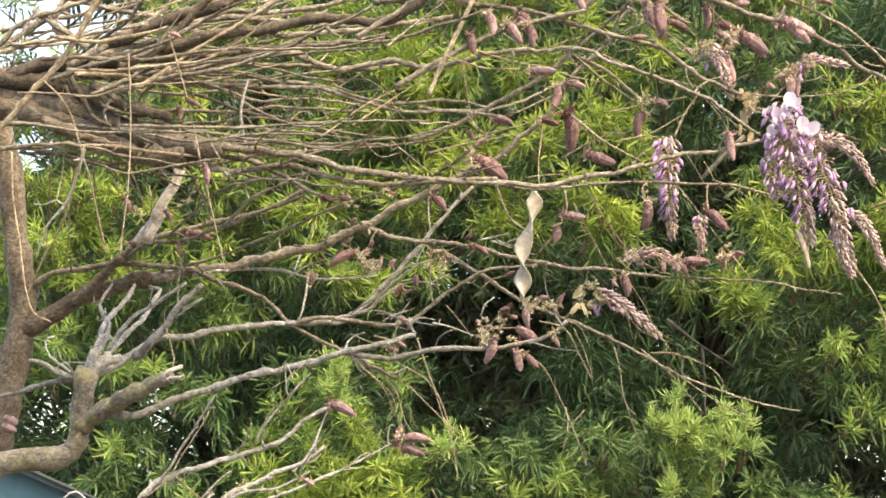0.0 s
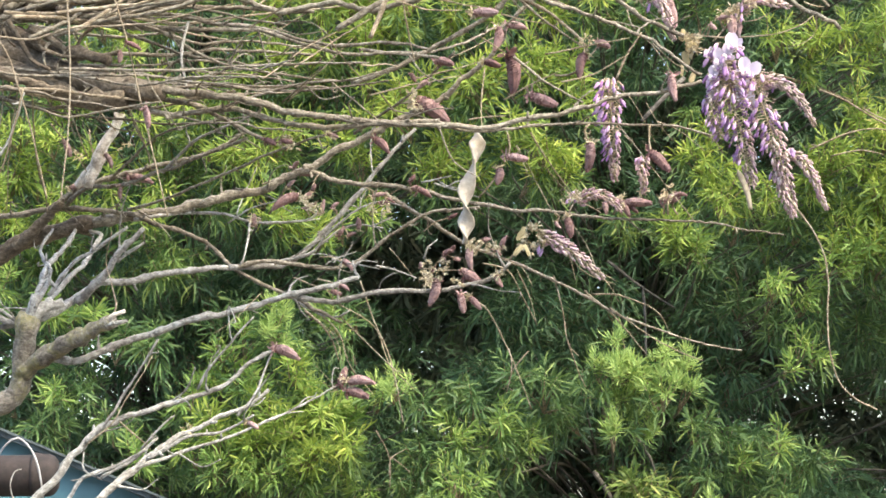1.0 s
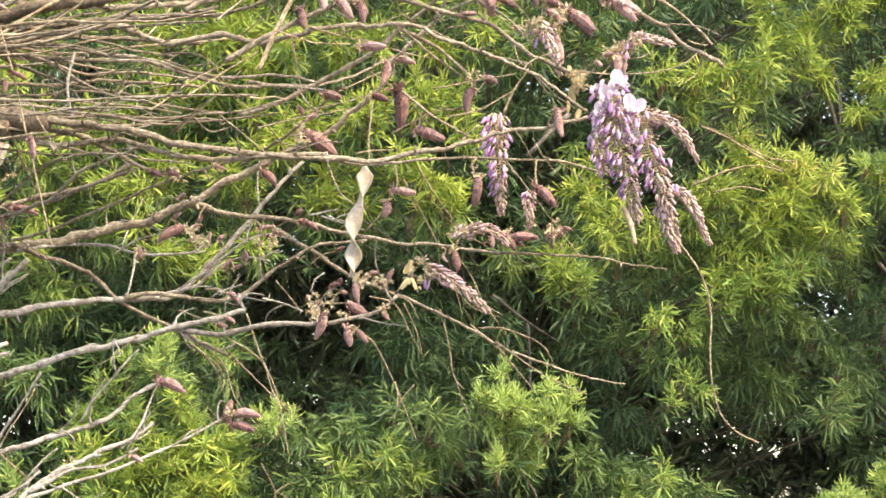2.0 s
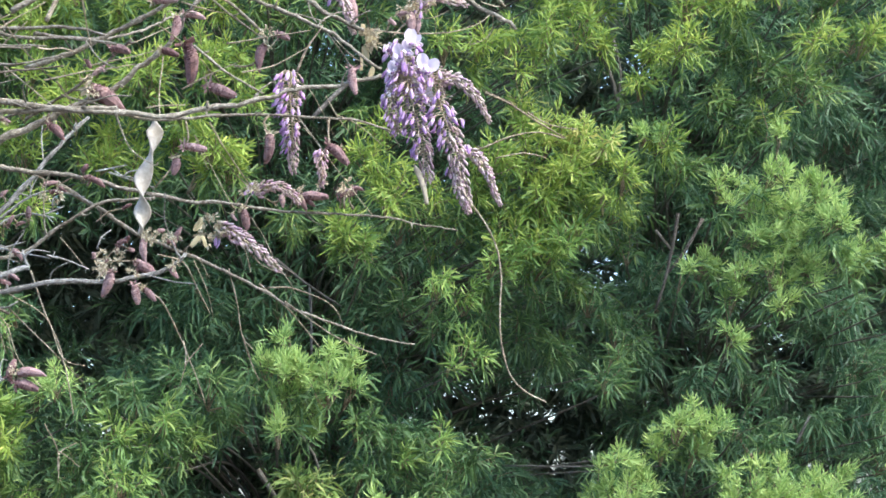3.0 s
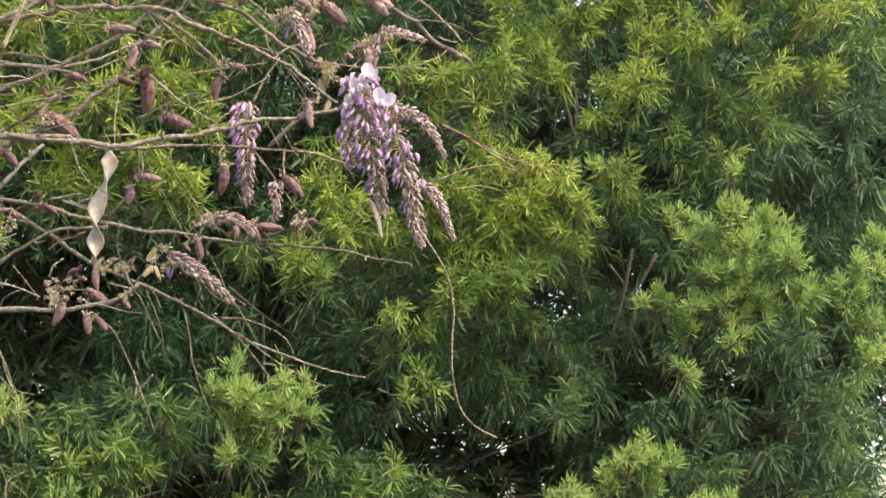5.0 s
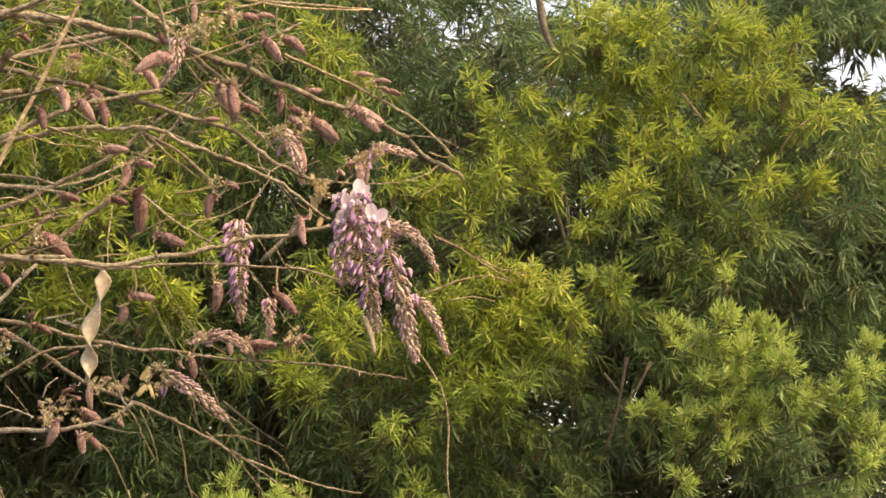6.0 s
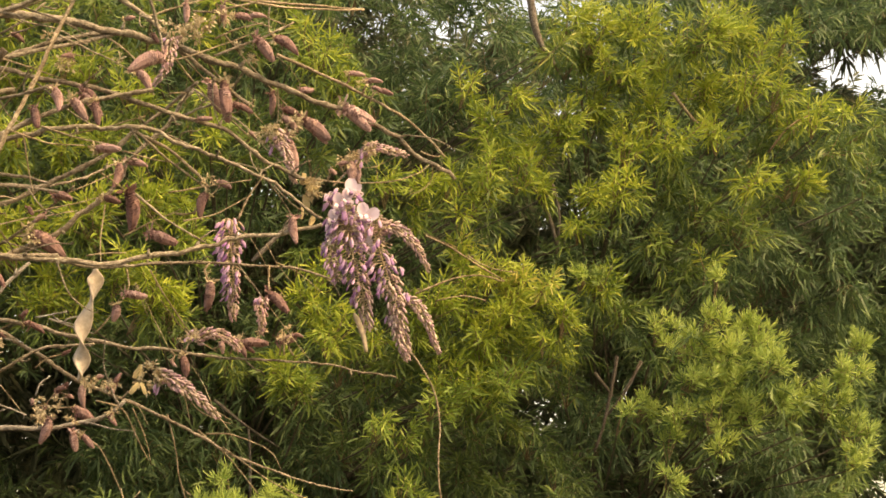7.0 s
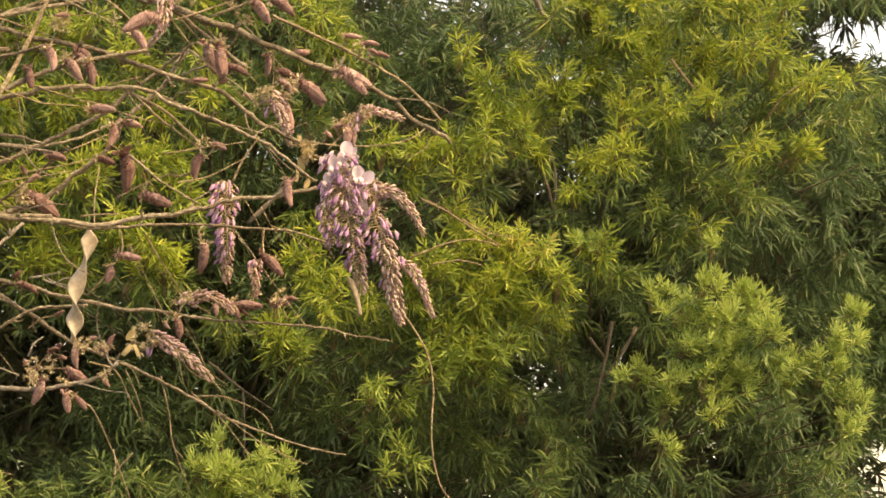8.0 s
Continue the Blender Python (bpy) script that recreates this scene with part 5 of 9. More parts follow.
def raceme(pts, openness, label, fat=0.018, tint=0, seed=[500]):
    """A hanging flower cluster along pts: open flowers near the top, half-open keels below, then closed buds to a point."""
    seed[0] += 1
    rng = np.random.default_rng(seed[0])
    path, s, long = spline(np.array(pts) - W0, 0.004)
    ob = part("flower_raceme", mesh_of("flower_raceme", *tube(path, 0.0017 * (1 - 0.6 * s), 6, rng), True), PEDICEL, wisteria, label)
    n = int(long / (0.00075 if fat > 0.02 else 0.0007))
    keels, wings, shut, calyx, stalk = [], [], [], [], []
    last_open = -1
    for i in range(n):
        t = (i + 0.5) / n
        k = min(len(path) - 1, int(t * len(path)))
        tan = unit(path[min(k + 1, len(path) - 1)] - path[max(k - 1, 0)])
        b = basis(tan)
        a = i * 2.4 + rng.normal(0, 0.35)
        out = b[:, 0] * math.cos(a) + b[:, 1] * math.sin(a)
        w = fat * (1.05 - 0.68 * t ** 1.8) * rng.uniform(0.6, 1.2)
        foot = path[k]
        stage = t + rng.normal(0, 0.05) + 0.10 * out[0]
        if fat > 0.02 and stage < openness * 0.34 and i - last_open > 5:
            # wide open, the pale banner turned up
            last_open = i
            o = part("floret", FLORETS[i % 3], None, ob)
            e = foot + out * w * 0.85 + np.array([0, 0, -0.002])
            z = unit(np.array([0, 0, 1.0]) + out * 0.35 + rng.normal(0, 0.2, 3))
            y = unit(np.cross(z, np.cross(np.array([0, 1.0, 0]) - out * 0.45, z)))
            m = np.eye(4)
            m[:3, :3] = np.stack([np.cross(y, z), y, z], 1) * rng.uniform(0.9, 1.15)
            m[:3, 3] = e
            o.matrix_local = Matrix(m.tolist())
            stalk.append(tube(np.array([foot, foot + out * w * 0.6 + (0, 0, 0.002), e]), np.full(3, 0.00055), 4, rng))
        elif stage < openness * 1.25:
            # a slim violet keel with a paler banner folded over it, on a bowed stalk
            if rng.uniform() < (0.5 if fat > 0.02 else 0.62) + 0.3 * out[0]:
                # fallen: only the small cup stays
                e = foot + out * w * 0.8 + np.array([0, 0, -0.003])
                calyx.append(ball(e, (0.0013, 0.0013, 0.002), basis(unit(out + (0, 0, -0.5))), 3, 6))
                stalk.append(tube(np.array([foot, foot + out * w * 0.5 + (0, 0, 0.002), e]), np.full(3, 0.00055), 4, rng))
                continue
            e = foot + out * w * 0.95 + np.array([0, 0, -0.002])
            aim = unit(out * 0.5 + np.array([-0.1, 0, -1.0]) + rng.normal(0, 0.22, 3))
            size = rng.uniform(0.0048, 0.0082 if fat > 0.02 else 0.0074) * (1.15 - 0.4 * t)
            turn = basis(aim, a)
            keels.append(ball(e + aim * size * 0.95, (size * 0.31, size * 0.43, size), turn, 5, 7))
            if rng.uniform() < 0.42:
                wings.append(ball(e + aim * size * 0.62 + out * size * 0.22, (size * 0.36, size * 0.24, size * 0.72), turn, 4, 7))
            calyx.append(ball(e, (size * 0.27, size * 0.27, size * 0.32), turn, 3, 6))
            stalk.append(tube(np.array([foot, foot + out * w * 0.55 + (0, 0, 0.002), e]), np.full(3, 0.00055), 4, rng))
        else:
            # shut buds, close and slanting to the tip, each in a downy cup
            aim = unit(out * (0.55 - 0.30 * t) + tan)
            e = foot + out * w * 0.66
            size = (0.0030 + 0.08 * fat) * (1.15 - 0.5 * t) * rng.uniform(0.75, 1.15)
            (shut if rng.uniform() < 0.3 + 0.6 * tint else calyx).append(ball(e + aim * size * 0.75, (size * 0.48, size * 0.48, size), basis(aim), 4, 6))
            calyx.append(ball(e, (size * 0.4, size * 0.4, size * 0.5), basis(aim), 3, 6))
            stalk.append(tube(np.array([foot, (foot + e) / 2 + (0, 0, 0.001), e]), np.full(3, 0.0006), 4, rng))
    for name, bits, m in (("keel", keels, PETAL_DEEP), ("folded_banner", wings, PETAL_SOFT), ("closed_petal", shut, PETAL_SHUT),
                          ("calyx", calyx, CALYX), ("flower_stalk", stalk, PEDICEL)):
        if bits:
            tagged(part(name, mesh_of(name, *joined(bits), True), m, ob), kind="stuff")


def seed_pod(top, bottom, width, turns, swells, label, skin=POD):
    """A dry, flat pod, broad over each seed and twisted to its edge between them."""
    a, b = np.array(top) - W0, np.array(bottom) - W0
    n, k = 72, 10
    v, f = [], []
    for i in range(n):
        s = i / (n - 1)
        u = s * swells
        g = u - math.floor(u) if s < 1 else 1.0
        lens = math.sin(math.pi * g) ** 0.6
        c = a + (b - a) * s + np.array([0.004 * math.sin(u * math.pi * 0.9), 0.003 * math.cos(u * 2), 0])
        half = width * (0.82 + 0.18 * lens) * min(1, s / 0.12 + 0.08, (1 - s) / 0.05 + 0.15)
        ang = math.pi * turns * (u - 0.5) + 0.18 + 0.4 * math.sin(2.3 * u + 0.6)
        x = np.array([math.cos(ang), math.sin(ang), 0])
        y = np.array([-math.sin(ang), math.cos(ang), 0])
        thick = 0.0026 + 0.0008 * lens
        for j in range(k):
            q = 2 * math.pi * j / k
            v.append(c + x * half * math.cos(q) + y * thick * math.sin(q))
    for i in range(n - 1):
        for j in range(k):
            h = (j + 1) % k
            f += [(i * k + j, i * k + h, (i + 1) * k + h), (i * k + j, (i + 1) * k + h, (i + 1) * k + j)]
    return part("seed_pod", mesh_of("seed_pod", np.array(v), np.array(f), True), skin, wisteria, label)


def leaf_tuft(place, size, count=7, seed=[700]):
    """Small half-unfolded bronze leaves."""
    seed[0] += 1
    rng = np.random.default_rng(seed[0])
    p = np.array(place) - W0
    a = unit(rng.normal(size=(count, 3)) + (0, -0.3, 0.3))
    v, f = shoots(rng, p + a * 0.003, a, np.full(count, size * 0.5), 6, size * 0.5, size * 0.19, 0.9, True, 0.3)
    part("leaf_tuft", mesh_of("leaf_tuft", v, f), NEWLEAF, wisteria, "small unfolding bronze leaves")


def hanging_leaves(place, count, seed=[900]):
    """Young folded leaflets that hang from a shoot, bronze-yellow."""
    seed[0] += 1
    rng = np.random.default_rng(seed[0])
    p = np.array(place) - W0
    bits = []
    for i in range(count):
        aim = unit(np.array([rng.normal(0, 0.35), rng.normal(0, 0.3), -1.0]))
        foot = p + rng.normal(size=3) * (0.004, 0.003, 0.004)
        bits.append(petal_sheet(rng, foot, basis(aim, rng.uniform(0, 6)), rng.uniform(0.0042, 0.006), rng.uniform(0.016, 0.024), rng.choice((-0.9, 0.9))))
    part("hanging_leaf", mesh_of("hanging_leaf", *joined(bits), True), LEAF_BRONZE, wisteria, "folded young bronze-yellow leaflets")


branch("limb", [(-0.806, 3.243, -0.091), (-0.815, 3.2, 0.517), (-0.798, 3.149, 1.195), (-0.747, 3.112, 1.68), (-0.714, 3.098, 1.851), (-0.698, 3.09, 1.951), (-0.684, 3.084, 2.033), (-0.698, 3.073, 2.161), (-0.71, 3.064, 2.272), (-0.73, 3.057, 2.356), (-0.764, 3.05, 2.44)], 0.0430, 0.0180)
branch("limb", [(-0.704, 2.815, 2.336), (-0.619, 2.781, 2.315), (-0.527, 2.744, 2.287), (-0.446, 2.71, 2.249), (-0.375, 2.68, 2.223), (-0.317, 2.654, 2.214)], 0.0247, 0.0140)
branch("limb", [(-0.721, 2.808, 2.374), (-0.608, 2.764, 2.335), (-0.543, 2.738, 2.316), (-0.462, 2.705, 2.282), (-0.392, 2.675, 2.263)], 0.0165, 0.0066)
branch("limb", [(-0.699, 2.801, 2.301), (-0.588, 2.759, 2.284), (-0.515, 2.733, 2.252), (-0.444, 2.707, 2.217), (-0.366, 2.675, 2.208)], 0.0165, 0.0124)
branch("lichen", [(-0.759, 2.968, 1.465), (-0.741, 2.903, 1.717), (-0.714, 2.888, 1.771), (-0.628, 2.879, 1.781), (-0.568, 2.873, 1.789), (-0.542, 2.866, 1.811), (-0.537, 2.855, 1.852), (-0.529, 2.846, 1.889), (-0.527, 2.837, 1.921)], 0.0231, 0.0140)
branch("lichen", [(-0.542, 2.859, 1.838), (-0.509, 2.834, 1.861), (-0.472, 2.81, 1.877), (-0.433, 2.787, 1.89), (-0.395, 2.765, 1.901)], 0.0157, 0.0100)
branch("bare", [(-0.405, 2.771, 1.900), (-0.390, 2.762, 1.909), (-0.376, 2.756, 1.914)], 0.0045, 0.0020)
branch("pale", [(-0.405, 2.771, 1.897), (-0.388, 2.758, 1.895), (-0.372, 2.750, 1.899)], 0.0058, 0.0025)
branch("pale", [(-0.53, 2.843, 1.901), (-0.524, 2.841, 1.918), (-0.508, 2.841, 1.931), (-0.479, 2.842, 1.938)], 0.0132, 0.0074)
branch("pale", [(-0.528, 2.841, 1.907), (-0.523, 2.835, 1.929), (-0.516, 2.829, 1.948)], 0.0124, 0.0066)
branch("limb", [(-0.681, 3.086, 2.006), (-0.634, 3.076, 2.032), (-0.593, 3.067, 2.058), (-0.532, 3.058, 2.08), (-0.468, 3.05, 2.093)], 0.0165, 0.0107)
branch("branch", [(-0.475, 3.051, 2.091), (-0.413, 3.047, 2.099), (-0.321, 3.04, 2.118), (-0.221, 3.03, 2.149), (-0.13, 3.019, 2.187), (-0.04, 3.006, 2.234), (0.042, 2.996, 2.269), (0.109, 2.984, 2.318), (0.195, 2.967, 2.389), (0.297, 2.939, 2.507)], 0.0115, 0.0033)
branch("limb", [(-0.597, 3.069, 2.051), (-0.562, 3.047, 2.078), (-0.532, 3.027, 2.105), (-0.513, 3.015, 2.119)], 0.0107, 0.0066)
branch("branch", [(-0.523, 3.023, 2.108), (-0.491, 3.017, 2.135), (-0.427, 3.01, 2.157), (-0.346, 3.003, 2.176), (-0.282, 2.996, 2.197), (-0.219, 2.988, 2.224)], 0.0066, 0.0033)
branch("branch", [(-0.681, 3.082, 2.06), (-0.656, 3.072, 2.084), (-0.625, 3.064, 2.098), (-0.578, 3.054, 2.106), (-0.503, 3.041, 2.111), (-0.419, 3.029, 2.102), (-0.364, 3.022, 2.084), (-0.309, 3.016, 2.067), (-0.274, 3.013, 2.046), (-0.247, 3.011, 2.012), (-0.2, 3.007, 1.982), (-0.146, 3.001, 1.957), (-0.108, 2.997, 1.94), (-0.07, 2.993, 1.92)], 0.0066, 0.0033)
branch("pale", [(-0.532, 2.841, 1.907), (-0.476, 2.876, 1.935), (-0.43, 2.905, 1.973), (-0.378, 2.935, 1.989), (-0.312, 2.973, 2), (-0.245, 3.011, 2.01)], 0.0082, 0.0049)
branch("pale", [(-0.249, 3.007, 2.011), (-0.175, 3.029, 2.02), (-0.126, 3.041, 2.053), (-0.077, 3.054, 2.104), (-0.036, 3.064, 2.149), (0.006, 3.074, 2.204), (0.05, 3.084, 2.248)], 0.0058, 0.0033)
branch("pale", [(-0.506, 2.836, 1.857), (-0.463, 2.839, 1.849), (-0.413, 2.838, 1.869), (-0.322, 2.836, 1.907), (-0.238, 2.837, 1.926), (-0.155, 2.838, 1.946), (-0.088, 2.838, 1.961), (-0.041, 2.839, 1.971)], 0.0068, 0.0045)
branch("pale", [(-0.041, 2.839, 1.971), (-0.047, 2.835, 1.986), (-0.035, 2.832, 1.996), (-0.012, 2.831, 1.992)], 0.0033, 0.0008)
branch("pale", [(-0.155, 2.838, 1.945), (-0.087, 2.835, 1.938), (-0.02, 2.831, 1.939), (0.064, 2.825, 1.946), (0.118, 2.82, 1.955), (0.16, 2.815, 1.968), (0.183, 2.81, 1.988)], 0.0054, 0.0033)
branch("branch", [(-0.247, 3.011, 2.012), (-0.182, 3.002, 2.015), (-0.092, 2.992, 2.005), (-0.043, 2.983, 2.017), (0.005, 2.968, 2.053), (0.067, 2.953, 2.084), (0.146, 2.941, 2.093)], 0.0049, 0.0025)
branch("branch", [(-0.13, 3.021, 2.177), (-0.094, 3.016, 2.158), (-0.04, 3.007, 2.14), (0.014, 2.998, 2.129), (0.077, 2.987, 2.113), (0.156, 2.973, 2.096), (0.243, 2.956, 2.086), (0.364, 2.931, 2.078), (0.448, 2.913, 2.076), (0.532, 2.897, 2.055), (0.608, 2.883, 2.037)], 0.0058, 0.0015)
branch("branch", [(-0.002, 3.001, 2.128), (0.041, 3.002, 2.098), (0.086, 3.003, 2.071), (0.13, 3.003, 2.044), (0.193, 3.002, 2.022), (0.264, 3.001, 1.994), (0.325, 3.001, 1.963), (0.374, 3.002, 1.93), (0.431, 3.002, 1.903), (0.492, 3, 1.883), (0.558, 2.997, 1.872)], 0.0049, 0.0015)
branch("twig", [(0.325, 3.001, 1.963), (0.361, 2.998, 1.963), (0.405, 2.997, 1.949), (0.431, 2.998, 1.93), (0.444, 3.001, 1.905)], 0.0016, 0.0008)
branch("twig", [(0.312, 3.001, 1.969), (0.362, 3.015, 1.926), (0.412, 3.032, 1.871)], 0.0016, 0.0008)
branch("twig", [(0.352, 3.002, 1.941), (0.405, 3.006, 1.906), (0.457, 3.008, 1.875), (0.498, 3.009, 1.857)], 0.0014, 0.0008)
branch("limb", [(-0.433, 2.704, 2.256), (-0.411, 2.713, 2.239), (-0.409, 2.72, 2.22), (-0.417, 2.726, 2.207)], 0.0091, 0.0049)
branch("limb", [(-0.562, 2.743, 2.338), (-0.526, 2.734, 2.308), (-0.489, 2.724, 2.269), (-0.461, 2.716, 2.246)], 0.0074, 0.0058)
branch("limb", [(-0.51, 2.693, 2.316), (-0.473, 2.696, 2.299), (-0.446, 2.702, 2.267), (-0.437, 2.706, 2.244)], 0.0066, 0.0041)
branch("limb", [(-0.367, 2.673, 2.236), (-0.345, 2.666, 2.216), (-0.331, 2.661, 2.209)], 0.0082, 0.0049)
branch("pale", [(-0.511, 2.671, 2.218), (-0.535, 2.682, 2.156), (-0.568, 2.691, 2.108), (-0.582, 2.7, 2.059)], 0.0033, 0.0016)
branch("twig", [(-0.57, 2.751, 2.285), (-0.585, 2.79, 2.212), (-0.593, 2.823, 2.15), (-0.6, 2.86, 2.079)], 0.0013, 0.0008)
branch("twig", [(-0.499, 2.671, 2.219), (-0.525, 2.849, 2.164), (-0.531, 2.965, 2.124), (-0.537, 3.032, 2.099)], 0.0013, 0.0008)
branch("twig", [(-0.533, 2.738, 2.252), (-0.575, 2.904, 2.184), (-0.608, 3.057, 2.112)], 0.0013, 0.0008)
branch("twig", [(-0.466, 2.715, 2.228), (-0.443, 2.734, 2.166), (-0.43, 2.744, 2.135)], 0.0014, 0.0010)
branch("twig", [(-0.366, 2.677, 2.2), (-0.365, 2.81, 2.191), (-0.371, 3.005, 2.167)], 0.0013, 0.0008)
branch("branch", [(-0.35, 2.668, 2.227), (-0.252, 2.662, 2.203), (-0.179, 2.655, 2.193), (-0.107, 2.649, 2.18), (-0.003, 2.64, 2.166), (0.092, 2.629, 2.167), (0.139, 2.624, 2.164), (0.209, 2.615, 2.169), (0.287, 2.603, 2.186), (0.341, 2.594, 2.2), (0.437, 2.581, 2.208)], 0.0074, 0.0033)
branch("branch", [(-0.392, 2.687, 2.21), (-0.302, 2.679, 2.184), (-0.212, 2.667, 2.185), (-0.115, 2.657, 2.165), (-0.019, 2.645, 2.16), (0.076, 2.631, 2.164)], 0.0058, 0.0041)
branch("branch", [(-0.367, 2.677, 2.216), (-0.278, 2.677, 2.196), (-0.229, 2.679, 2.173), (-0.189, 2.68, 2.155), (-0.155, 2.681, 2.144)], 0.0058, 0.0029)
branch("branch", [(0.068, 2.632, 2.165), (0.116, 2.641, 2.151), (0.172, 2.647, 2.152), (0.252, 2.655, 2.162), (0.333, 2.664, 2.167), (0.407, 2.673, 2.165), (0.468, 2.683, 2.151)], 0.0033, 0.0020)
branch("branch", [(-0.406, 2.705, 2.336), (-0.299, 2.699, 2.335), (-0.216, 2.696, 2.322), (-0.134, 2.695, 2.3), (-0.069, 2.693, 2.287), (0.005, 2.689, 2.288), (0.062, 2.687, 2.281)], 0.0049, 0.0025)
branch("branch", [(-0.274, 2.701, 2.314), (-0.183, 2.697, 2.307), (-0.118, 2.697, 2.29), (-0.06, 2.696, 2.278), (0.013, 2.692, 2.277), (0.078, 2.69, 2.269)], 0.0041, 0.0025)
branch("branch", [(-0.39, 2.704, 2.336), (-0.317, 2.725, 2.312), (-0.253, 2.745, 2.287), (-0.187, 2.763, 2.27), (-0.146, 2.773, 2.264), (-0.071, 2.79, 2.26)], 0.0041, 0.0016)
branch("branch", [(-0.704, 2.814, 2.34), (-0.535, 2.777, 2.356), (-0.405, 2.747, 2.374), (-0.302, 2.725, 2.372), (-0.184, 2.703, 2.357), (-0.134, 2.694, 2.344), (-0.068, 2.681, 2.34), (0.005, 2.663, 2.349), (0.077, 2.646, 2.353), (0.188, 2.622, 2.348), (0.243, 2.611, 2.337), (0.297, 2.601, 2.317), (0.359, 2.592, 2.281), (0.411, 2.584, 2.239), (0.437, 2.58, 2.216)], 0.0091, 0.0025)
branch("limb", [(-0.699, 2.793, 2.343), (-0.609, 2.767, 2.365), (-0.548, 2.751, 2.37), (-0.478, 2.733, 2.374), (-0.417, 2.716, 2.382), (-0.361, 2.698, 2.401), (-0.298, 2.681, 2.406), (-0.231, 2.664, 2.404), (-0.149, 2.642, 2.406), (-0.092, 2.628, 2.403), (-0.043, 2.611, 2.418), (-0.003, 2.593, 2.445)], 0.0124, 0.0058)
branch("limb", [(-0.504, 2.737, 2.385), (-0.435, 2.719, 2.409), (-0.358, 2.702, 2.426), (-0.291, 2.684, 2.45), (-0.216, 2.661, 2.485)], 0.0099, 0.0058)
branch("branch", [(-0.616, 2.74, 2.463), (-0.535, 2.757, 2.455), (-0.461, 2.773, 2.446), (-0.387, 2.787, 2.449), (-0.303, 2.801, 2.458), (-0.193, 2.818, 2.474), (-0.09, 2.834, 2.497)], 0.0055, 0.0045)
branch("twig", [(-0.482, 2.607, 2.434), (-0.539, 2.624, 2.352), (-0.587, 2.634, 2.301), (-0.627, 2.646, 2.242), (-0.651, 2.653, 2.207)], 0.0050, 0.0042)
branch("limb", [(-0.337, 2.692, 2.452), (-0.375, 2.704, 2.413), (-0.404, 2.714, 2.378)], 0.0066, 0.0041)
branch("branch", [(-0.4, 2.714, 2.378), (-0.303, 2.725, 2.4), (-0.22, 2.736, 2.404), (-0.121, 2.749, 2.413), (-0.037, 2.758, 2.429), (0.014, 2.763, 2.44)], 0.0061, 0.0043)
branch("branch", [(-0.328, 2.733, 2.361), (-0.231, 2.675, 2.366), (-0.147, 2.626, 2.358), (-0.066, 2.576, 2.356), (0.005, 2.53, 2.357), (0.058, 2.491, 2.365)], 0.0041, 0.0025)
branch("branch", [(-0.679, 2.773, 2.381), (-0.625, 2.751, 2.427), (-0.564, 2.735, 2.444), (-0.494, 2.718, 2.46)], 0.0058, 0.0033)
branch("branch", [(-0.607, 2.744, 2.442), (-0.564, 2.741, 2.407), (-0.52, 2.737, 2.38), (-0.452, 2.728, 2.369)], 0.0066, 0.0041)
branch("branch", [(-0.457, 2.762, 2.352), (-0.334, 2.725, 2.325), (-0.257, 2.7, 2.314)], 0.0056, 0.0047)
branch("branch", [(-0.478, 2.695, 2.304), (-0.392, 2.665, 2.309), (-0.291, 2.624, 2.327), (-0.208, 2.588, 2.35), (-0.144, 2.559, 2.369), (-0.096, 2.536, 2.387)], 0.0049, 0.0025)
branch("branch", [(-0.535, 2.778, 2.348), (-0.441, 2.774, 2.347), (-0.365, 2.774, 2.321), (-0.297, 2.775, 2.295), (-0.221, 2.773, 2.281), (-0.154, 2.773, 2.26)], 0.0041, 0.0021)
branch("branch", [(-0.559, 2.749, 2.47), (-0.582, 2.748, 2.426), (-0.569, 2.747, 2.409), (-0.53, 2.743, 2.39), (-0.508, 2.741, 2.372)], 0.0058, 0.0041)
branch("branch", [(-0.491, 2.766, 2.37), (-0.416, 2.775, 2.347), (-0.383, 2.773, 2.368), (-0.308, 2.771, 2.407), (-0.266, 2.767, 2.45), (-0.24, 2.764, 2.484)], 0.0041, 0.0025)
branch("branch", [(-0.324, 2.657, 2.212), (-0.253, 2.667, 2.222), (-0.181, 2.679, 2.219), (-0.085, 2.693, 2.223), (0.005, 2.704, 2.239)], 0.0033, 0.0016)
branch("branch", [(-0.33, 2.774, 2.264), (-0.297, 2.769, 2.289), (-0.263, 2.775, 2.26), (-0.188, 2.773, 2.267)], 0.0025, 0.0016)
branch("branch", [(-0.245, 2.671, 2.186), (-0.18, 2.66, 2.208), (-0.107, 2.65, 2.223), (-0.035, 2.641, 2.233), (0.013, 2.635, 2.242)], 0.0033, 0.0016)
branch("pale", [(-0.282, 2.699, 2.326), (-0.289, 2.683, 2.272), (-0.278, 2.663, 2.209)], 0.0025, 0.0021)
branch("bare", [(-0.461, 2.930, 2.131), (-0.447, 2.930, 2.162), (-0.435, 2.930, 2.190), (-0.420, 2.930, 2.223), (-0.411, 2.930, 2.243)], 0.0085, 0.0065)
branch("bare", [(-0.491, 3.015, 2.142), (-0.466, 2.979, 2.158), (-0.45, 2.948, 2.175)], 0.0058, 0.0041)
branch("branch", [(-0.517, 3.044, 2.11), (-0.467, 2.979, 2.135), (-0.395, 2.91, 2.127), (-0.307, 2.814, 2.136), (-0.232, 2.724, 2.148), (-0.197, 2.681, 2.151)], 0.0049, 0.0025)
branch("branch", [(-0.436, 3.011, 2.155), (-0.366, 2.875, 2.182), (-0.293, 2.754, 2.187), (-0.245, 2.679, 2.173)], 0.0033, 0.0016)
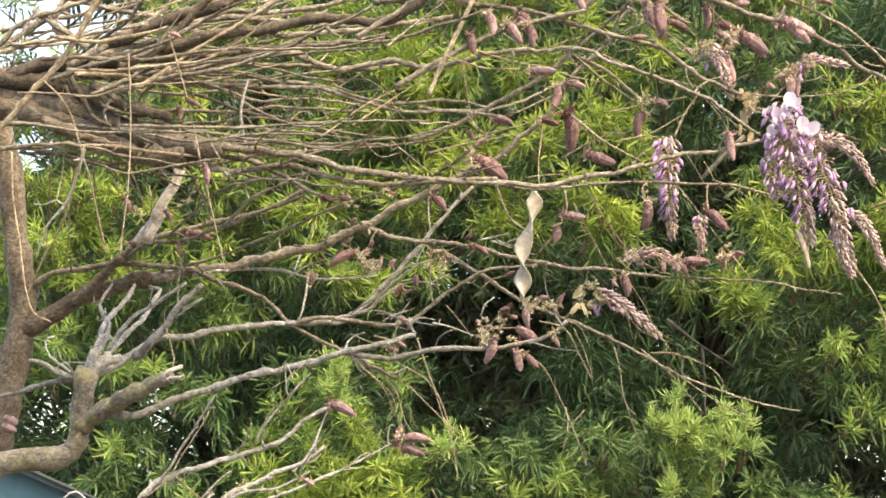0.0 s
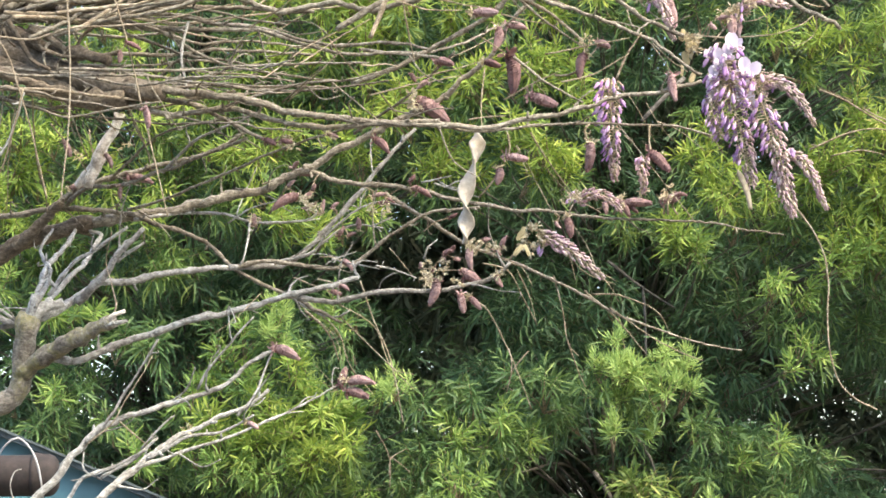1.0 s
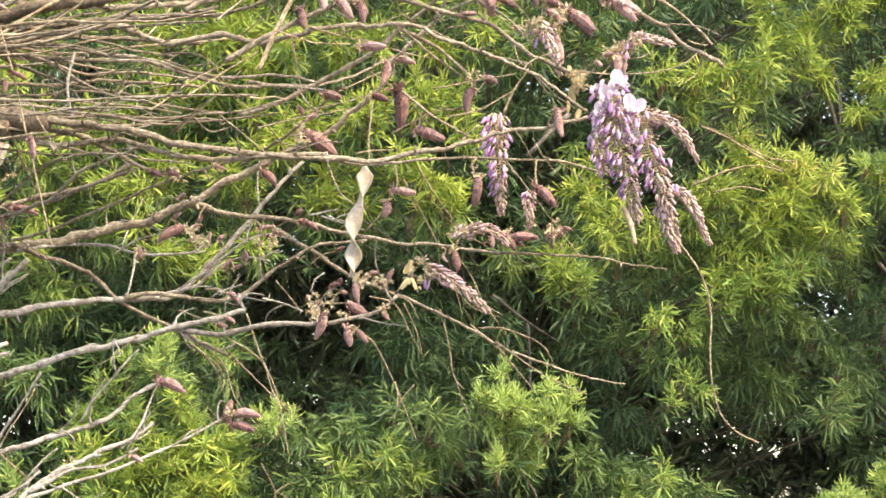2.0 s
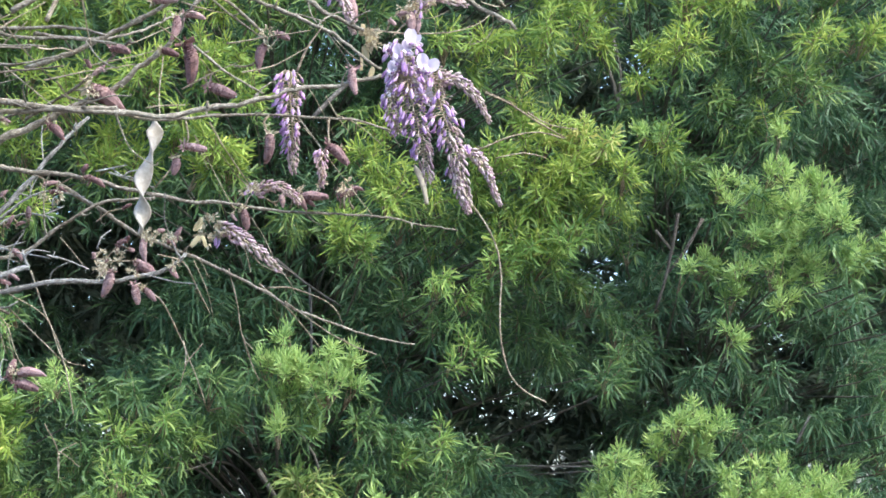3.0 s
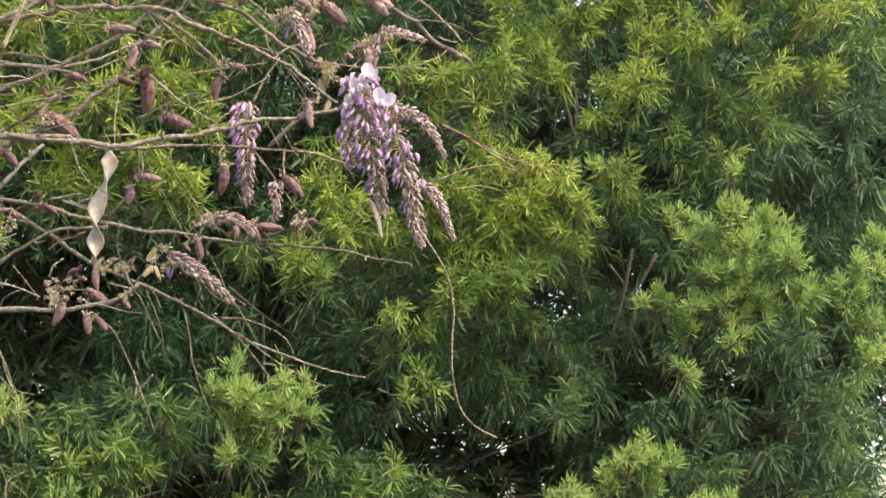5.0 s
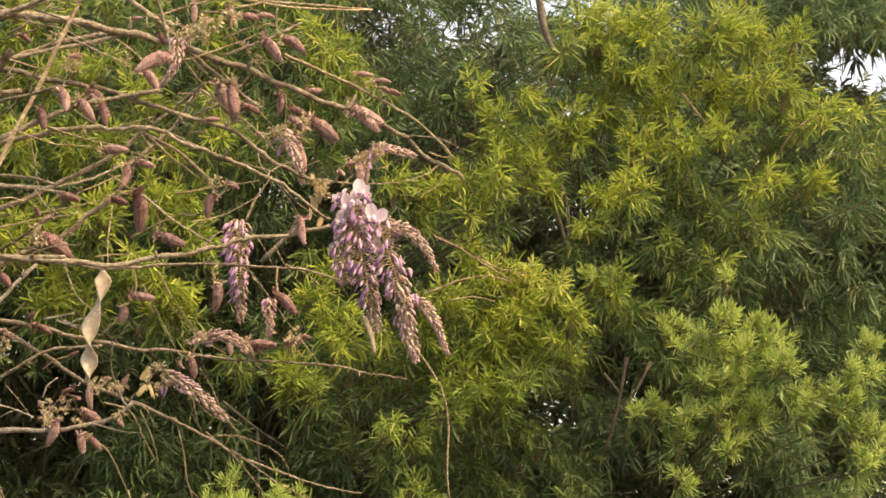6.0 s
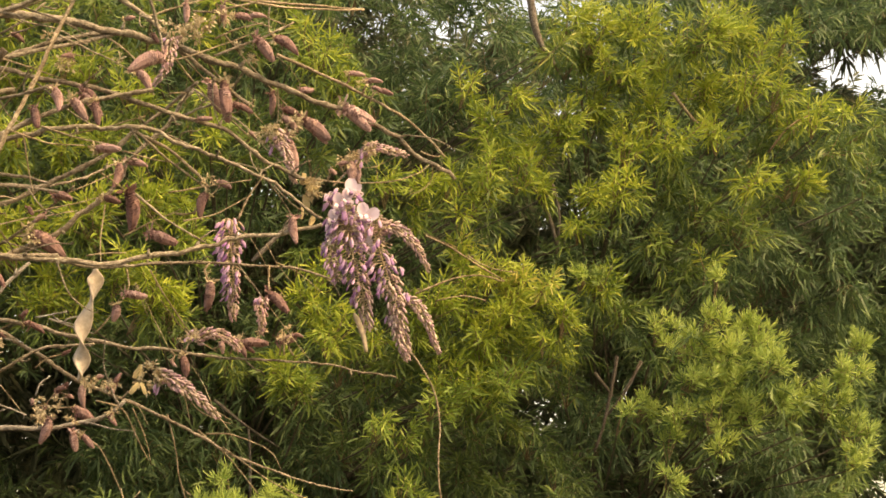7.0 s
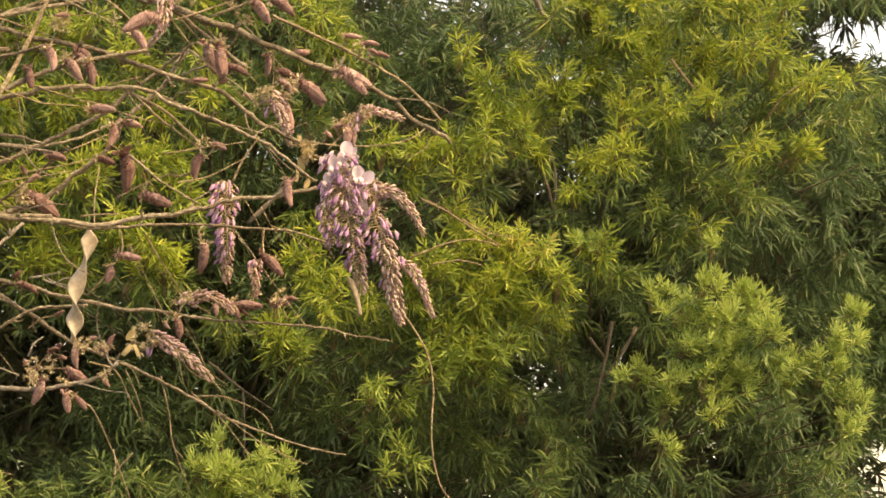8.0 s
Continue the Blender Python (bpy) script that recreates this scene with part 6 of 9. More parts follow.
branch("branch", [(-0.41, 3.027, 2.107), (-0.32, 2.944, 2.12), (-0.225, 2.847, 2.142), (-0.153, 2.772, 2.153), (-0.084, 2.7, 2.159), (-0.035, 2.647, 2.161)], 0.0033, 0.0021)
branch("pale", [(-0.336, 2.85, 2.134), (-0.287, 2.779, 2.167), (-0.233, 2.723, 2.173), (-0.18, 2.663, 2.184)], 0.0033, 0.0016)
branch("pale", [(-0.528, 2.839, 1.914), (-0.525, 2.895, 1.959), (-0.515, 2.967, 2.017), (-0.501, 3.013, 2.05), (-0.493, 3.054, 2.084)], 0.0082, 0.0033)
branch("pale", [(-0.513, 2.851, 1.92), (-0.492, 2.917, 1.975), (-0.47, 2.963, 2.007), (-0.461, 3, 2.044), (-0.45, 3.028, 2.069), (-0.475, 3.053, 2.079)], 0.0058, 0.0033)
branch("pale", [(-0.466, 2.884, 1.943), (-0.457, 2.881, 1.948), (-0.442, 2.874, 1.961), (-0.411, 2.86, 1.989), (-0.397, 2.849, 2.013), (-0.36, 2.832, 2.046)], 0.0082, 0.0041)
branch("pale", [(-0.402, 2.855, 1.999), (-0.381, 2.852, 2.013), (-0.361, 2.85, 2.028)], 0.0033, 0.0025)
branch("pale", [(-0.532, 2.84, 1.91), (-0.566, 2.84, 1.912), (-0.591, 2.837, 1.926), (-0.616, 2.836, 1.932)], 0.0074, 0.0033)
branch("pale", [(-0.532, 2.841, 1.904), (-0.586, 2.858, 1.899), (-0.64, 2.875, 1.886), (-0.685, 2.889, 1.881)], 0.0049, 0.0033)
branch("pale", [(-0.549, 2.84, 1.912), (-0.586, 2.842, 1.941), (-0.593, 2.842, 1.963), (-0.579, 2.843, 1.969)], 0.0033, 0.0016)
branch("pale", [(-0.524, 2.836, 1.922), (-0.518, 2.938, 1.995), (-0.542, 2.994, 2.038), (-0.532, 3.057, 2.084)], 0.0049, 0.0025)
branch("twig", [(-0.418, 2.911, 1.974), (-0.399, 2.818, 1.928), (-0.397, 2.764, 1.904)], 0.0013, 0.0013)
branch("pale", [(-0.507, 2.883, 1.953), (-0.465, 2.877, 2.004), (-0.435, 2.876, 2.021), (-0.389, 2.872, 2.055)], 0.0041, 0.0025)
branch("pale", [(-0.401, 3.027, 2.091), (-0.33, 3.041, 2.102), (-0.259, 3.057, 2.103), (-0.21, 3.07, 2.094), (-0.133, 3.086, 2.098), (-0.11, 3.089, 2.113)], 0.0037, 0.0021)
branch("pale", [(-0.219, 3.068, 2.091), (-0.222, 3.035, 2.054), (-0.225, 3.006, 2.022)], 0.0025, 0.0016)
branch("pale", [(-0.112, 3.044, 2.046), (-0.076, 3.038, 2.072), (-0.04, 3.035, 2.081), (-0.004, 3.034, 2.076)], 0.0025, 0.0016)
branch("pale", [(-0.175, 3.028, 2.021), (-0.12, 3.022, 2.038), (-0.084, 3.013, 2.077), (-0.022, 3.003, 2.112), (0.041, 3.001, 2.103)], 0.0033, 0.0016)
branch("pale", [(-0.146, 3.002, 1.959), (-0.083, 2.994, 1.931), (-0.057, 2.987, 1.939)], 0.0025, 0.0016)
branch("twig", [(-0.128, 3, 1.941), (-0.092, 3.012, 1.906), (-0.075, 3.025, 1.863)], 0.0016, 0.0010)
branch("pale", [(-0.538, 2.79, 1.615), (-0.508, 2.794, 1.649), (-0.469, 2.799, 1.687), (-0.438, 2.803, 1.723), (-0.39, 2.81, 1.76), (-0.318, 2.822, 1.787), (-0.254, 2.832, 1.814), (-0.204, 2.839, 1.847), (-0.155, 2.846, 1.871)], 0.0076, 0.0030)
branch("pale", [(-0.45, 2.741, 1.602), (-0.413, 2.751, 1.648), (-0.367, 2.762, 1.689), (-0.313, 2.775, 1.73), (-0.25, 2.79, 1.755), (-0.21, 2.799, 1.774), (-0.173, 2.807, 1.803)], 0.0084, 0.0026)
branch("pale", [(-0.367, 2.763, 1.687), (-0.288, 2.769, 1.716), (-0.208, 2.775, 1.74), (-0.135, 2.78, 1.772), (-0.07, 2.783, 1.807)], 0.0035, 0.0016)
branch("pale", [(-0.483, 2.793, 1.595), (-0.45, 2.783, 1.654), (-0.433, 2.779, 1.674), (-0.393, 2.777, 1.689), (-0.344, 2.772, 1.717)], 0.0041, 0.0025)
branch("pale", [(-0.278, 2.828, 1.805), (-0.261, 2.82, 1.838), (-0.219, 2.809, 1.886), (-0.194, 2.803, 1.91)], 0.0025, 0.0016)
branch("pale", [(-0.438, 2.803, 1.727), (-0.404, 2.789, 1.759), (-0.374, 2.773, 1.802), (-0.352, 2.761, 1.834), (-0.327, 2.746, 1.872)], 0.0030, 0.0018)
branch("pale", [(-0.218, 2.799, 1.766), (-0.194, 2.816, 1.795), (-0.179, 2.835, 1.838), (-0.171, 2.844, 1.86)], 0.0029, 0.0016)
branch("pale", [(-0.409, 2.779, 1.678), (-0.369, 2.777, 1.701), (-0.329, 2.774, 1.733)], 0.0033, 0.0025)
branch("pale", [(-0.318, 2.822, 1.787), (-0.292, 2.803, 1.804), (-0.277, 2.779, 1.834)], 0.0021, 0.0012)
branch("pale", [(-0.344, 2.768, 1.703), (-0.288, 2.772, 1.733), (-0.24, 2.778, 1.74), (-0.192, 2.782, 1.765)], 0.0038, 0.0018)
branch("pale", [(-0.409, 2.779, 1.674), (-0.436, 2.794, 1.69), (-0.439, 2.804, 1.715)], 0.0021, 0.0013)
branch("pale", [(-0.353, 2.775, 1.717), (-0.321, 2.774, 1.753), (-0.305, 2.774, 1.765)], 0.0021, 0.0013)
branch("twig", [(-0.39, 2.81, 1.76), (-0.363, 2.79, 1.738), (-0.343, 2.775, 1.721)], 0.0013, 0.0009)
branch("twig", [(-0.438, 2.804, 1.723), (-0.396, 2.79, 1.755), (-0.377, 2.778, 1.785), (-0.349, 2.763, 1.826), (-0.336, 2.755, 1.849)], 0.0013, 0.0009)
branch("twig", [(-0.426, 2.514, 2.312), (-0.417, 2.5, 2.226), (-0.415, 2.481, 2.122), (-0.421, 2.463, 2.028)], 0.0013, 0.0009)
branch("twig", [(-0.372, 2.51, 2.339), (-0.336, 2.534, 2.211), (-0.317, 2.552, 2.121), (-0.295, 2.571, 2.021)], 0.0013, 0.0009)
branch("twig", [(-0.553, 2.569, 2.291), (-0.516, 2.565, 2.25), (-0.494, 2.562, 2.186), (-0.476, 2.559, 2.122), (-0.455, 2.555, 2.044)], 0.0013, 0.0009)
branch("twig", [(-0.495, 2.585, 2.203), (-0.53, 2.621, 2.103), (-0.564, 2.644, 2.043), (-0.589, 2.663, 1.99)], 0.0015, 0.0009)
branch("twig", [(-0.607, 2.635, 2.203), (-0.588, 2.603, 2.076), (-0.563, 2.577, 1.977), (-0.528, 2.563, 1.952)], 0.0015, 0.0009)
branch("twig", [(0.146, 2.88, 1.997), (0.185, 2.888, 1.986), (0.207, 2.902, 1.947), (0.227, 2.914, 1.912)], 0.0014, 0.0009)
branch("twig", [(0.118, 2.823, 1.939), (0.152, 2.836, 1.918), (0.182, 2.861, 1.866), (0.2, 2.879, 1.825), (0.218, 2.901, 1.776)], 0.0014, 0.0008)
branch("twig", [(0.182, 2.86, 1.865), (0.186, 2.854, 1.844), (0.184, 2.85, 1.827)], 0.0012, 0.0009)
branch("twig", [(0.213, 2.884, 1.863), (0.192, 2.892, 1.834), (0.18, 2.9, 1.801)], 0.0012, 0.0008)
branch("twig", [(0.264, 3.001, 1.993), (0.276, 3.004, 1.941), (0.285, 3.007, 1.886), (0.302, 3.007, 1.866)], 0.0013, 0.0008)
branch("twig", [(0.285, 3.007, 1.89), (0.299, 3.027, 1.85), (0.316, 3.044, 1.82)], 0.0012, 0.0008)
branch("twig", [(-0.039, 2.84, 1.966), (-0.02, 2.835, 1.905), (0.005, 2.828, 1.838), (0.023, 2.821, 1.754)], 0.0013, 0.0008)
branch("twig", [(-0.074, 2.992, 1.931), (-0.021, 3.006, 1.879), (0.041, 3.023, 1.818)], 0.0012, 0.0006)
branch("twig", [(-0.11, 2.997, 1.94), (-0.074, 2.993, 1.904), (-0.056, 2.991, 1.851), (-0.021, 2.987, 1.807)], 0.0010, 0.0006)
branch("twig", [(0.204, 2.651, 2.151), (0.229, 2.673, 2.113), (0.27, 2.701, 2.065)], 0.0013, 0.0009)
branch("twig", [(0.321, 2.603, 2.215), (0.339, 2.597, 2.25), (0.357, 2.592, 2.28)], 0.0019, 0.0013)
branch("twig", [(0.005, 2.973, 2.035), (0.027, 2.977, 2.009), (0.045, 2.981, 1.987)], 0.0010, 0.0006)
branch("twig", [(0.579, 2.71, 2.067), (0.622, 2.715, 2.006), (0.637, 2.72, 1.948), (0.634, 2.728, 1.866), (0.642, 2.733, 1.812), (0.666, 2.735, 1.78), (0.701, 2.735, 1.761)], 0.0014, 0.0011)
branch("twig", [(0.144, 2.707, 2.257), (0.138, 2.686, 2.206), (0.137, 2.664, 2.156)], 0.0010, 0.0008)
branch("twig", [(0.334, 2.937, 2.083), (0.269, 2.8, 2.095), (0.221, 2.671, 2.112)], 0.0010, 0.0006)
branch("twig", [(0.269, 2.772, 1.989), (0.295, 2.789, 1.967), (0.338, 2.807, 1.954)], 0.0010, 0.0006)
branch("twig", [(0.268, 2.987, 2.055), (0.29, 2.994, 2.02), (0.299, 3, 1.985)], 0.0010, 0.0006)
branch("twig", [(-0.017, 2.919, 1.748), (0.004, 2.933, 1.708), (0.003, 2.948, 1.662)], 0.0012, 0.0006)
branch("twig", [(0.003, 2.943, 1.679), (0.006, 2.942, 1.705), (0.03, 2.944, 1.721)], 0.0010, 0.0006)
branch("twig", [(0.004, 2.933, 1.708), (0.021, 2.94, 1.695), (0.034, 2.946, 1.685)], 0.0010, 0.0006)
branch("branch", [(-0.164, 2.633, 2.506), (-0.072, 2.638, 2.505), (-0.01, 2.642, 2.505), (0.068, 2.646, 2.509), (0.148, 2.651, 2.506), (0.222, 2.657, 2.498), (0.271, 2.662, 2.485), (0.313, 2.667, 2.472), (0.398, 2.677, 2.445), (0.476, 2.687, 2.416), (0.546, 2.697, 2.383), (0.608, 2.707, 2.349), (0.667, 2.717, 2.316)], 0.0086, 0.0036)
branch("branch", [(-0.12, 2.606, 2.361), (-0.009, 2.624, 2.437), (0.084, 2.64, 2.472), (0.157, 2.653, 2.499)], 0.0049, 0.0033)
branch("branch", [(-0.102, 2.695, 2.438), (-0.008, 2.687, 2.44), (0.055, 2.682, 2.432), (0.151, 2.676, 2.415), (0.216, 2.674, 2.396), (0.256, 2.672, 2.385), (0.314, 2.67, 2.361), (0.371, 2.671, 2.325), (0.429, 2.67, 2.295)], 0.0052, 0.0036)
branch("branch", [(-0.066, 2.62, 2.291), (-0.007, 2.613, 2.328), (0.069, 2.606, 2.37), (0.138, 2.603, 2.388), (0.203, 2.601, 2.399)], 0.0054, 0.0036)
branch("twig", [(-0.021, 2.544, 2.261), (0.007, 2.543, 2.332), (0.036, 2.542, 2.389), (0.065, 2.541, 2.455), (0.09, 2.54, 2.513)], 0.0036, 0.0026)
branch("branch", [(0.133, 2.683, 2.584), (0.183, 2.682, 2.543), (0.224, 2.681, 2.51), (0.257, 2.68, 2.477), (0.298, 2.679, 2.444), (0.348, 2.677, 2.407)], 0.0052, 0.0034)
branch("branch", [(0.189, 2.544, 2.521), (0.203, 2.544, 2.472), (0.211, 2.544, 2.431)], 0.0033, 0.0021)
branch("twig", [(0.314, 2.672, 2.569), (0.42, 2.702, 2.57), (0.534, 2.732, 2.583)], 0.0019, 0.0013)
branch("twig", [(0.395, 2.712, 2.499), (0.438, 2.71, 2.479), (0.488, 2.707, 2.454), (0.539, 2.704, 2.429), (0.59, 2.701, 2.399), (0.625, 2.701, 2.37), (0.648, 2.701, 2.346)], 0.0028, 0.0018)
branch("twig", [(0.612, 2.706, 2.355), (0.625, 2.705, 2.345), (0.64, 2.701, 2.346)], 0.0012, 0.0008)
branch("twig", [(0.442, 2.67, 2.296), (0.499, 2.684, 2.295), (0.562, 2.699, 2.302), (0.607, 2.707, 2.32), (0.628, 2.71, 2.337)], 0.0014, 0.0008)
branch("twig", [(0.252, 2.778, 2.264), (0.281, 2.779, 2.265), (0.306, 2.776, 2.29), (0.323, 2.773, 2.314)], 0.0019, 0.0010)
branch("branch", [(0.178, 2.594, 2.245), (0.226, 2.599, 2.215), (0.275, 2.605, 2.183)], 0.0028, 0.0016)
branch("branch", [(0.188, 2.623, 2.339), (0.253, 2.711, 2.316), (0.303, 2.775, 2.3)], 0.0025, 0.0016)
branch("branch", [(-0.035, 2.694, 2.283), (0.063, 2.812, 2.306), (0.133, 2.89, 2.346), (0.204, 2.966, 2.394)], 0.0033, 0.0021)
branch("branch", [(-0.049, 3.008, 2.225), (0.001, 2.965, 2.253), (0.051, 2.922, 2.279), (0.107, 2.863, 2.322)], 0.0033, 0.0025)
branch("twig", [(0.025, 2.659, 2.346), (0.034, 2.679, 2.298), (0.043, 2.692, 2.264)], 0.0013, 0.0009)
branch("twig", [(0.39, 2.677, 2.444), (0.395, 2.688, 2.409), (0.392, 2.699, 2.373)], 0.0014, 0.0009)
branch("twig", [(0.472, 2.678, 2.289), (0.499, 2.685, 2.317), (0.536, 2.694, 2.349), (0.573, 2.704, 2.358)], 0.0015, 0.0009)
branch("branch", [(-0.086, 2.599, 2.466), (-0.011, 2.562, 2.49), (0.033, 2.541, 2.502), (0.092, 2.51, 2.527)], 0.0049, 0.0033)
branch("branch", [(0.296, 2.665, 2.475), (0.362, 2.66, 2.503), (0.412, 2.655, 2.53)], 0.0027, 0.0021)
branch("branch", [(0.26, 2.951, 2.456), (0.313, 2.799, 2.446), (0.339, 2.672, 2.453)], 0.0027, 0.0021)
branch("branch", [(-0.585, 2.815, 2.275), (-0.459, 2.812, 2.262), (-0.329, 2.807, 2.263), (-0.208, 2.803, 2.259), (-0.078, 2.799, 2.25)], 0.0048, 0.0023)
branch("branch", [(-0.677, 2.846, 2.442), (-0.578, 2.836, 2.463), (-0.477, 2.826, 2.483), (-0.383, 2.818, 2.497), (-0.287, 2.81, 2.506)], 0.0048, 0.0023)
branch("branch", [(-0.63, 2.832, 2.407), (-0.559, 2.767, 2.428), (-0.484, 2.686, 2.462), (-0.424, 2.623, 2.485), (-0.357, 2.541, 2.516)], 0.0029, 0.0020)
branch("branch", [(-0.648, 2.675, 2.255), (-0.523, 2.656, 2.243), (-0.398, 2.635, 2.235), (-0.272, 2.616, 2.221), (-0.149, 2.598, 2.197)], 0.0030, 0.0017)
branch("branch", [(-0.434, 2.675, 2.309), (-0.363, 2.696, 2.355), (-0.291, 2.718, 2.386), (-0.227, 2.737, 2.407), (-0.154, 2.758, 2.435)], 0.0029, 0.0020)
branch("twig", [(-0.587, 2.724, 2.363), (-0.459, 2.667, 2.342), (-0.322, 2.601, 2.338), (-0.204, 2.542, 2.325), (-0.078, 2.474, 2.323)], 0.0035, 0.0015)
branch("branch", [(-0.639, 2.621, 2.2), (-0.575, 2.614, 2.205), (-0.502, 2.609, 2.202), (-0.438, 2.605, 2.189), (-0.363, 2.601, 2.176)], 0.0047, 0.0016)
branch("twig", [(-0.55, 2.594, 2.36), (-0.488, 2.647, 2.371), (-0.433, 2.691, 2.392), (-0.374, 2.736, 2.421), (-0.317, 2.777, 2.446)], 0.0032, 0.0018)
branch("twig", [(-0.591, 2.866, 2.368), (-0.503, 2.831, 2.393), (-0.423, 2.801, 2.408), (-0.34, 2.769, 2.421), (-0.263, 2.744, 2.414)], 0.0021, 0.0013)
branch("twig", [(-0.53, 2.761, 2.262), (-0.422, 2.71, 2.261), (-0.325, 2.666, 2.249), (-0.225, 2.619, 2.231), (-0.127, 2.572, 2.207)], 0.0016, 0.0012)
branch("branch", [(-0.537, 2.844, 2.391), (-0.434, 2.866, 2.436), (-0.342, 2.886, 2.466), (-0.237, 2.908, 2.508), (-0.133, 2.93, 2.542)], 0.0031, 0.0017)
branch("branch", [(-0.459, 2.691, 2.352), (-0.367, 2.744, 2.391), (-0.274, 2.795, 2.428), (-0.186, 2.843, 2.448), (-0.085, 2.897, 2.469)], 0.0040, 0.0018)
branch("branch", [(-0.454, 2.807, 2.273), (-0.384, 2.778, 2.259), (-0.318, 2.75, 2.253), (-0.263, 2.725, 2.25), (-0.203, 2.695, 2.255)], 0.0030, 0.0013)
branch("branch", [(-0.528, 2.719, 2.339), (-0.421, 2.762, 2.338), (-0.307, 2.808, 2.328), (-0.196, 2.848, 2.336), (-0.077, 2.891, 2.34)], 0.0040, 0.0021)
branch("branch", [(-0.47, 2.787, 2.41), (-0.349, 2.788, 2.475), (-0.236, 2.79, 2.523), (-0.116, 2.794, 2.57), (-0.001, 2.797, 2.615)], 0.0043, 0.0022)
branch("branch", [(-0.654, 2.864, 2.264), (-0.506, 2.786, 2.22), (-0.373, 2.71, 2.197), (-0.241, 2.631, 2.161), (-0.113, 2.55, 2.133)], 0.0044, 0.0013)
branch("twig", [(-0.626, 2.861, 2.36), (-0.569, 2.829, 2.39), (-0.514, 2.795, 2.423), (-0.461, 2.758, 2.464), (-0.402, 2.722, 2.497)], 0.0031, 0.0014)
branch("branch", [(-0.612, 2.768, 2.372), (-0.494, 2.752, 2.373), (-0.377, 2.737, 2.363), (-0.255, 2.722, 2.348), (-0.143, 2.71, 2.324)], 0.0035, 0.0021)
branch("branch", [(-0.528, 2.849, 2.312), (-0.419, 2.754, 2.27), (-0.313, 2.654, 2.231), (-0.209, 2.546, 2.212), (-0.122, 2.446, 2.205)], 0.0047, 0.0014)
branch("branch", [(-0.618, 2.653, 2.365), (-0.521, 2.683, 2.389), (-0.425, 2.713, 2.41), (-0.328, 2.743, 2.427), (-0.223, 2.774, 2.448)], 0.0038, 0.0014)
branch("branch", [(-0.517, 2.676, 2.336), (-0.4, 2.621, 2.355), (-0.297, 2.566, 2.391), (-0.187, 2.505, 2.426), (-0.087, 2.446, 2.46)], 0.0033, 0.0021)
branch("branch", [(-0.457, 2.642, 2.243), (-0.347, 2.598, 2.229), (-0.229, 2.549, 2.218), (-0.129, 2.504, 2.214), (-0.02, 2.455, 2.204)], 0.0031, 0.0013)
branch("branch", [(-0.56, 2.782, 2.365), (-0.459, 2.674, 2.405), (-0.381, 2.574, 2.447), (-0.291, 2.479, 2.466), (-0.216, 2.391, 2.485)], 0.0038, 0.0017)
branch("branch", [(-0.542, 2.904, 2.374), (-0.473, 2.903, 2.364), (-0.403, 2.901, 2.361), (-0.323, 2.896, 2.371), (-0.25, 2.89, 2.387)], 0.0040, 0.0018)
branch("branch", [(-0.635, 2.815, 2.244), (-0.518, 2.816, 2.225), (-0.407, 2.816, 2.21), (-0.299, 2.815, 2.205), (-0.191, 2.811, 2.213)], 0.0027, 0.0017)
branch("twig", [(-0.598, 2.617, 2.284), (-0.498, 2.598, 2.279), (-0.394, 2.576, 2.285), (-0.294, 2.555, 2.29), (-0.203, 2.533, 2.306)], 0.0019, 0.0010)
branch("twig", [(-0.573, 2.642, 2.363), (-0.507, 2.654, 2.384), (-0.441, 2.665, 2.41), (-0.381, 2.675, 2.439), (-0.307, 2.686, 2.474)], 0.0018, 0.0011)
branch("branch", [(-0.528, 2.728, 2.281), (-0.416, 2.786, 2.286), (-0.293, 2.844, 2.302), (-0.165, 2.903, 2.314), (-0.041, 2.957, 2.328)], 0.0030, 0.0021)
branch("twig", [(-0.504, 2.781, 2.414), (-0.38, 2.748, 2.448), (-0.255, 2.714, 2.484), (-0.124, 2.682, 2.503), (-0.006, 2.655, 2.514)], 0.0031, 0.0011)
branch("branch", [(-0.657, 2.83, 2.428), (-0.563, 2.815, 2.44), (-0.464, 2.798, 2.451), (-0.366, 2.782, 2.461), (-0.266, 2.765, 2.477)], 0.0029, 0.0022)
branch("branch", [(-0.6, 2.778, 2.276), (-0.486, 2.706, 2.255), (-0.363, 2.625, 2.221), (-0.256, 2.549, 2.21), (-0.161, 2.479, 2.191)], 0.0040, 0.0014)
branch("branch", [(-0.691, 2.848, 2.375), (-0.582, 2.796, 2.359), (-0.471, 2.739, 2.354), (-0.376, 2.692, 2.333), (-0.271, 2.637, 2.318)], 0.0036, 0.0016)
branch("branch", [(-0.504, 2.668, 2.295), (-0.447, 2.696, 2.332), (-0.379, 2.729, 2.375), (-0.321, 2.756, 2.418), (-0.25, 2.788, 2.475)], 0.0043, 0.0014)
branch("branch", [(-0.658, 2.708, 2.262), (-0.544, 2.698, 2.257), (-0.442, 2.69, 2.246), (-0.331, 2.681, 2.232), (-0.221, 2.673, 2.218)], 0.0044, 0.0016)
branch("twig", [(-0.431, 2.607, 2.288), (-0.377, 2.63, 2.338), (-0.32, 2.653, 2.378), (-0.264, 2.676, 2.423), (-0.206, 2.698, 2.475)], 0.0035, 0.0012)
branch("twig", [(-0.539, 2.664, 2.331), (-0.417, 2.718, 2.341), (-0.304, 2.767, 2.343), (-0.171, 2.818, 2.371), (-0.045, 2.864, 2.398)], 0.0031, 0.0012)
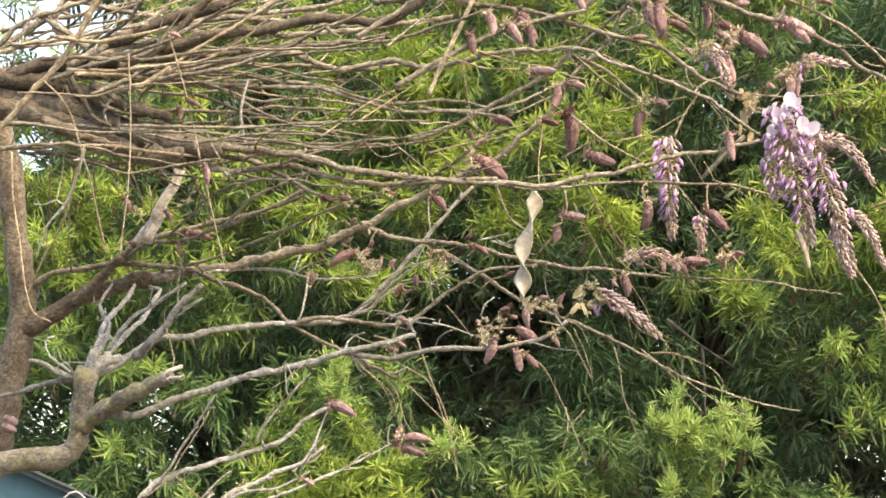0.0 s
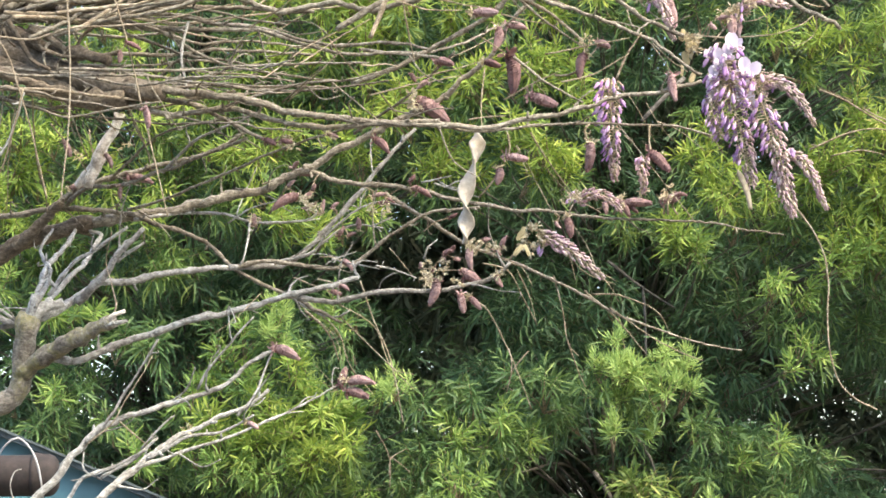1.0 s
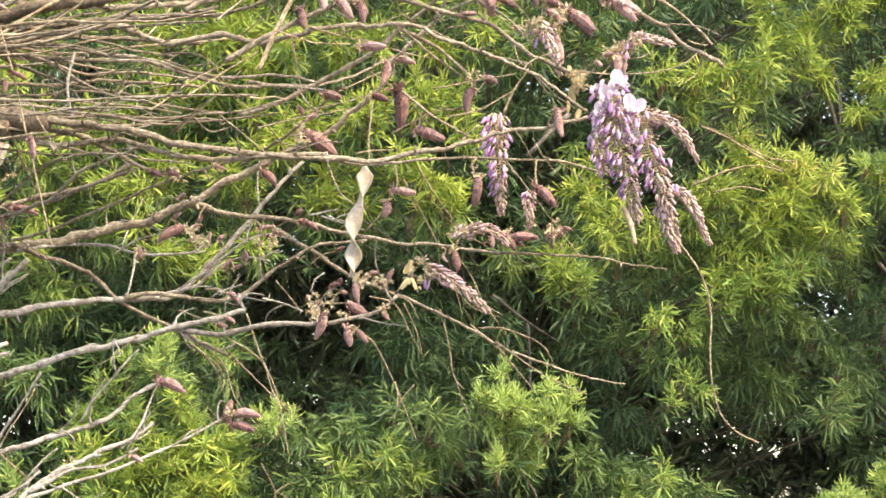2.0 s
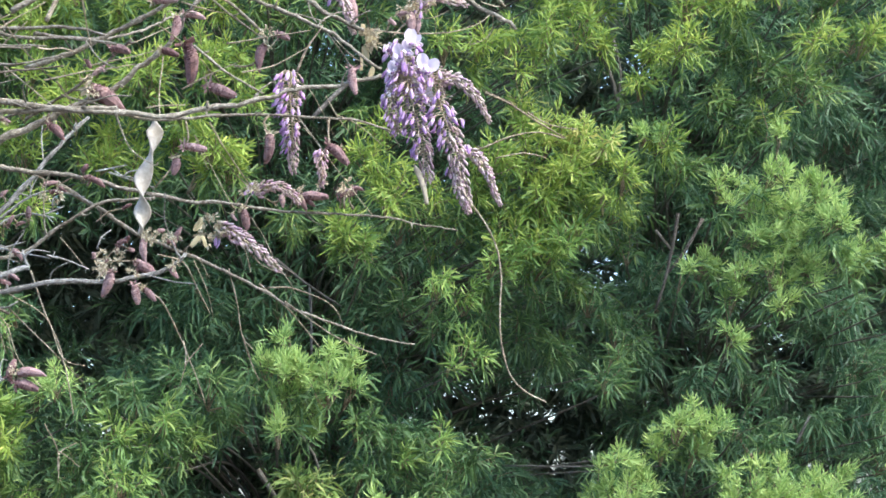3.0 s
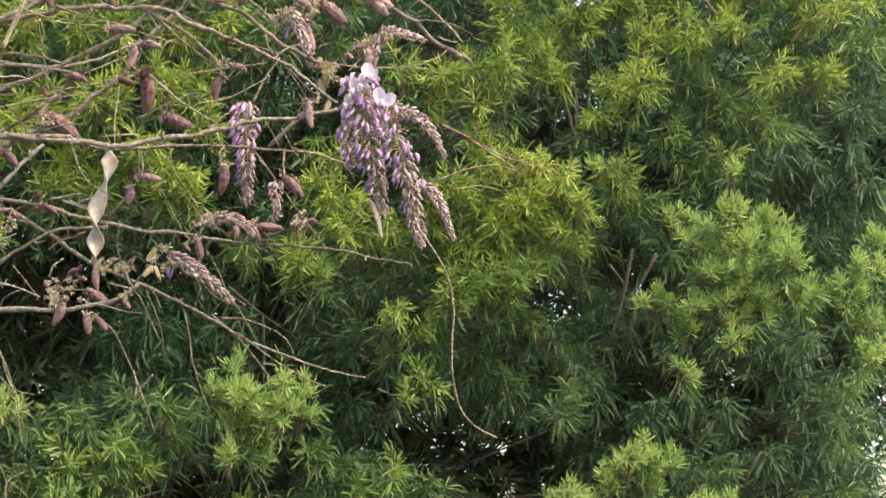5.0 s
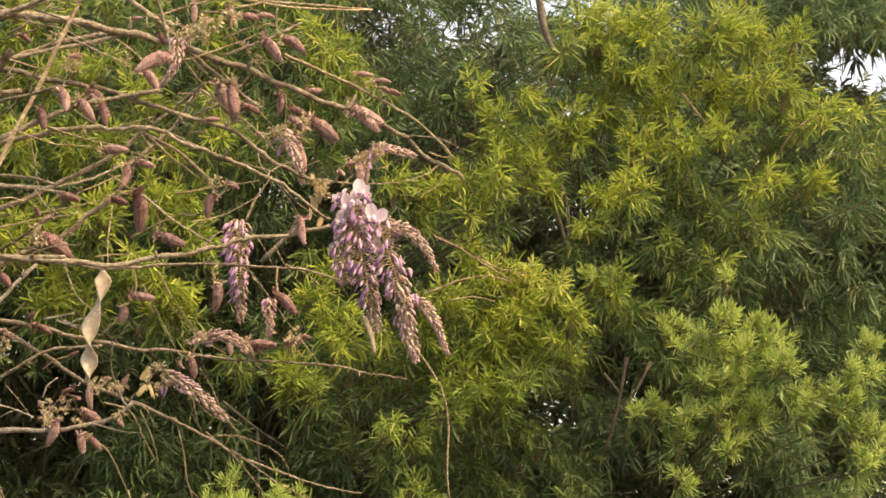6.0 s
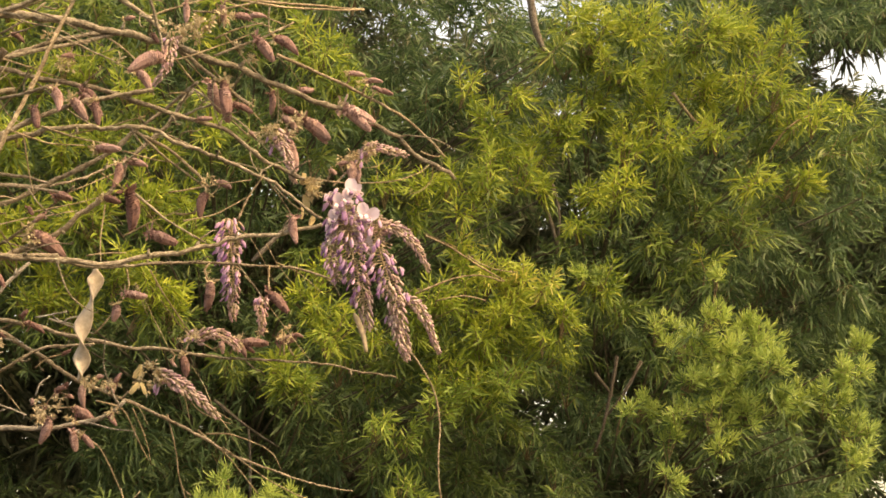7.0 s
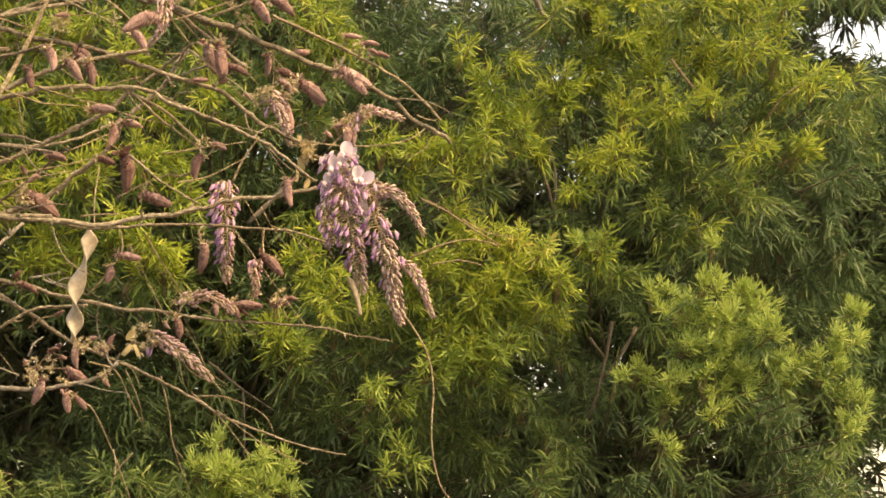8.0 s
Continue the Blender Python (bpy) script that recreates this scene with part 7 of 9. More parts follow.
branch("twig", [(-0.585, 2.912, 2.281), (-0.494, 2.891, 2.254), (-0.401, 2.868, 2.239), (-0.315, 2.843, 2.24), (-0.224, 2.814, 2.251)], 0.0034, 0.0017)
branch("branch", [(-0.579, 2.839, 2.363), (-0.439, 2.754, 2.355), (-0.324, 2.681, 2.348), (-0.204, 2.602, 2.334), (-0.088, 2.521, 2.322)], 0.0030, 0.0020)
branch("twig", [(-0.702, 2.846, 2.397), (-0.595, 2.8, 2.428), (-0.487, 2.756, 2.445), (-0.392, 2.716, 2.463), (-0.294, 2.678, 2.466)], 0.0020, 0.0011)
branch("twig", [(-0.585, 2.618, 2.205), (-0.48, 2.641, 2.211), (-0.359, 2.669, 2.207), (-0.248, 2.692, 2.215), (-0.128, 2.716, 2.226)], 0.0031, 0.0012)
branch("twig", [(-0.623, 2.861, 2.366), (-0.522, 2.863, 2.42), (-0.42, 2.864, 2.477), (-0.314, 2.866, 2.53), (-0.217, 2.868, 2.573)], 0.0016, 0.0013)
branch("branch", [(-0.643, 2.641, 2.347), (-0.553, 2.704, 2.386), (-0.462, 2.764, 2.425), (-0.362, 2.826, 2.464), (-0.261, 2.886, 2.507)], 0.0039, 0.0018)
branch("branch", [(-0.613, 2.785, 2.28), (-0.549, 2.764, 2.277), (-0.488, 2.745, 2.268), (-0.419, 2.722, 2.258), (-0.361, 2.701, 2.263)], 0.0042, 0.0016)
branch("branch", [(-0.706, 2.827, 2.337), (-0.576, 2.772, 2.335), (-0.456, 2.719, 2.336), (-0.334, 2.662, 2.342), (-0.225, 2.609, 2.345)], 0.0047, 0.0020)
branch("branch", [(-0.48, 2.746, 2.403), (-0.435, 2.75, 2.432), (-0.385, 2.754, 2.483), (-0.34, 2.757, 2.531), (-0.292, 2.76, 2.581)], 0.0047, 0.0017)
branch("branch", [(-0.502, 2.773, 2.246), (-0.417, 2.808, 2.248), (-0.335, 2.839, 2.259), (-0.254, 2.869, 2.273), (-0.173, 2.9, 2.274)], 0.0029, 0.0017)
branch("twig", [(-0.459, 2.622, 2.318), (-0.398, 2.607, 2.324), (-0.336, 2.592, 2.329), (-0.278, 2.572, 2.354), (-0.215, 2.548, 2.391)], 0.0031, 0.0012)
branch("twig", [(-0.522, 2.635, 2.316), (-0.453, 2.707, 2.332), (-0.386, 2.775, 2.341), (-0.317, 2.84, 2.35), (-0.244, 2.908, 2.354)], 0.0034, 0.0015)
branch("twig", [(-0.641, 2.866, 2.261), (-0.547, 2.766, 2.227), (-0.455, 2.662, 2.185), (-0.363, 2.547, 2.164), (-0.291, 2.451, 2.152)], 0.0021, 0.0012)
branch("branch", [(-0.651, 2.787, 2.375), (-0.586, 2.795, 2.379), (-0.521, 2.803, 2.385), (-0.46, 2.81, 2.395), (-0.393, 2.817, 2.404)], 0.0036, 0.0017)
branch("branch", [(-0.508, 2.825, 2.359), (-0.42, 2.812, 2.364), (-0.324, 2.794, 2.379), (-0.237, 2.776, 2.403), (-0.144, 2.755, 2.436)], 0.0043, 0.0022)
branch("branch", [(-0.51, 2.817, 2.287), (-0.415, 2.844, 2.314), (-0.313, 2.876, 2.324), (-0.217, 2.904, 2.334), (-0.112, 2.937, 2.336)], 0.0047, 0.0023)
branch("branch", [(-0.573, 2.722, 2.33), (-0.504, 2.696, 2.345), (-0.439, 2.672, 2.354), (-0.376, 2.643, 2.381), (-0.307, 2.614, 2.402)], 0.0046, 0.0022)
branch("branch", [(-0.565, 2.861, 2.432), (-0.508, 2.895, 2.449), (-0.461, 2.924, 2.457), (-0.398, 2.964, 2.455), (-0.348, 2.994, 2.455)], 0.0036, 0.0014)
branch("twig", [(-0.162, 2.479, 2.189), (-0.12, 2.547, 2.241), (-0.066, 2.62, 2.29)], 0.0013, 0.0007)
branch("twig", [(0.146, 2.91, 2.36), (0.201, 2.933, 2.323), (0.252, 2.958, 2.278)], 0.0013, 0.0007)
branch("twig", [(0.114, 2.627, 2.164), (0.138, 2.624, 2.168), (0.168, 2.62, 2.168)], 0.0013, 0.0007)
branch("twig", [(0.124, 2.629, 2.31), (0.154, 2.627, 2.326), (0.181, 2.623, 2.347)], 0.0013, 0.0007)
branch("twig", [(-0.078, 2.789, 2.256), (-0.039, 2.721, 2.209), (0.003, 2.642, 2.157)], 0.0013, 0.0007)
branch("twig", [(0.245, 2.6, 2.211), (0.289, 2.599, 2.226), (0.34, 2.597, 2.251)], 0.0013, 0.0007)
branch("twig", [(-0.032, 2.461, 2.203), (-0.007, 2.55, 2.226), (0.018, 2.635, 2.243)], 0.0013, 0.0007)
branch("twig", [(-0.145, 2.651, 2.196), (-0.111, 2.561, 2.202), (-0.085, 2.486, 2.206)], 0.0013, 0.0007)
branch("branch", [(-0.549, 2.720, 2.351), (-0.500, 2.730, 2.384), (-0.461, 2.740, 2.415), (-0.360, 2.750, 2.436), (-0.265, 2.760, 2.441), (-0.173, 2.770, 2.447)], 0.0072, 0.0050)
branch("branch", [(-0.524, 2.720, 2.349), (-0.481, 2.730, 2.376), (-0.396, 2.740, 2.389), (-0.339, 2.750, 2.413), (-0.290, 2.760, 2.439), (-0.241, 2.770, 2.473)], 0.0062, 0.0044)
branch("limb", [(-0.698, 2.760, 2.307), (-0.641, 2.770, 2.297), (-0.567, 2.780, 2.284), (-0.509, 2.790, 2.264), (-0.470, 2.800, 2.247), (-0.437, 2.810, 2.241)], 0.0140, 0.0100)
branch("branch", [(-0.512, 2.740, 2.362), (-0.455, 2.750, 2.357), (-0.381, 2.760, 2.367), (-0.298, 2.770, 2.375), (-0.189, 2.780, 2.367), (-0.105, 2.790, 2.365)], 0.0058, 0.0034)
branch("branch", [(-0.702, 2.800, 2.378), (-0.638, 2.810, 2.427), (-0.581, 2.820, 2.466), (-0.533, 2.830, 2.514)], 0.0070, 0.0058)
branch("branch", [(-0.439, 2.700, 2.361), (-0.366, 2.710, 2.370), (-0.277, 2.720, 2.380), (-0.186, 2.730, 2.390), (-0.079, 2.740, 2.407)], 0.0052, 0.0030)
branch("twig", [(-0.121, 2.5, 2.209), (-0.068, 2.564, 2.263), (-0.021, 2.617, 2.307)], 0.0013, 0.0007)
branch("twig", [(-0.022, 2.704, 2.218), (0.045, 2.845, 2.269), (0.119, 2.985, 2.313)], 0.0013, 0.0007)
branch("twig", [(0.036, 2.835, 2.271), (0.094, 2.842, 2.287), (0.147, 2.848, 2.303)], 0.0013, 0.0007)
branch("twig", [(0.005, 2.96, 2.256), (0.055, 2.788, 2.205), (0.092, 2.637, 2.154)], 0.0013, 0.0007)
branch("twig", [(0.164, 2.628, 2.316), (0.199, 2.66, 2.315), (0.236, 2.691, 2.319)], 0.0013, 0.0007)
branch("twig", [(0.176, 2.784, 2.228), (0.216, 2.781, 2.249), (0.261, 2.777, 2.271)], 0.0013, 0.0007)
branch("twig", [(0, 2.543, 2.318), (0.054, 2.547, 2.306), (0.106, 2.551, 2.301)], 0.0013, 0.0007)
branch("twig", [(-0.199, 2.808, 2.368), (-0.17, 2.837, 2.415), (-0.139, 2.866, 2.463)], 0.0013, 0.0007)
branch("twig", [(-0.137, 2.635, 2.193), (-0.09, 2.611, 2.232), (-0.045, 2.586, 2.271)], 0.0013, 0.0007)
branch("twig", [(0.192, 2.957, 2.389), (0.209, 2.796, 2.373), (0.231, 2.613, 2.344)], 0.0013, 0.0007)
branch("twig", [(0.078, 2.885, 2.308), (0.125, 2.923, 2.337), (0.183, 2.97, 2.376)], 0.0013, 0.0007)
branch("twig", [(-0.195, 2.696, 2.316), (-0.141, 2.589, 2.317), (-0.097, 2.485, 2.321)], 0.0013, 0.0007)
branch("twig", [(-0.265, 2.74, 2.296), (-0.225, 2.715, 2.303), (-0.195, 2.699, 2.302)], 0.0013, 0.0007)
branch("twig", [(-0.005, 2.734, 2.223), (0.015, 2.917, 2.236), (0.039, 3.082, 2.247)], 0.0013, 0.0007)
branch("twig", [(-0.295, 2.895, 2.372), (-0.27, 2.895, 2.352), (-0.244, 2.896, 2.328)], 0.0013, 0.0007)
branch("twig", [(-0.047, 2.864, 2.399), (0.005, 2.703, 2.406), (0.046, 2.542, 2.411)], 0.0013, 0.0007)
branch("twig", [(-0.162, 2.713, 2.321), (-0.124, 2.655, 2.298), (-0.087, 2.595, 2.283)], 0.0013, 0.0007)
branch("twig", [(-0.078, 2.605, 2.276), (-0.05, 2.658, 2.251), (-0.013, 2.718, 2.224)], 0.0013, 0.0007)
branch("twig", [(0.089, 2.645, 2.342), (0.145, 2.639, 2.355), (0.194, 2.633, 2.37)], 0.0013, 0.0007)
branch("twig", [(0.223, 2.597, 2.25), (0.28, 2.595, 2.258), (0.34, 2.593, 2.272)], 0.0013, 0.0007)
branch("twig", [(-0.179, 2.853, 2.338), (-0.139, 2.849, 2.369), (-0.091, 2.845, 2.394)], 0.0013, 0.0007)
branch("twig", [(-0.183, 2.916, 2.328), (-0.125, 2.742, 2.299), (-0.082, 2.596, 2.278)], 0.0013, 0.0007)
branch("branch", [(0.263, 2.654, 2.539), (0.319, 2.654, 2.536), (0.38, 2.657, 2.521)], 0.0021, 0.0010)
branch("twig", [(-0.036, 2.57, 2.495), (0.004, 2.567, 2.53), (0.048, 2.566, 2.556)], 0.0017, 0.0008)
branch("twig", [(0.296, 2.661, 2.5), (0.329, 2.658, 2.515), (0.367, 2.656, 2.527)], 0.0017, 0.0008)
branch("branch", [(-0.076, 2.52, 2.323), (-0.035, 2.605, 2.382), (0.006, 2.685, 2.442)], 0.0021, 0.0010)
branch("twig", [(-0.034, 2.6, 2.44), (0.026, 2.639, 2.441), (0.087, 2.68, 2.431)], 0.0017, 0.0008)
branch("twig", [(0.196, 2.682, 2.534), (0.285, 2.671, 2.566), (0.364, 2.661, 2.6)], 0.0017, 0.0008)
branch("branch", [(0.077, 2.523, 2.51), (0.12, 2.527, 2.543), (0.167, 2.532, 2.57)], 0.0021, 0.0010)
branch("twig", [(-0.099, 2.631, 2.579), (-0.039, 2.639, 2.534), (0.032, 2.645, 2.499)], 0.0017, 0.0008)
branch("twig", [(0.128, 2.651, 2.499), (0.168, 2.648, 2.468), (0.204, 2.646, 2.427)], 0.0017, 0.0008)
branch("branch", [(0.068, 2.541, 2.452), (0.118, 2.546, 2.436), (0.163, 2.551, 2.412)], 0.0021, 0.0010)
branch("twig", [(0.291, 2.654, 2.54), (0.358, 2.649, 2.558), (0.419, 2.642, 2.587)], 0.0017, 0.0008)
branch("twig", [(0.239, 2.682, 2.476), (0.29, 2.699, 2.424), (0.355, 2.719, 2.37)], 0.0017, 0.0008)
branch("branch", [(0.042, 2.567, 2.545), (0.125, 2.574, 2.531), (0.213, 2.58, 2.524)], 0.0021, 0.0010)
branch("twig", [(0.276, 2.669, 2.58), (0.339, 2.664, 2.549), (0.407, 2.657, 2.523)], 0.0017, 0.0008)
branch("twig", [(-0.035, 2.599, 2.451), (-0.008, 2.678, 2.45), (0.015, 2.763, 2.442)], 0.0017, 0.0008)
branch("branch", [(-0.084, 2.632, 2.573), (-0.034, 2.658, 2.605), (0.009, 2.679, 2.647)], 0.0021, 0.0010)
branch("twig", [(0.05, 2.652, 2.354), (0.102, 2.641, 2.333), (0.156, 2.627, 2.323)], 0.0017, 0.0008)
branch("twig", [(-0.054, 2.796, 2.593), (0.005, 2.81, 2.642), (0.053, 2.821, 2.705)], 0.0017, 0.0008)
branch("branch", [(-0.128, 2.93, 2.537), (-0.046, 2.79, 2.512), (0.027, 2.647, 2.493)], 0.0021, 0.0010)
branch("twig", [(0.31, 2.66, 2.507), (0.369, 2.696, 2.455), (0.438, 2.735, 2.4)], 0.0017, 0.0008)
branch("twig", [(-0.051, 2.796, 2.593), (0.029, 2.674, 2.518), (0.107, 2.544, 2.442)], 0.0017, 0.0008)
branch("branch", [(0.044, 2.684, 2.427), (0.086, 2.661, 2.386), (0.134, 2.635, 2.345)], 0.0021, 0.0010)
branch("twig", [(-0.062, 2.644, 2.573), (-0.019, 2.607, 2.548), (0.023, 2.568, 2.529)], 0.0017, 0.0008)
branch("twig", [(0.091, 2.54, 2.509), (0.141, 2.514, 2.514), (0.193, 2.486, 2.523)], 0.0017, 0.0008)
branch("branch", [(0.19, 2.681, 2.536), (0.239, 2.67, 2.517), (0.277, 2.661, 2.49)], 0.0021, 0.0010)
branch("twig", [(0.127, 2.574, 2.53), (0.202, 2.567, 2.54), (0.269, 2.558, 2.557)], 0.0017, 0.0008)
branch("twig", [(-0.061, 2.587, 2.471), (0.024, 2.557, 2.499), (0.108, 2.526, 2.531)], 0.0017, 0.0008)
branch("branch", [(0.228, 2.648, 2.348), (0.294, 2.62, 2.311), (0.361, 2.591, 2.285)], 0.0021, 0.0010)
branch("twig", [(0.321, 2.666, 2.585), (0.364, 2.657, 2.601), (0.41, 2.647, 2.618)], 0.0017, 0.0008)
branch("twig", [(0.238, 2.68, 2.495), (0.269, 2.717, 2.473), (0.314, 2.76, 2.451)], 0.0017, 0.0008)
branch("branch", [(0.293, 2.939, 2.51), (0.352, 2.798, 2.411), (0.394, 2.67, 2.319)], 0.0021, 0.0010)
branch("twig", [(0.187, 2.646, 2.447), (0.271, 2.653, 2.474), (0.354, 2.659, 2.512)], 0.0017, 0.0008)
branch("twig", [(0.271, 2.663, 2.482), (0.317, 2.679, 2.432), (0.372, 2.696, 2.385)], 0.0017, 0.0008)
branch("branch", [(0.003, 2.554, 2.498), (0.062, 2.549, 2.475), (0.129, 2.545, 2.441)], 0.0021, 0.0010)
branch("twig", [(-0.446, 2.797, 2.248), (-0.426, 2.801, 2.218), (-0.399, 2.805, 2.188)], 0.0014, 0.0008)
branch("twig", [(-0.462, 2.959, 2.224), (-0.459, 2.964, 2.197), (-0.452, 2.969, 2.169)], 0.0014, 0.0008)
branch("twig", [(-0.502, 2.812, 2.272), (-0.471, 2.772, 2.217), (-0.447, 2.734, 2.164)], 0.0014, 0.0008)
branch("twig", [(-0.572, 2.75, 2.323), (-0.564, 2.783, 2.298), (-0.561, 2.815, 2.272)], 0.0014, 0.0008)
branch("twig", [(-0.521, 2.948, 2.231), (-0.481, 2.957, 2.182), (-0.451, 2.965, 2.133)], 0.0014, 0.0008)
branch("twig", [(-0.476, 2.643, 2.211), (-0.494, 2.796, 2.221), (-0.511, 2.949, 2.229)], 0.0014, 0.0008)
branch("twig", [(-0.609, 2.703, 2.262), (-0.661, 2.886, 2.279), (-0.711, 3.062, 2.292)], 0.0014, 0.0008)
branch("twig", [(-0.464, 2.905, 2.35), (-0.432, 2.861, 2.279), (-0.402, 2.816, 2.21)], 0.0014, 0.0008)
branch("twig", [(-0.569, 2.814, 2.277), (-0.558, 2.751, 2.206), (-0.553, 2.686, 2.138)], 0.0014, 0.0008)
branch("twig", [(-0.389, 2.711, 2.261), (-0.404, 2.762, 2.234), (-0.429, 2.817, 2.207)], 0.0014, 0.0008)
branch("twig", [(-0.476, 2.741, 2.353), (-0.45, 2.715, 2.313), (-0.43, 2.691, 2.274)], 0.0014, 0.0008)
branch("twig", [(-0.501, 2.72, 2.3), (-0.533, 2.77, 2.269), (-0.565, 2.819, 2.237)], 0.0014, 0.0008)
branch("twig", [(-0.55, 2.714, 2.336), (-0.562, 2.741, 2.295), (-0.569, 2.768, 2.253)], 0.0014, 0.0008)
branch("twig", [(-0.584, 2.756, 2.326), (-0.568, 2.759, 2.302), (-0.549, 2.763, 2.278)], 0.0014, 0.0008)
branch("twig", [(-0.189, 3.072, 2.106), (-0.175, 3.056, 2.128), (-0.157, 3.042, 2.144)], 0.0014, 0.0008)
branch("pale", [(-0.24, 3.032, 2.142), (-0.202, 3.044, 2.136), (-0.167, 3.057, 2.122)], 0.0018, 0.0011)
branch("twig", [(-0.197, 3.029, 2.147), (-0.168, 3.035, 2.156), (-0.137, 3.041, 2.165)], 0.0014, 0.0008)
branch("pale", [(-0.084, 2.987, 2.02), (-0.049, 2.917, 2.003), (-0.011, 2.833, 1.983)], 0.0018, 0.0011)
branch("twig", [(0.056, 2.879, 1.989), (0.081, 2.873, 1.985), (0.113, 2.864, 1.984)], 0.0014, 0.0008)
branch("pale", [(0.053, 2.848, 2.116), (0.076, 2.843, 2.119), (0.099, 2.838, 2.124)], 0.0018, 0.0011)
branch("twig", [(-0.103, 2.836, 1.969), (-0.085, 2.838, 1.963), (-0.069, 2.84, 1.96)], 0.0014, 0.0008)
branch("pale", [(-0.095, 2.991, 2.011), (-0.071, 2.989, 2.024), (-0.047, 2.988, 2.031)], 0.0018, 0.0011)
branch("twig", [(0.058, 2.954, 2.057), (0.075, 2.952, 2.07), (0.098, 2.951, 2.078)], 0.0014, 0.0008)
branch("pale", [(-0.073, 3.054, 2.106), (-0.052, 3.06, 2.131), (-0.027, 3.066, 2.156)], 0.0018, 0.0011)
branch("twig", [(-0.067, 3.013, 2.146), (-0.03, 3.006, 2.135), (0.001, 3.002, 2.119)], 0.0014, 0.0008)
branch("pale", [(0.057, 2.876, 2.003), (0.065, 2.876, 2.019), (0.078, 2.876, 2.033)], 0.0018, 0.0011)
branch("twig", [(-0.168, 3.052, 2.131), (-0.157, 3.037, 2.152), (-0.146, 3.022, 2.172)], 0.0014, 0.0008)
branch("pale", [(-0.254, 3.06, 2.09), (-0.217, 3.057, 2.11), (-0.177, 3.055, 2.124)], 0.0018, 0.0011)
branch("twig", [(-0.106, 3.047, 2.032), (-0.087, 3.001, 2.025), (-0.069, 2.953, 2.012)], 0.0014, 0.0008)
branch("pale", [(0.073, 2.845, 2.114), (0.105, 2.86, 2.107), (0.142, 2.878, 2.098)], 0.0018, 0.0011)
branch("twig", [(0.059, 2.881, 1.977), (0.073, 2.877, 1.993), (0.088, 2.873, 2.01)], 0.0014, 0.0008)
branch("pale", [(-0.023, 3.034, 2.08), (-0.005, 3.036, 2.087), (0.011, 3.037, 2.095)], 0.0018, 0.0011)
branch("twig", [(-0.146, 3.001, 1.993), (-0.11, 2.912, 1.972), (-0.084, 2.84, 1.951)], 0.0014, 0.0008)
branch("pale", [(-0.015, 2.849, 1.99), (0.013, 2.91, 1.991), (0.047, 2.981, 1.988)], 0.0018, 0.0011)
branch("twig", [(0.006, 3.001, 2.124), (0.021, 2.996, 2.129), (0.039, 2.992, 2.132)], 0.0014, 0.0008)
branch("pale", [(-0.042, 3.006, 2.102), (-0.038, 3.006, 2.117), (-0.029, 3.006, 2.135)], 0.0018, 0.0011)
branch("limb", [(-0.538, 2.690, 2.327), (-0.522, 2.690, 2.302), (-0.505, 2.690, 2.272), (-0.478, 2.690, 2.254)], 0.0042, 0.0026)
branch("limb", [(-0.493, 2.690, 2.310), (-0.495, 2.690, 2.291), (-0.464, 2.690, 2.275), (-0.432, 2.690, 2.272), (-0.410, 2.690, 2.267)], 0.0036, 0.0020)
branch("limb", [(-0.394, 2.690, 2.330), (-0.416, 2.690, 2.318), (-0.435, 2.690, 2.299), (-0.443, 2.690, 2.275)], 0.0034, 0.0020)
branch("branch", [(-0.465, 2.690, 2.305), (-0.424, 2.690, 2.318), (-0.359, 2.690, 2.338), (-0.303, 2.690, 2.351)], 0.0042, 0.0030)
branch("limb", [(-0.577, 2.690, 2.260), (-0.528, 2.690, 2.246), (-0.488, 2.690, 2.232), (-0.447, 2.690, 2.220)], 0.0085, 0.0060)
branch("limb", [(-0.470, 2.690, 2.341), (-0.433, 2.690, 2.357), (-0.407, 2.690, 2.374), (-0.391, 2.690, 2.398)], 0.0058, 0.0040)
branch("limb", [(-0.546, 2.690, 2.314), (-0.539, 2.690, 2.299), (-0.528, 2.690, 2.288)], 0.0026, 0.0015)
branch("branch", [(-0.484, 2.690, 2.256), (-0.489, 2.690, 2.281), (-0.477, 2.690, 2.299), (-0.461, 2.690, 2.314)], 0.0028, 0.0018)
branch("limb", [(-0.413, 2.690, 2.234), (-0.394, 2.690, 2.212), (-0.382, 2.690, 2.193)], 0.0032, 0.0020)
branch("branch", [(-0.413, 2.690, 2.234), (-0.431, 2.690, 2.218), (-0.442, 2.690, 2.204)], 0.0028, 0.0016)
bud((0.123, 2.622, 2.316), (0.974, -0.21, 0.085), 0.036, 1.0, (0.124, 2.629, 2.31))
bud((0.194, 2.961, 2.388), (0.983, -0.097, 0.154), 0.031, 1.0)
bud((0.179, 2.935, 2.381), (0.168, 0.103, -0.98), 0.039, 1.0)
bud((0.078, 2.878, 2.31), (0.936, -0.353, -0.002), 0.030, 1.3)
bud((0.039, 2.829, 2.28), (0.466, -0.152, -0.872), 0.016, 1.3, (0.043, 2.836, 2.273))
bud((0.15, 2.842, 2.3), (0.971, -0.196, -0.136), 0.027, 1.3)
bud((0.194, 2.922, 2.332), (0.374, 0.15, -0.915), 0.060, 1.0)
bud((0.299, 2.769, 2.295), (-0.626, -0.141, -0.767), 0.039, 1.0)
bud((0.315, 2.767, 2.31), (0.893, -0.435, -0.112), 0.021, 1.3)
bud((0.214, 2.777, 2.233), (0.934, -0.026, -0.356), 0.044, 1.0, (0.209, 2.781, 2.245))
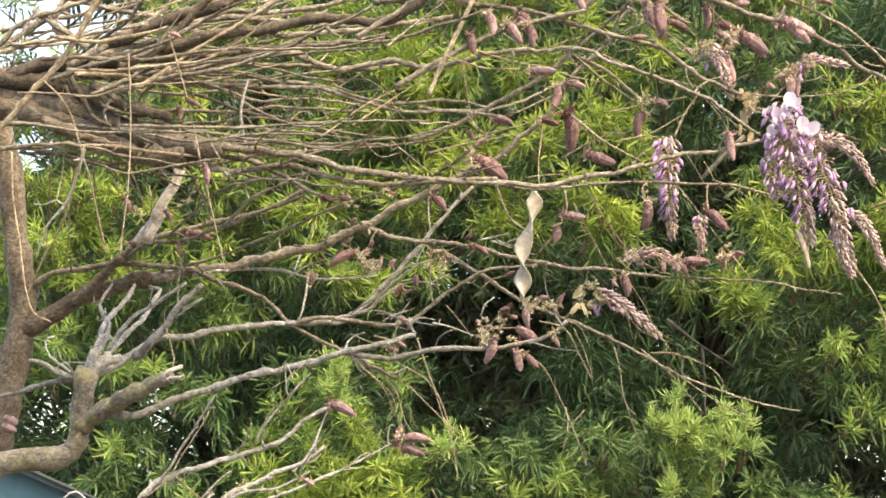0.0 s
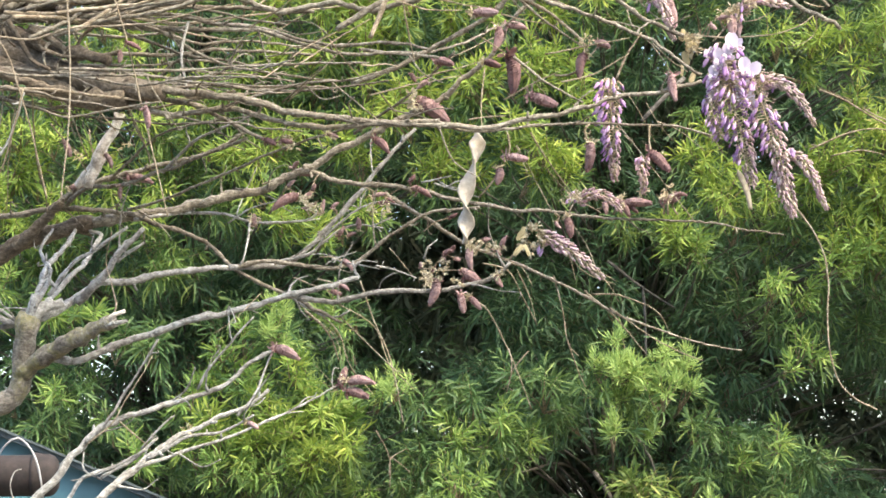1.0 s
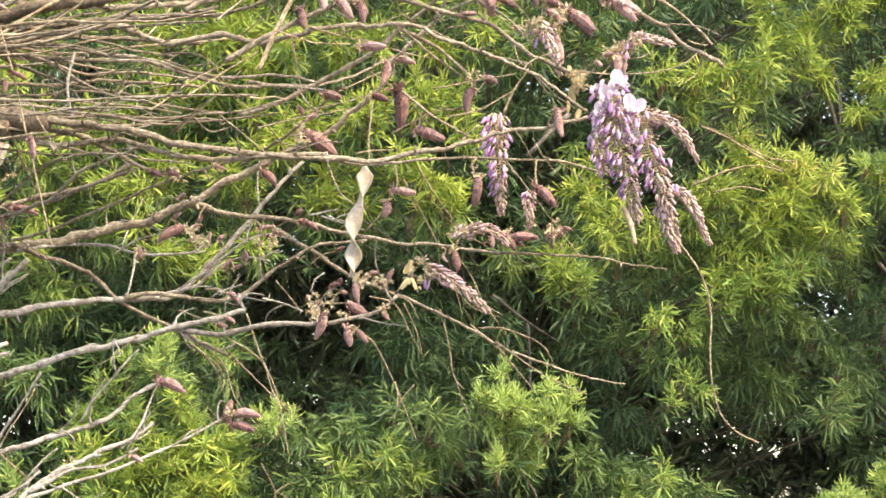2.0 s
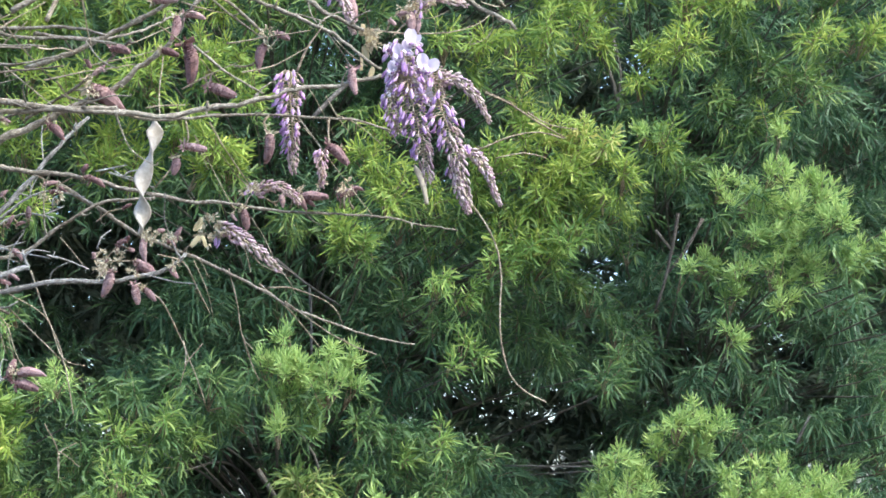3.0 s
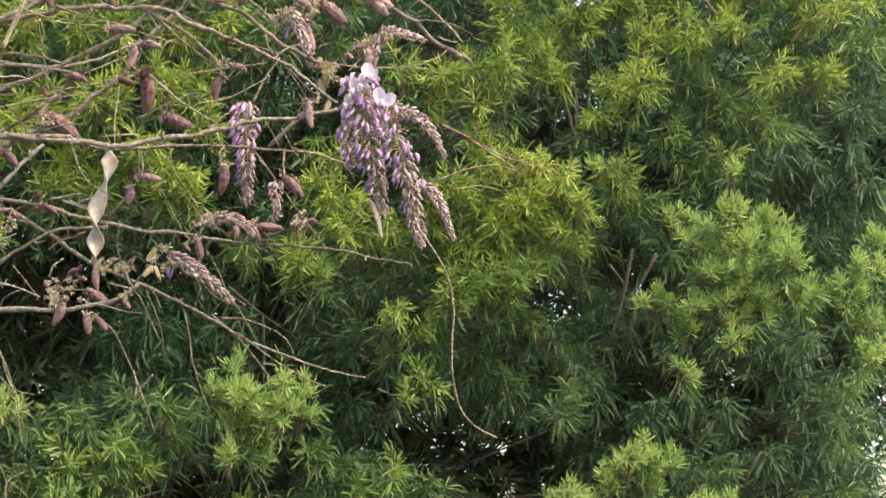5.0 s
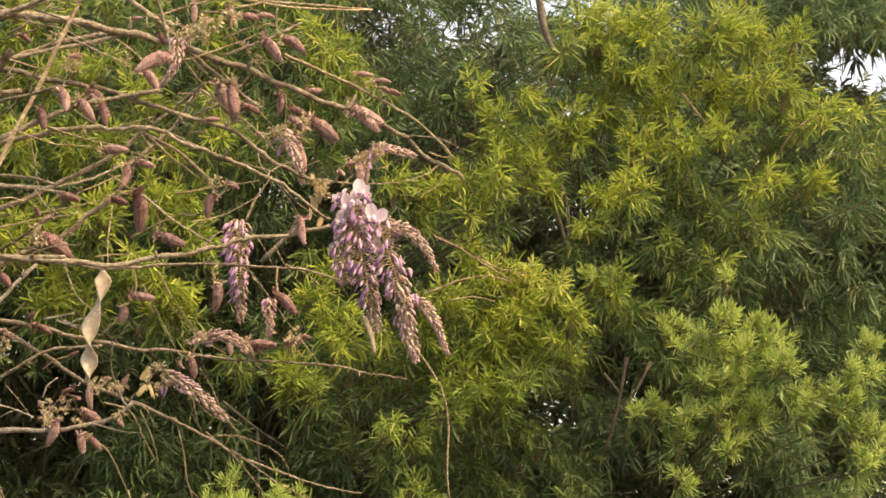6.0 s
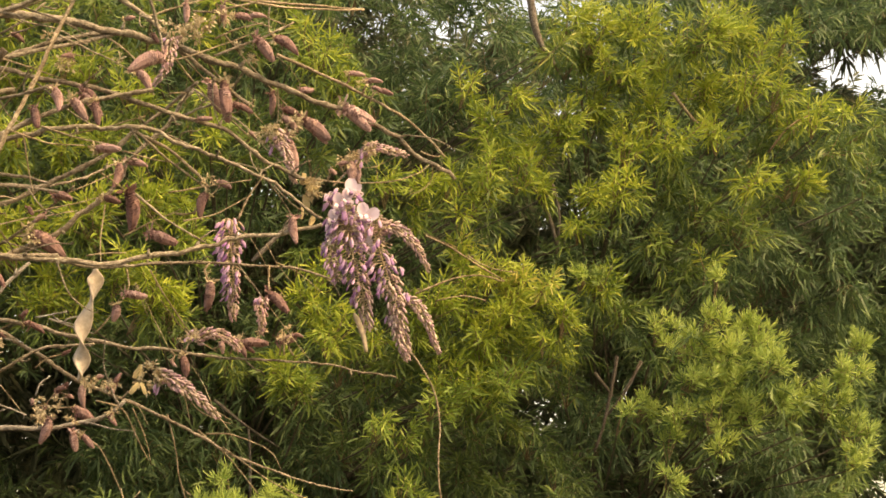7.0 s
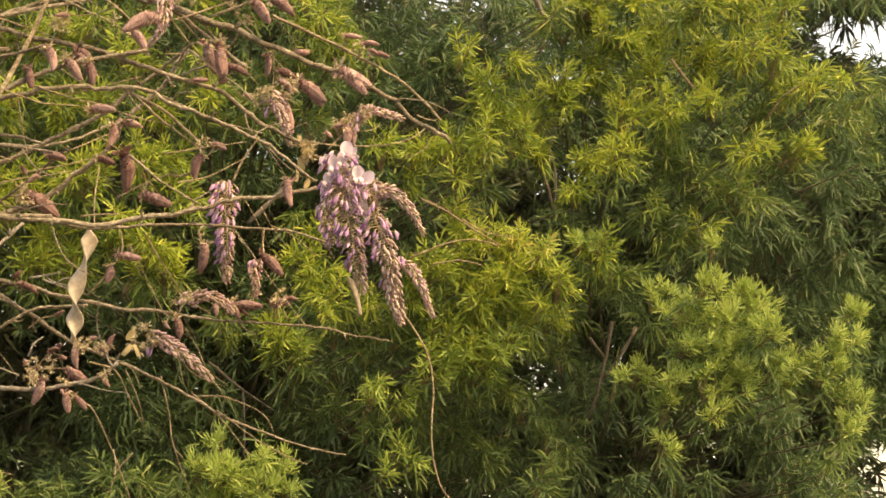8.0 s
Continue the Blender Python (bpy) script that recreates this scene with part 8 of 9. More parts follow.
bud((0.046, 2.989, 2.276), (0.909, -0.013, -0.418), 0.065, 1.0)
bud((0.396, 2.578, 2.217), (-0.092, 0.136, -0.986), 0.037, 1.0, (0.4, 2.586, 2.205))
bud((0.288, 2.657, 2.138), (0.119, 0.006, -0.993), 0.040, 1.0, (0.289, 2.659, 2.164))
bud((0.373, 2.67, 2.125), (0.834, -0.133, -0.535), 0.040, 1.0, (0.376, 2.669, 2.166))
bud((0.168, 2.647, 2.116), (0.987, 0.11, -0.119), 0.033, 1.0, (0.171, 2.647, 2.152))
bud((0.173, 2.864, 2.141), (0.064, -0.142, -0.988), 0.026, 1.3, (0.142, 2.878, 2.098))
bud((0.438, 2.728, 2.401), (0.871, -0.127, -0.474), 0.046, 1.0)
bud((0.398, 2.686, 2.392), (0.924, -0.201, -0.326), 0.030, 1.0)
bud((0.493, 2.684, 2.407), (0.845, -0.044, -0.533), 0.048, 1.0)
bud((0.407, 2.694, 2.363), (0.23, 0.01, -0.973), 0.053, 1.0, (0.393, 2.699, 2.373))
bud((0.506, 2.682, 2.326), (0.316, 0.044, -0.948), 0.028, 1.2)
bud((0.303, 2.742, 2.459), (0.042, 0.238, -0.97), 0.045, 1.2)
bud((0.311, 2.672, 2.429), (0.174, -0.046, -0.984), 0.046, 1.0)
bud((0.332, 2.681, 2.406), (0.953, -0.188, -0.236), 0.024, 1.2, (0.34, 2.686, 2.412))
bud((0.059, 2.485, 2.361), (0.339, 0.116, -0.934), 0.028, 1.0)
bud((0.088, 2.598, 2.381), (0.71, 0.181, -0.68), 0.036, 1.0, (0.089, 2.605, 2.375))
bud((0.12, 2.6, 2.369), (0.35, 0.343, -0.872), 0.021, 1.0, (0.114, 2.604, 2.381))
bud((0.355, 2.923, 2.1), (0.861, -0.215, -0.461), 0.033, 1.0, (0.353, 2.933, 2.079))
bud((0.367, 2.922, 2.093), (0.975, -0.113, 0.193), 0.044, 1.0, (0.367, 2.93, 2.078))
bud((0.426, 2.907, 2.096), (0.976, 0.033, 0.214), 0.030, 1.2, (0.429, 2.917, 2.076))
bud((0.282, 2.943, 2.077), (0.212, -0.19, -0.959), 0.032, 1.2, (0.284, 2.948, 2.083))
bud((0.05, 2.985, 2.129), (0.979, -0.075, -0.189), 0.024, 1.2, (0.045, 2.993, 2.122))
bud((-0.138, 3.038, 2.129), (-0.975, -0.185, -0.12), 0.045, 1.0, (-0.157, 3.042, 2.144))
bud((-0.103, 3.083, 2.109), (0, -0.161, 0.987), 0.022, 1.0, (-0.11, 3.089, 2.113))
bud((-0.212, 3.065, 2.086), (-0.01, -0.023, 1), 0.020, 1.3, (-0.211, 3.069, 2.094))
bud((-0.043, 3.03, 2.073), (0.002, -0.339, 0.941), 0.020, 1.4, (-0.043, 3.035, 2.08))
bud((-0.166, 2.838, 1.865), (0.954, -0.285, -0.092), 0.040, 1.0)
bud((-0.056, 2.776, 1.809), (0.856, -0.363, 0.368), 0.037, 1.1, (-0.07, 2.783, 1.807))
bud((-0.06, 2.779, 1.797), (0.988, -0.157, -0.011), 0.034, 1.1, (-0.07, 2.783, 1.807))
bud((-0.069, 2.777, 1.805), (0.342, -0.111, 0.933), 0.029, 1.0)
bud((-0.202, 2.776, 1.754), (0.881, -0.341, -0.327), 0.021, 1.0)
bud((0.183, 2.994, 2.037), (-0.004, -0.239, 0.971), 0.019, 1.5, (0.182, 3.002, 2.025))
bud((0.135, 2.998, 2.039), (-0.345, 0.001, -0.938), 0.034, 1.1)
bud((0.115, 2.86, 1.976), (0.962, -0.245, -0.118), 0.030, 1.4, (0.113, 2.864, 1.984))
bud((0.109, 2.816, 1.943), (0.173, 0.147, -0.974), 0.030, 1.2, (0.118, 2.823, 1.939))
bud((0.122, 2.817, 1.938), (0.74, -0.161, -0.653), 0.026, 1.2)
bud((0.073, 2.815, 1.962), (0.03, -0.001, -1), 0.035, 1.2, (0.077, 2.823, 1.948))
bud((0.162, 2.808, 1.971), (0.088, 0.185, -0.979), 0.020, 1.3)
bud((-0.172, 2.675, 2.146), (0.974, -0.221, -0.045), 0.018, 1.4)
bud((-0.148, 2.674, 2.146), (0.984, 0.061, -0.165), 0.017, 1.2, (-0.155, 2.681, 2.144))
bud((-0.084, 2.69, 2.159), (0.962, -0.175, -0.208), 0.018, 1.2)
bud((-0.015, 2.642, 2.139), (0.88, -0.282, -0.383), 0.027, 1.2, (-0.014, 2.644, 2.16))
bud((-0.401, 2.842, 2.321), (0.196, -0.047, -0.98), 0.023, 1.0, (-0.399, 2.849, 2.316))
bud((-0.324, 2.537, 2.165), (0.335, 0.23, -0.914), 0.029, 1.0)
bud((-0.498, 2.947, 2.202), (0.355, 0.048, -0.933), 0.026, 1.0)
bud((-0.501, 3.01, 2.139), (0.927, 0.081, 0.366), 0.024, 1.0, (-0.491, 3.015, 2.142))
bud((-0.404, 3.003, 2.154), (0.95, -0.314, 0.007), 0.039, 1.0, (-0.41, 3.008, 2.161))
bud((-0.43, 2.902, 2.173), (0.75, -0.169, -0.64), 0.024, 1.0)
bud((-0.407, 2.92, 2.125), (-0.176, 0.187, -0.967), 0.019, 1.0)
bud((-0.718, 3.09, 1.878), (0.868, 0.059, -0.493), 0.038, 1.2, (-0.711, 3.096, 1.876))
bud((-0.722, 3.092, 1.86), (0.983, -0.053, -0.174), 0.037, 1.2, (-0.713, 3.097, 1.861))
bud((-0.347, 2.521, 2.249), (0.982, -0.034, -0.186), 0.021, 1.0)
bud((-0.37, 2.504, 2.337), (0.993, 0.11, 0.032), 0.018, 1.0)
bud((-0.132, 3.079, 2.116), (0.865, -0.135, 0.483), 0.022, 1.0, (-0.123, 3.087, 2.105))
bud((-0.076, 3.034, 2.062), (0.495, -0.309, 0.812), 0.020, 1.0, (-0.08, 3.039, 2.069))
bud((-0.022, 3, 2.121), (0.932, -0.188, 0.311), 0.023, 1.0, (-0.021, 3.005, 2.13))
bud((0.21, 2.538, 2.429), (-0.99, -0.002, -0.144), 0.050, 1.0)
bud((0.18, 2.641, 2.44), (0.809, -0.08, -0.582), 0.038, 1.0, (0.187, 2.646, 2.447))
bud((0.254, 2.669, 2.556), (0.19, 0.128, -0.973), 0.030, 1.0)
bud((0.306, 2.646, 2.547), (0.098, 0.098, -0.99), 0.029, 1.0)
bud((0.323, 2.649, 2.533), (0.998, 0.012, 0.062), 0.026, 1.2)
bud((0.344, 2.649, 2.533), (0.943, -0.218, 0.253), 0.025, 1.0, (0.346, 2.656, 2.529))
bud((0.382, 2.654, 2.503), (0.944, -0.252, -0.212), 0.041, 1.0, (0.381, 2.659, 2.513))
bud((0.355, 2.654, 2.502), (0.72, 0.042, -0.693), 0.043, 1.0)
bud((0.423, 2.675, 2.432), (0.995, 0.069, 0.069), 0.022, 1.2)
bud((0.5, 2.697, 2.469), (0.997, -0.073, 0.028), 0.026, 1.0, (0.493, 2.706, 2.451))
bud((0.529, 2.695, 2.457), (0.953, -0.128, 0.275), 0.022, 1.2, (0.524, 2.705, 2.436))
bud((0.536, 2.696, 2.448), (0.95, -0.308, -0.047), 0.018, 1.2, (0.53, 2.704, 2.433))
bud((0.545, 2.695, 2.444), (0.964, -0.241, -0.117), 0.024, 1.1, (0.536, 2.704, 2.431))
bud((0.488, 2.682, 2.411), (0.91, 0.063, -0.411), 0.055, 1.0)
bud((0.435, 2.726, 2.402), (0.872, -0.134, -0.47), 0.050, 1.0)
bud((0.399, 2.682, 2.403), (0.996, 0.065, 0.065), 0.025, 1.2, (0.395, 2.688, 2.408))
bud((0.312, 2.67, 2.442), (-0.008, 0.214, -0.977), 0.049, 0.9, (0.308, 2.676, 2.441))
bud((0.323, 2.68, 2.407), (0.987, 0.159, 0.005), 0.022, 1.2, (0.334, 2.685, 2.417))
bud((0.272, 2.665, 2.379), (0.905, -0.418, -0.08), 0.023, 1.0)
bud((0.497, 2.679, 2.328), (0.251, -0.156, -0.955), 0.032, 1.2, (0.506, 2.686, 2.322))
bud((0.385, 2.702, 2.434), (0.294, 0.241, -0.925), 0.030, 1.0)
bud((0.06, 2.485, 2.361), (0.497, -0.012, -0.867), 0.034, 1.0, (0.058, 2.491, 2.365))
bud((0.107, 2.674, 2.412), (0.757, -0.063, -0.65), 0.044, 1.0, (0.112, 2.679, 2.422))
bud((0.038, 2.6, 2.367), (0.183, -0.013, -0.983), 0.032, 1.0, (0.047, 2.608, 2.357))
bud((0.119, 2.598, 2.378), (0.357, 0.118, -0.926), 0.033, 1.0)
bud((0.107, 2.674, 2.417), (0.89, -0.252, -0.38), 0.030, 1.0, (0.105, 2.679, 2.423))
bud((0.006, 2.681, 2.498), (0.969, -0.164, -0.184), 0.022, 1.0)
bud((0.066, 2.875, 2.279), (-0.923, -0.006, -0.386), 0.020, 1.2)
bud((0.053, 2.872, 1.99), (-0.174, -0.221, 0.96), 0.009, 1.8)
bud((0.063, 2.876, 1.969), (0.315, -0.824, 0.471), 0.016, 1.8, (0.059, 2.881, 1.977))
bud((0.07, 2.87, 1.981), (0.002, -0.077, 0.997), 0.010, 1.8)
bud((0.086, 2.87, 1.998), (0.143, -0.57, 0.809), 0.012, 1.6, (0.083, 2.875, 2.003))
bud((0.099, 2.867, 2.013), (0.298, -0.543, 0.785), 0.013, 1.5, (0.088, 2.873, 2.01))
bud((0.103, 2.868, 2.003), (0.894, -0.254, -0.368), 0.010, 1.7, (0.088, 2.873, 2.01))
bud((0.435, 2.906, 2.097), (0.669, -0.518, 0.533), 0.018, 1.2, (0.436, 2.916, 2.076))
bud((0.447, 2.901, 2.105), (0.976, 0.105, 0.189), 0.016, 1.3, (0.45, 2.913, 2.075))
bud((0.336, 2.913, 2.095), (0.393, -0.353, -0.849), 0.017, 1.4, (0.326, 2.921, 2.085))
bud((0.376, 2.921, 2.089), (0.92, -0.131, -0.37), 0.017, 1.3, (0.374, 2.929, 2.078))
bud((-0.132, 3.078, 2.132), (0.661, -0.608, 0.439), 0.018, 1.4, (-0.116, 3.088, 2.109))
bud((-0.116, 3.016, 2.133), (0.177, -0.329, 0.928), 0.013, 1.5, (-0.104, 3.017, 2.163))
bud((-0.085, 3.045, 2.11), (0.332, 0.019, 0.943), 0.013, 1.4, (-0.079, 3.053, 2.102))
bud((-0.062, 3.033, 2.062), (0.758, 0.031, 0.651), 0.015, 1.3, (-0.066, 3.037, 2.075))
bud((-0.008, 2.997, 2.109), (0.776, -0.603, 0.184), 0.018, 1.4)
bud((0.037, 2.985, 2.141), (0.636, -0.267, 0.724), 0.015, 1.3, (0.039, 2.992, 2.132))
bud((0.152, 2.995, 2.048), (0.857, 0.087, 0.508), 0.013, 1.5, (0.148, 3.003, 2.038))
bud((0.17, 2.996, 2.034), (0.802, -0.552, -0.229), 0.015, 1.5)
bud((0.265, 2.948, 2.072), (0.132, -0.191, -0.973), 0.015, 1.3, (0.263, 2.952, 2.085))
bud((0.236, 2.675, 2.496), (0.737, -0.152, 0.658), 0.016, 1.3)
bud((0.205, 2.65, 2.499), (0.52, 0.135, -0.843), 0.015, 1.3)
bud((0.164, 2.644, 2.516), (0.891, -0.35, 0.288), 0.016, 1.3, (0.16, 2.652, 2.505))
bud((0.093, 2.639, 2.455), (-0.952, -0.153, 0.264), 0.017, 1.2, (0.091, 2.641, 2.475))
bud((0.36, 2.765, 2.39), (0.945, -0.029, -0.325), 0.015, 1.3)
bud((0.481, 2.676, 2.321), (0.753, -0.531, 0.388), 0.014, 1.4, (0.494, 2.684, 2.311))
bud((0.466, 2.666, 2.311), (0.767, -0.021, -0.641), 0.012, 1.4, (0.463, 2.675, 2.296))
bud((-0.157, 3.036, 2.143), (0.579, -0.298, 0.759), 0.017, 1.15)
bud((-0.137, 3.035, 2.164), (0.966, -0.084, 0.243), 0.021, 1.15)
bud((0.112, 2.858, 1.983), (0.976, -0.205, -0.072), 0.018, 1.15)
bud((-0.069, 2.834, 1.959), (0.892, -0.339, -0.298), 0.017, 1.15)
bud((0.098, 2.945, 2.077), (0.841, -0.38, 0.384), 0.016, 1.15)
bud((0.001, 2.996, 2.118), (0.924, 0.236, -0.3), 0.015, 1.15)
bud((-0.146, 3.016, 2.171), (0.383, -0.631, 0.674), 0.018, 1.15)
bud((-0.068, 2.947, 2.011), (0.883, -0.405, -0.238), 0.022, 1.15)
bud((0.088, 2.867, 2.009), (0.471, -0.755, 0.455), 0.018, 1.15)
bud((-0.083, 2.834, 1.951), (0.933, 0.148, -0.328), 0.018, 1.15)
bud((0.039, 2.986, 2.131), (0.938, 0.18, 0.296), 0.017, 1.15)
raceme([(0.493, 2.692, 2.287), (0.495, 2.692, 2.228), (0.507, 2.696, 2.175), (0.52, 2.709, 2.132), (0.531, 2.727, 2.087)], 0.56, "lilac flower cluster in full bloom at the top", 0.026, 0.55)
raceme([(0.528, 2.697, 2.254), (0.544, 2.697, 2.196), (0.563, 2.702, 2.14), (0.577, 2.715, 2.095), (0.59, 2.734, 2.046)], 0.36, "lilac flower cluster, half open", 0.0225, 0.4)
raceme([(0.538, 2.702, 2.23), (0.565, 2.691, 2.232), (0.593, 2.69, 2.211), (0.612, 2.7, 2.184), (0.621, 2.712, 2.174)], 0.05, "drooping grey-mauve flower cluster, still closed", 0.011, 0.15)
raceme([(0.505, 2.699, 2.247), (0.475, 2.694, 2.216), (0.471, 2.694, 2.187), (0.483, 2.705, 2.156)], 0.85, "short lilac flower cluster beside the open one", 0.014, 0.85)
raceme([(0.583, 2.719, 2.134), (0.602, 2.711, 2.119), (0.617, 2.71, 2.094), (0.628, 2.72, 2.071), (0.639, 2.733, 2.054)], 0.05, "small closed mauve flower cluster", 0.01, 0.4)
raceme([(0.567, 2.723, 2.109), (0.573, 2.718, 2.079), (0.58, 2.717, 2.054), (0.589, 2.725, 2.041)], 0.0, "closed grey flower cluster", 0.01, 0.3)
raceme([(0.327, 2.7, 2.238), (0.324, 2.697, 2.2), (0.327, 2.699, 2.159), (0.328, 2.709, 2.128), (0.331, 2.725, 2.098)], 0.52, "narrow violet flower cluster, half open", 0.0185, 0.55)
raceme([(0.372, 2.72, 2.126), (0.371, 2.713, 2.108), (0.371, 2.711, 2.091), (0.372, 2.719, 2.076)], 0.0, "short mauve flower cluster", 0.011, 0.4)
raceme([(0.225, 2.739, 2.018), (0.249, 2.731, 2.004), (0.273, 2.729, 1.987), (0.293, 2.737, 1.972), (0.312, 2.75, 1.957)], 0.0, "slanting violet flower cluster, still closed", 0.013, 0.4)
raceme([(0.278, 2.73, 2.067), (0.297, 2.719, 2.075), (0.321, 2.715, 2.067), (0.338, 2.723, 2.052)], 0.0, "arched pink flower cluster", 0.011, 0.15)
raceme([(0.515, 2.683, 2.335), (0.533, 2.671, 2.348), (0.557, 2.667, 2.343), (0.582, 2.672, 2.339)], 0.0, "arched bronze-pink flower cluster", 0.01, 0.1)
raceme([(0.389, 2.677, 2.369), (0.398, 2.672, 2.342), (0.407, 2.671, 2.317), (0.415, 2.68, 2.294)], 0.0, "slender grey-mauve flower cluster", 0.011, 0.25)
raceme([(0.233, 2.655, 2.494), (0.229, 2.65, 2.468), (0.222, 2.649, 2.443), (0.209, 2.657, 2.426)], 0.0, "bent mauve flower cluster", 0.011, 0.3)
raceme([(0.384, 2.68, 2.355), (0.399, 2.672, 2.34), (0.406, 2.671, 2.319), (0.414, 2.678, 2.304)], 0.0, "drooping mauve flower cluster", 0.01, 0.2)
leaf_tuft((0.208, 2.729, 2.02), 0.018)
leaf_tuft((0.224, 2.731, 2.008), 0.015)
leaf_tuft((0.44, 2.681, 2.288), 0.024)
leaf_tuft((0.444, 2.684, 2.272), 0.018)
leaf_tuft((0.269, 2.72, 2.068), 0.012)
leaf_tuft((0.054, 2.739, 1.96), 0.012)
leaf_tuft((0.082, 2.736, 1.976), 0.012)
leaf_tuft((-0.109, 2.72, 2.068), 0.012)
leaf_tuft((-0.133, 2.707, 2.144), 0.013)
leaf_tuft((0.163, 2.731, 2.004), 0.012)
leaf_tuft((0.435, 2.681, 2.288), 0.018)
leaf_tuft((0.514, 2.674, 2.328), 0.015)
leaf_tuft((0.29, 2.681, 2.291), 0.012)
leaf_tuft((0.245, 2.644, 2.499), 0.018)
leaf_tuft((0.265, 2.641, 2.517), 0.018)
leaf_tuft((0.269, 2.645, 2.492), 0.015)
leaf_tuft((0.371, 2.669, 2.359), 0.015)
leaf_tuft((0.387, 2.669, 2.356), 0.015)
leaf_tuft((0.497, 2.674, 2.328), 0.015)
leaf_tuft((-0.19, 2.725, 2.042), 0.011)
leaf_tuft((0.204, 2.732, 2), 0.018)
leaf_tuft((0.216, 2.728, 2.024), 0.018)
leaf_tuft((0.058, 2.741, 1.952), 0.012)
leaf_tuft((-0.101, 2.722, 2.056), 0.012)
leaf_tuft((0.119, 2.731, 2.004), 0.015)
leaf_tuft((0.131, 2.733, 1.996), 0.012)
leaf_tuft((0.371, 2.719, 2.076), 0.012)
leaf_tuft((0.407, 2.718, 2.08), 0.012)
leaf_tuft((-0.003, 2.722, 2.056), 0.012)
leaf_tuft((0.306, 2.639, 2.527), 0.018)
leaf_tuft((0.228, 2.643, 2.507), 0.018)
leaf_tuft((0.379, 2.667, 2.368), 0.018)
leaf_tuft((0.078, 2.653, 2.451), 0.015)
leaf_tuft((0.527, 2.671, 2.345), 0.015)
leaf_tuft((0.413, 2.668, 2.361), 0.012)
branch("twig", [(0.340, 2.710, 2.226), (0.353, 2.680, 2.203), (0.392, 2.720, 2.147)], 0.0007, 0.0005)
branch("twig", [(0.375, 2.691, 2.202), (0.391, 2.690, 2.174), (0.414, 2.707, 2.149)], 0.0007, 0.0005)
branch("twig", [(0.389, 2.680, 2.172), (0.429, 2.719, 2.165), (0.455, 2.681, 2.129)], 0.0008, 0.0005)
branch("twig", [(0.382, 2.714, 2.300), (0.400, 2.699, 2.272), (0.414, 2.684, 2.240)], 0.0010, 0.0006)
branch("twig", [(0.387, 2.696, 2.291), (0.411, 2.688, 2.266), (0.435, 2.683, 2.245)], 0.0011, 0.0007)
branch("twig", [(0.346, 2.719, 2.161), (0.366, 2.716, 2.137), (0.412, 2.720, 2.077), (0.439, 2.681, 2.026)], 0.0007, 0.0005)
branch("twig", [(0.176, 2.681, 1.970), (0.195, 2.715, 1.963), (0.207, 2.699, 1.938)], 0.0006, 0.0004)
branch("twig", [(0.269, 2.711, 2.026), (0.291, 2.720, 1.995), (0.298, 2.680, 1.957)], 0.0006, 0.0004)
branch("twig", [(0.301, 2.705, 1.961), (0.314, 2.681, 1.934), (0.331, 2.716, 1.918)], 0.0006, 0.0004)
branch("twig", [(0.301, 2.705, 1.961), (0.324, 2.681, 1.942)], 0.0006, 0.0004)
branch("twig", [(0.623, 2.680, 2.325), (0.627, 2.708, 2.310), (0.606, 2.687, 2.289), (0.587, 2.681, 2.282), (0.592, 2.683, 2.291)], 0.0008, 0.0005)
branch("twig", [(0.516, 2.685, 2.320), (0.541, 2.700, 2.326), (0.566, 2.715, 2.341), (0.572, 2.682, 2.341)], 0.0007, 0.0005)
branch("twig", [(0.393, 2.698, 2.490), (0.417, 2.714, 2.479), (0.432, 2.716, 2.454)], 0.0007, 0.0005)
branch("branch", [(-0.009, 2.700, 2.504), (0.014, 2.692, 2.519), (0.054, 2.706, 2.557)], 0.0024, 0.0016)
branch("branch", [(-0.008, 2.700, 2.465), (0.032, 2.713, 2.485), (0.087, 2.710, 2.504), (0.153, 2.719, 2.523)], 0.0044, 0.0036)
branch("twig", [(0.059, 2.696, 2.493), (0.112, 2.704, 2.477), (0.170, 2.717, 2.502)], 0.0008, 0.0005)
branch("twig", [(0.235, 2.680, 2.042), (0.189, 2.716, 2.146), (0.206, 2.702, 2.094)], 0.0007, 0.0005)
branch("twig", [(0.233, 2.680, 2.420), (0.257, 2.682, 2.422)], 0.0012, 0.0008)
branch("branch", [(0.274, 2.681, 2.440), (0.228, 2.718, 2.406), (0.195, 2.712, 2.377)], 0.0034, 0.0030)
branch("branch", [(0.194, 2.712, 2.377), (0.147, 2.722, 2.337), (0.076, 2.732, 2.298), (0.013, 2.742, 2.270), (-0.050, 2.742, 2.244)], 0.0038, 0.0046)
branch("twig", [(0.189, 2.732, 2.373), (0.238, 2.732, 2.349), (0.272, 2.732, 2.321), (0.297, 2.732, 2.294)], 0.0030, 0.0020)
branch("twig", [(0.372, 2.750, 2.594), (0.411, 2.750, 2.591), (0.446, 2.750, 2.588), (0.490, 2.750, 2.588), (0.538, 2.750, 2.590)], 0.0022, 0.0016)
branch("twig", [(0.185, 2.695, 1.962), (0.203, 2.682, 1.920), (0.213, 2.708, 1.883)], 0.0007, 0.0005)
branch("twig", [(-0.067, 2.711, 1.916), (-0.019, 2.713, 1.884), (0.005, 2.706, 1.827), (0.036, 2.691, 1.814)], 0.0007, 0.0005)
branch("twig", [(-0.124, 2.720, 1.917), (-0.075, 2.697, 1.874), (-0.063, 2.697, 1.834)], 0.0006, 0.0004)
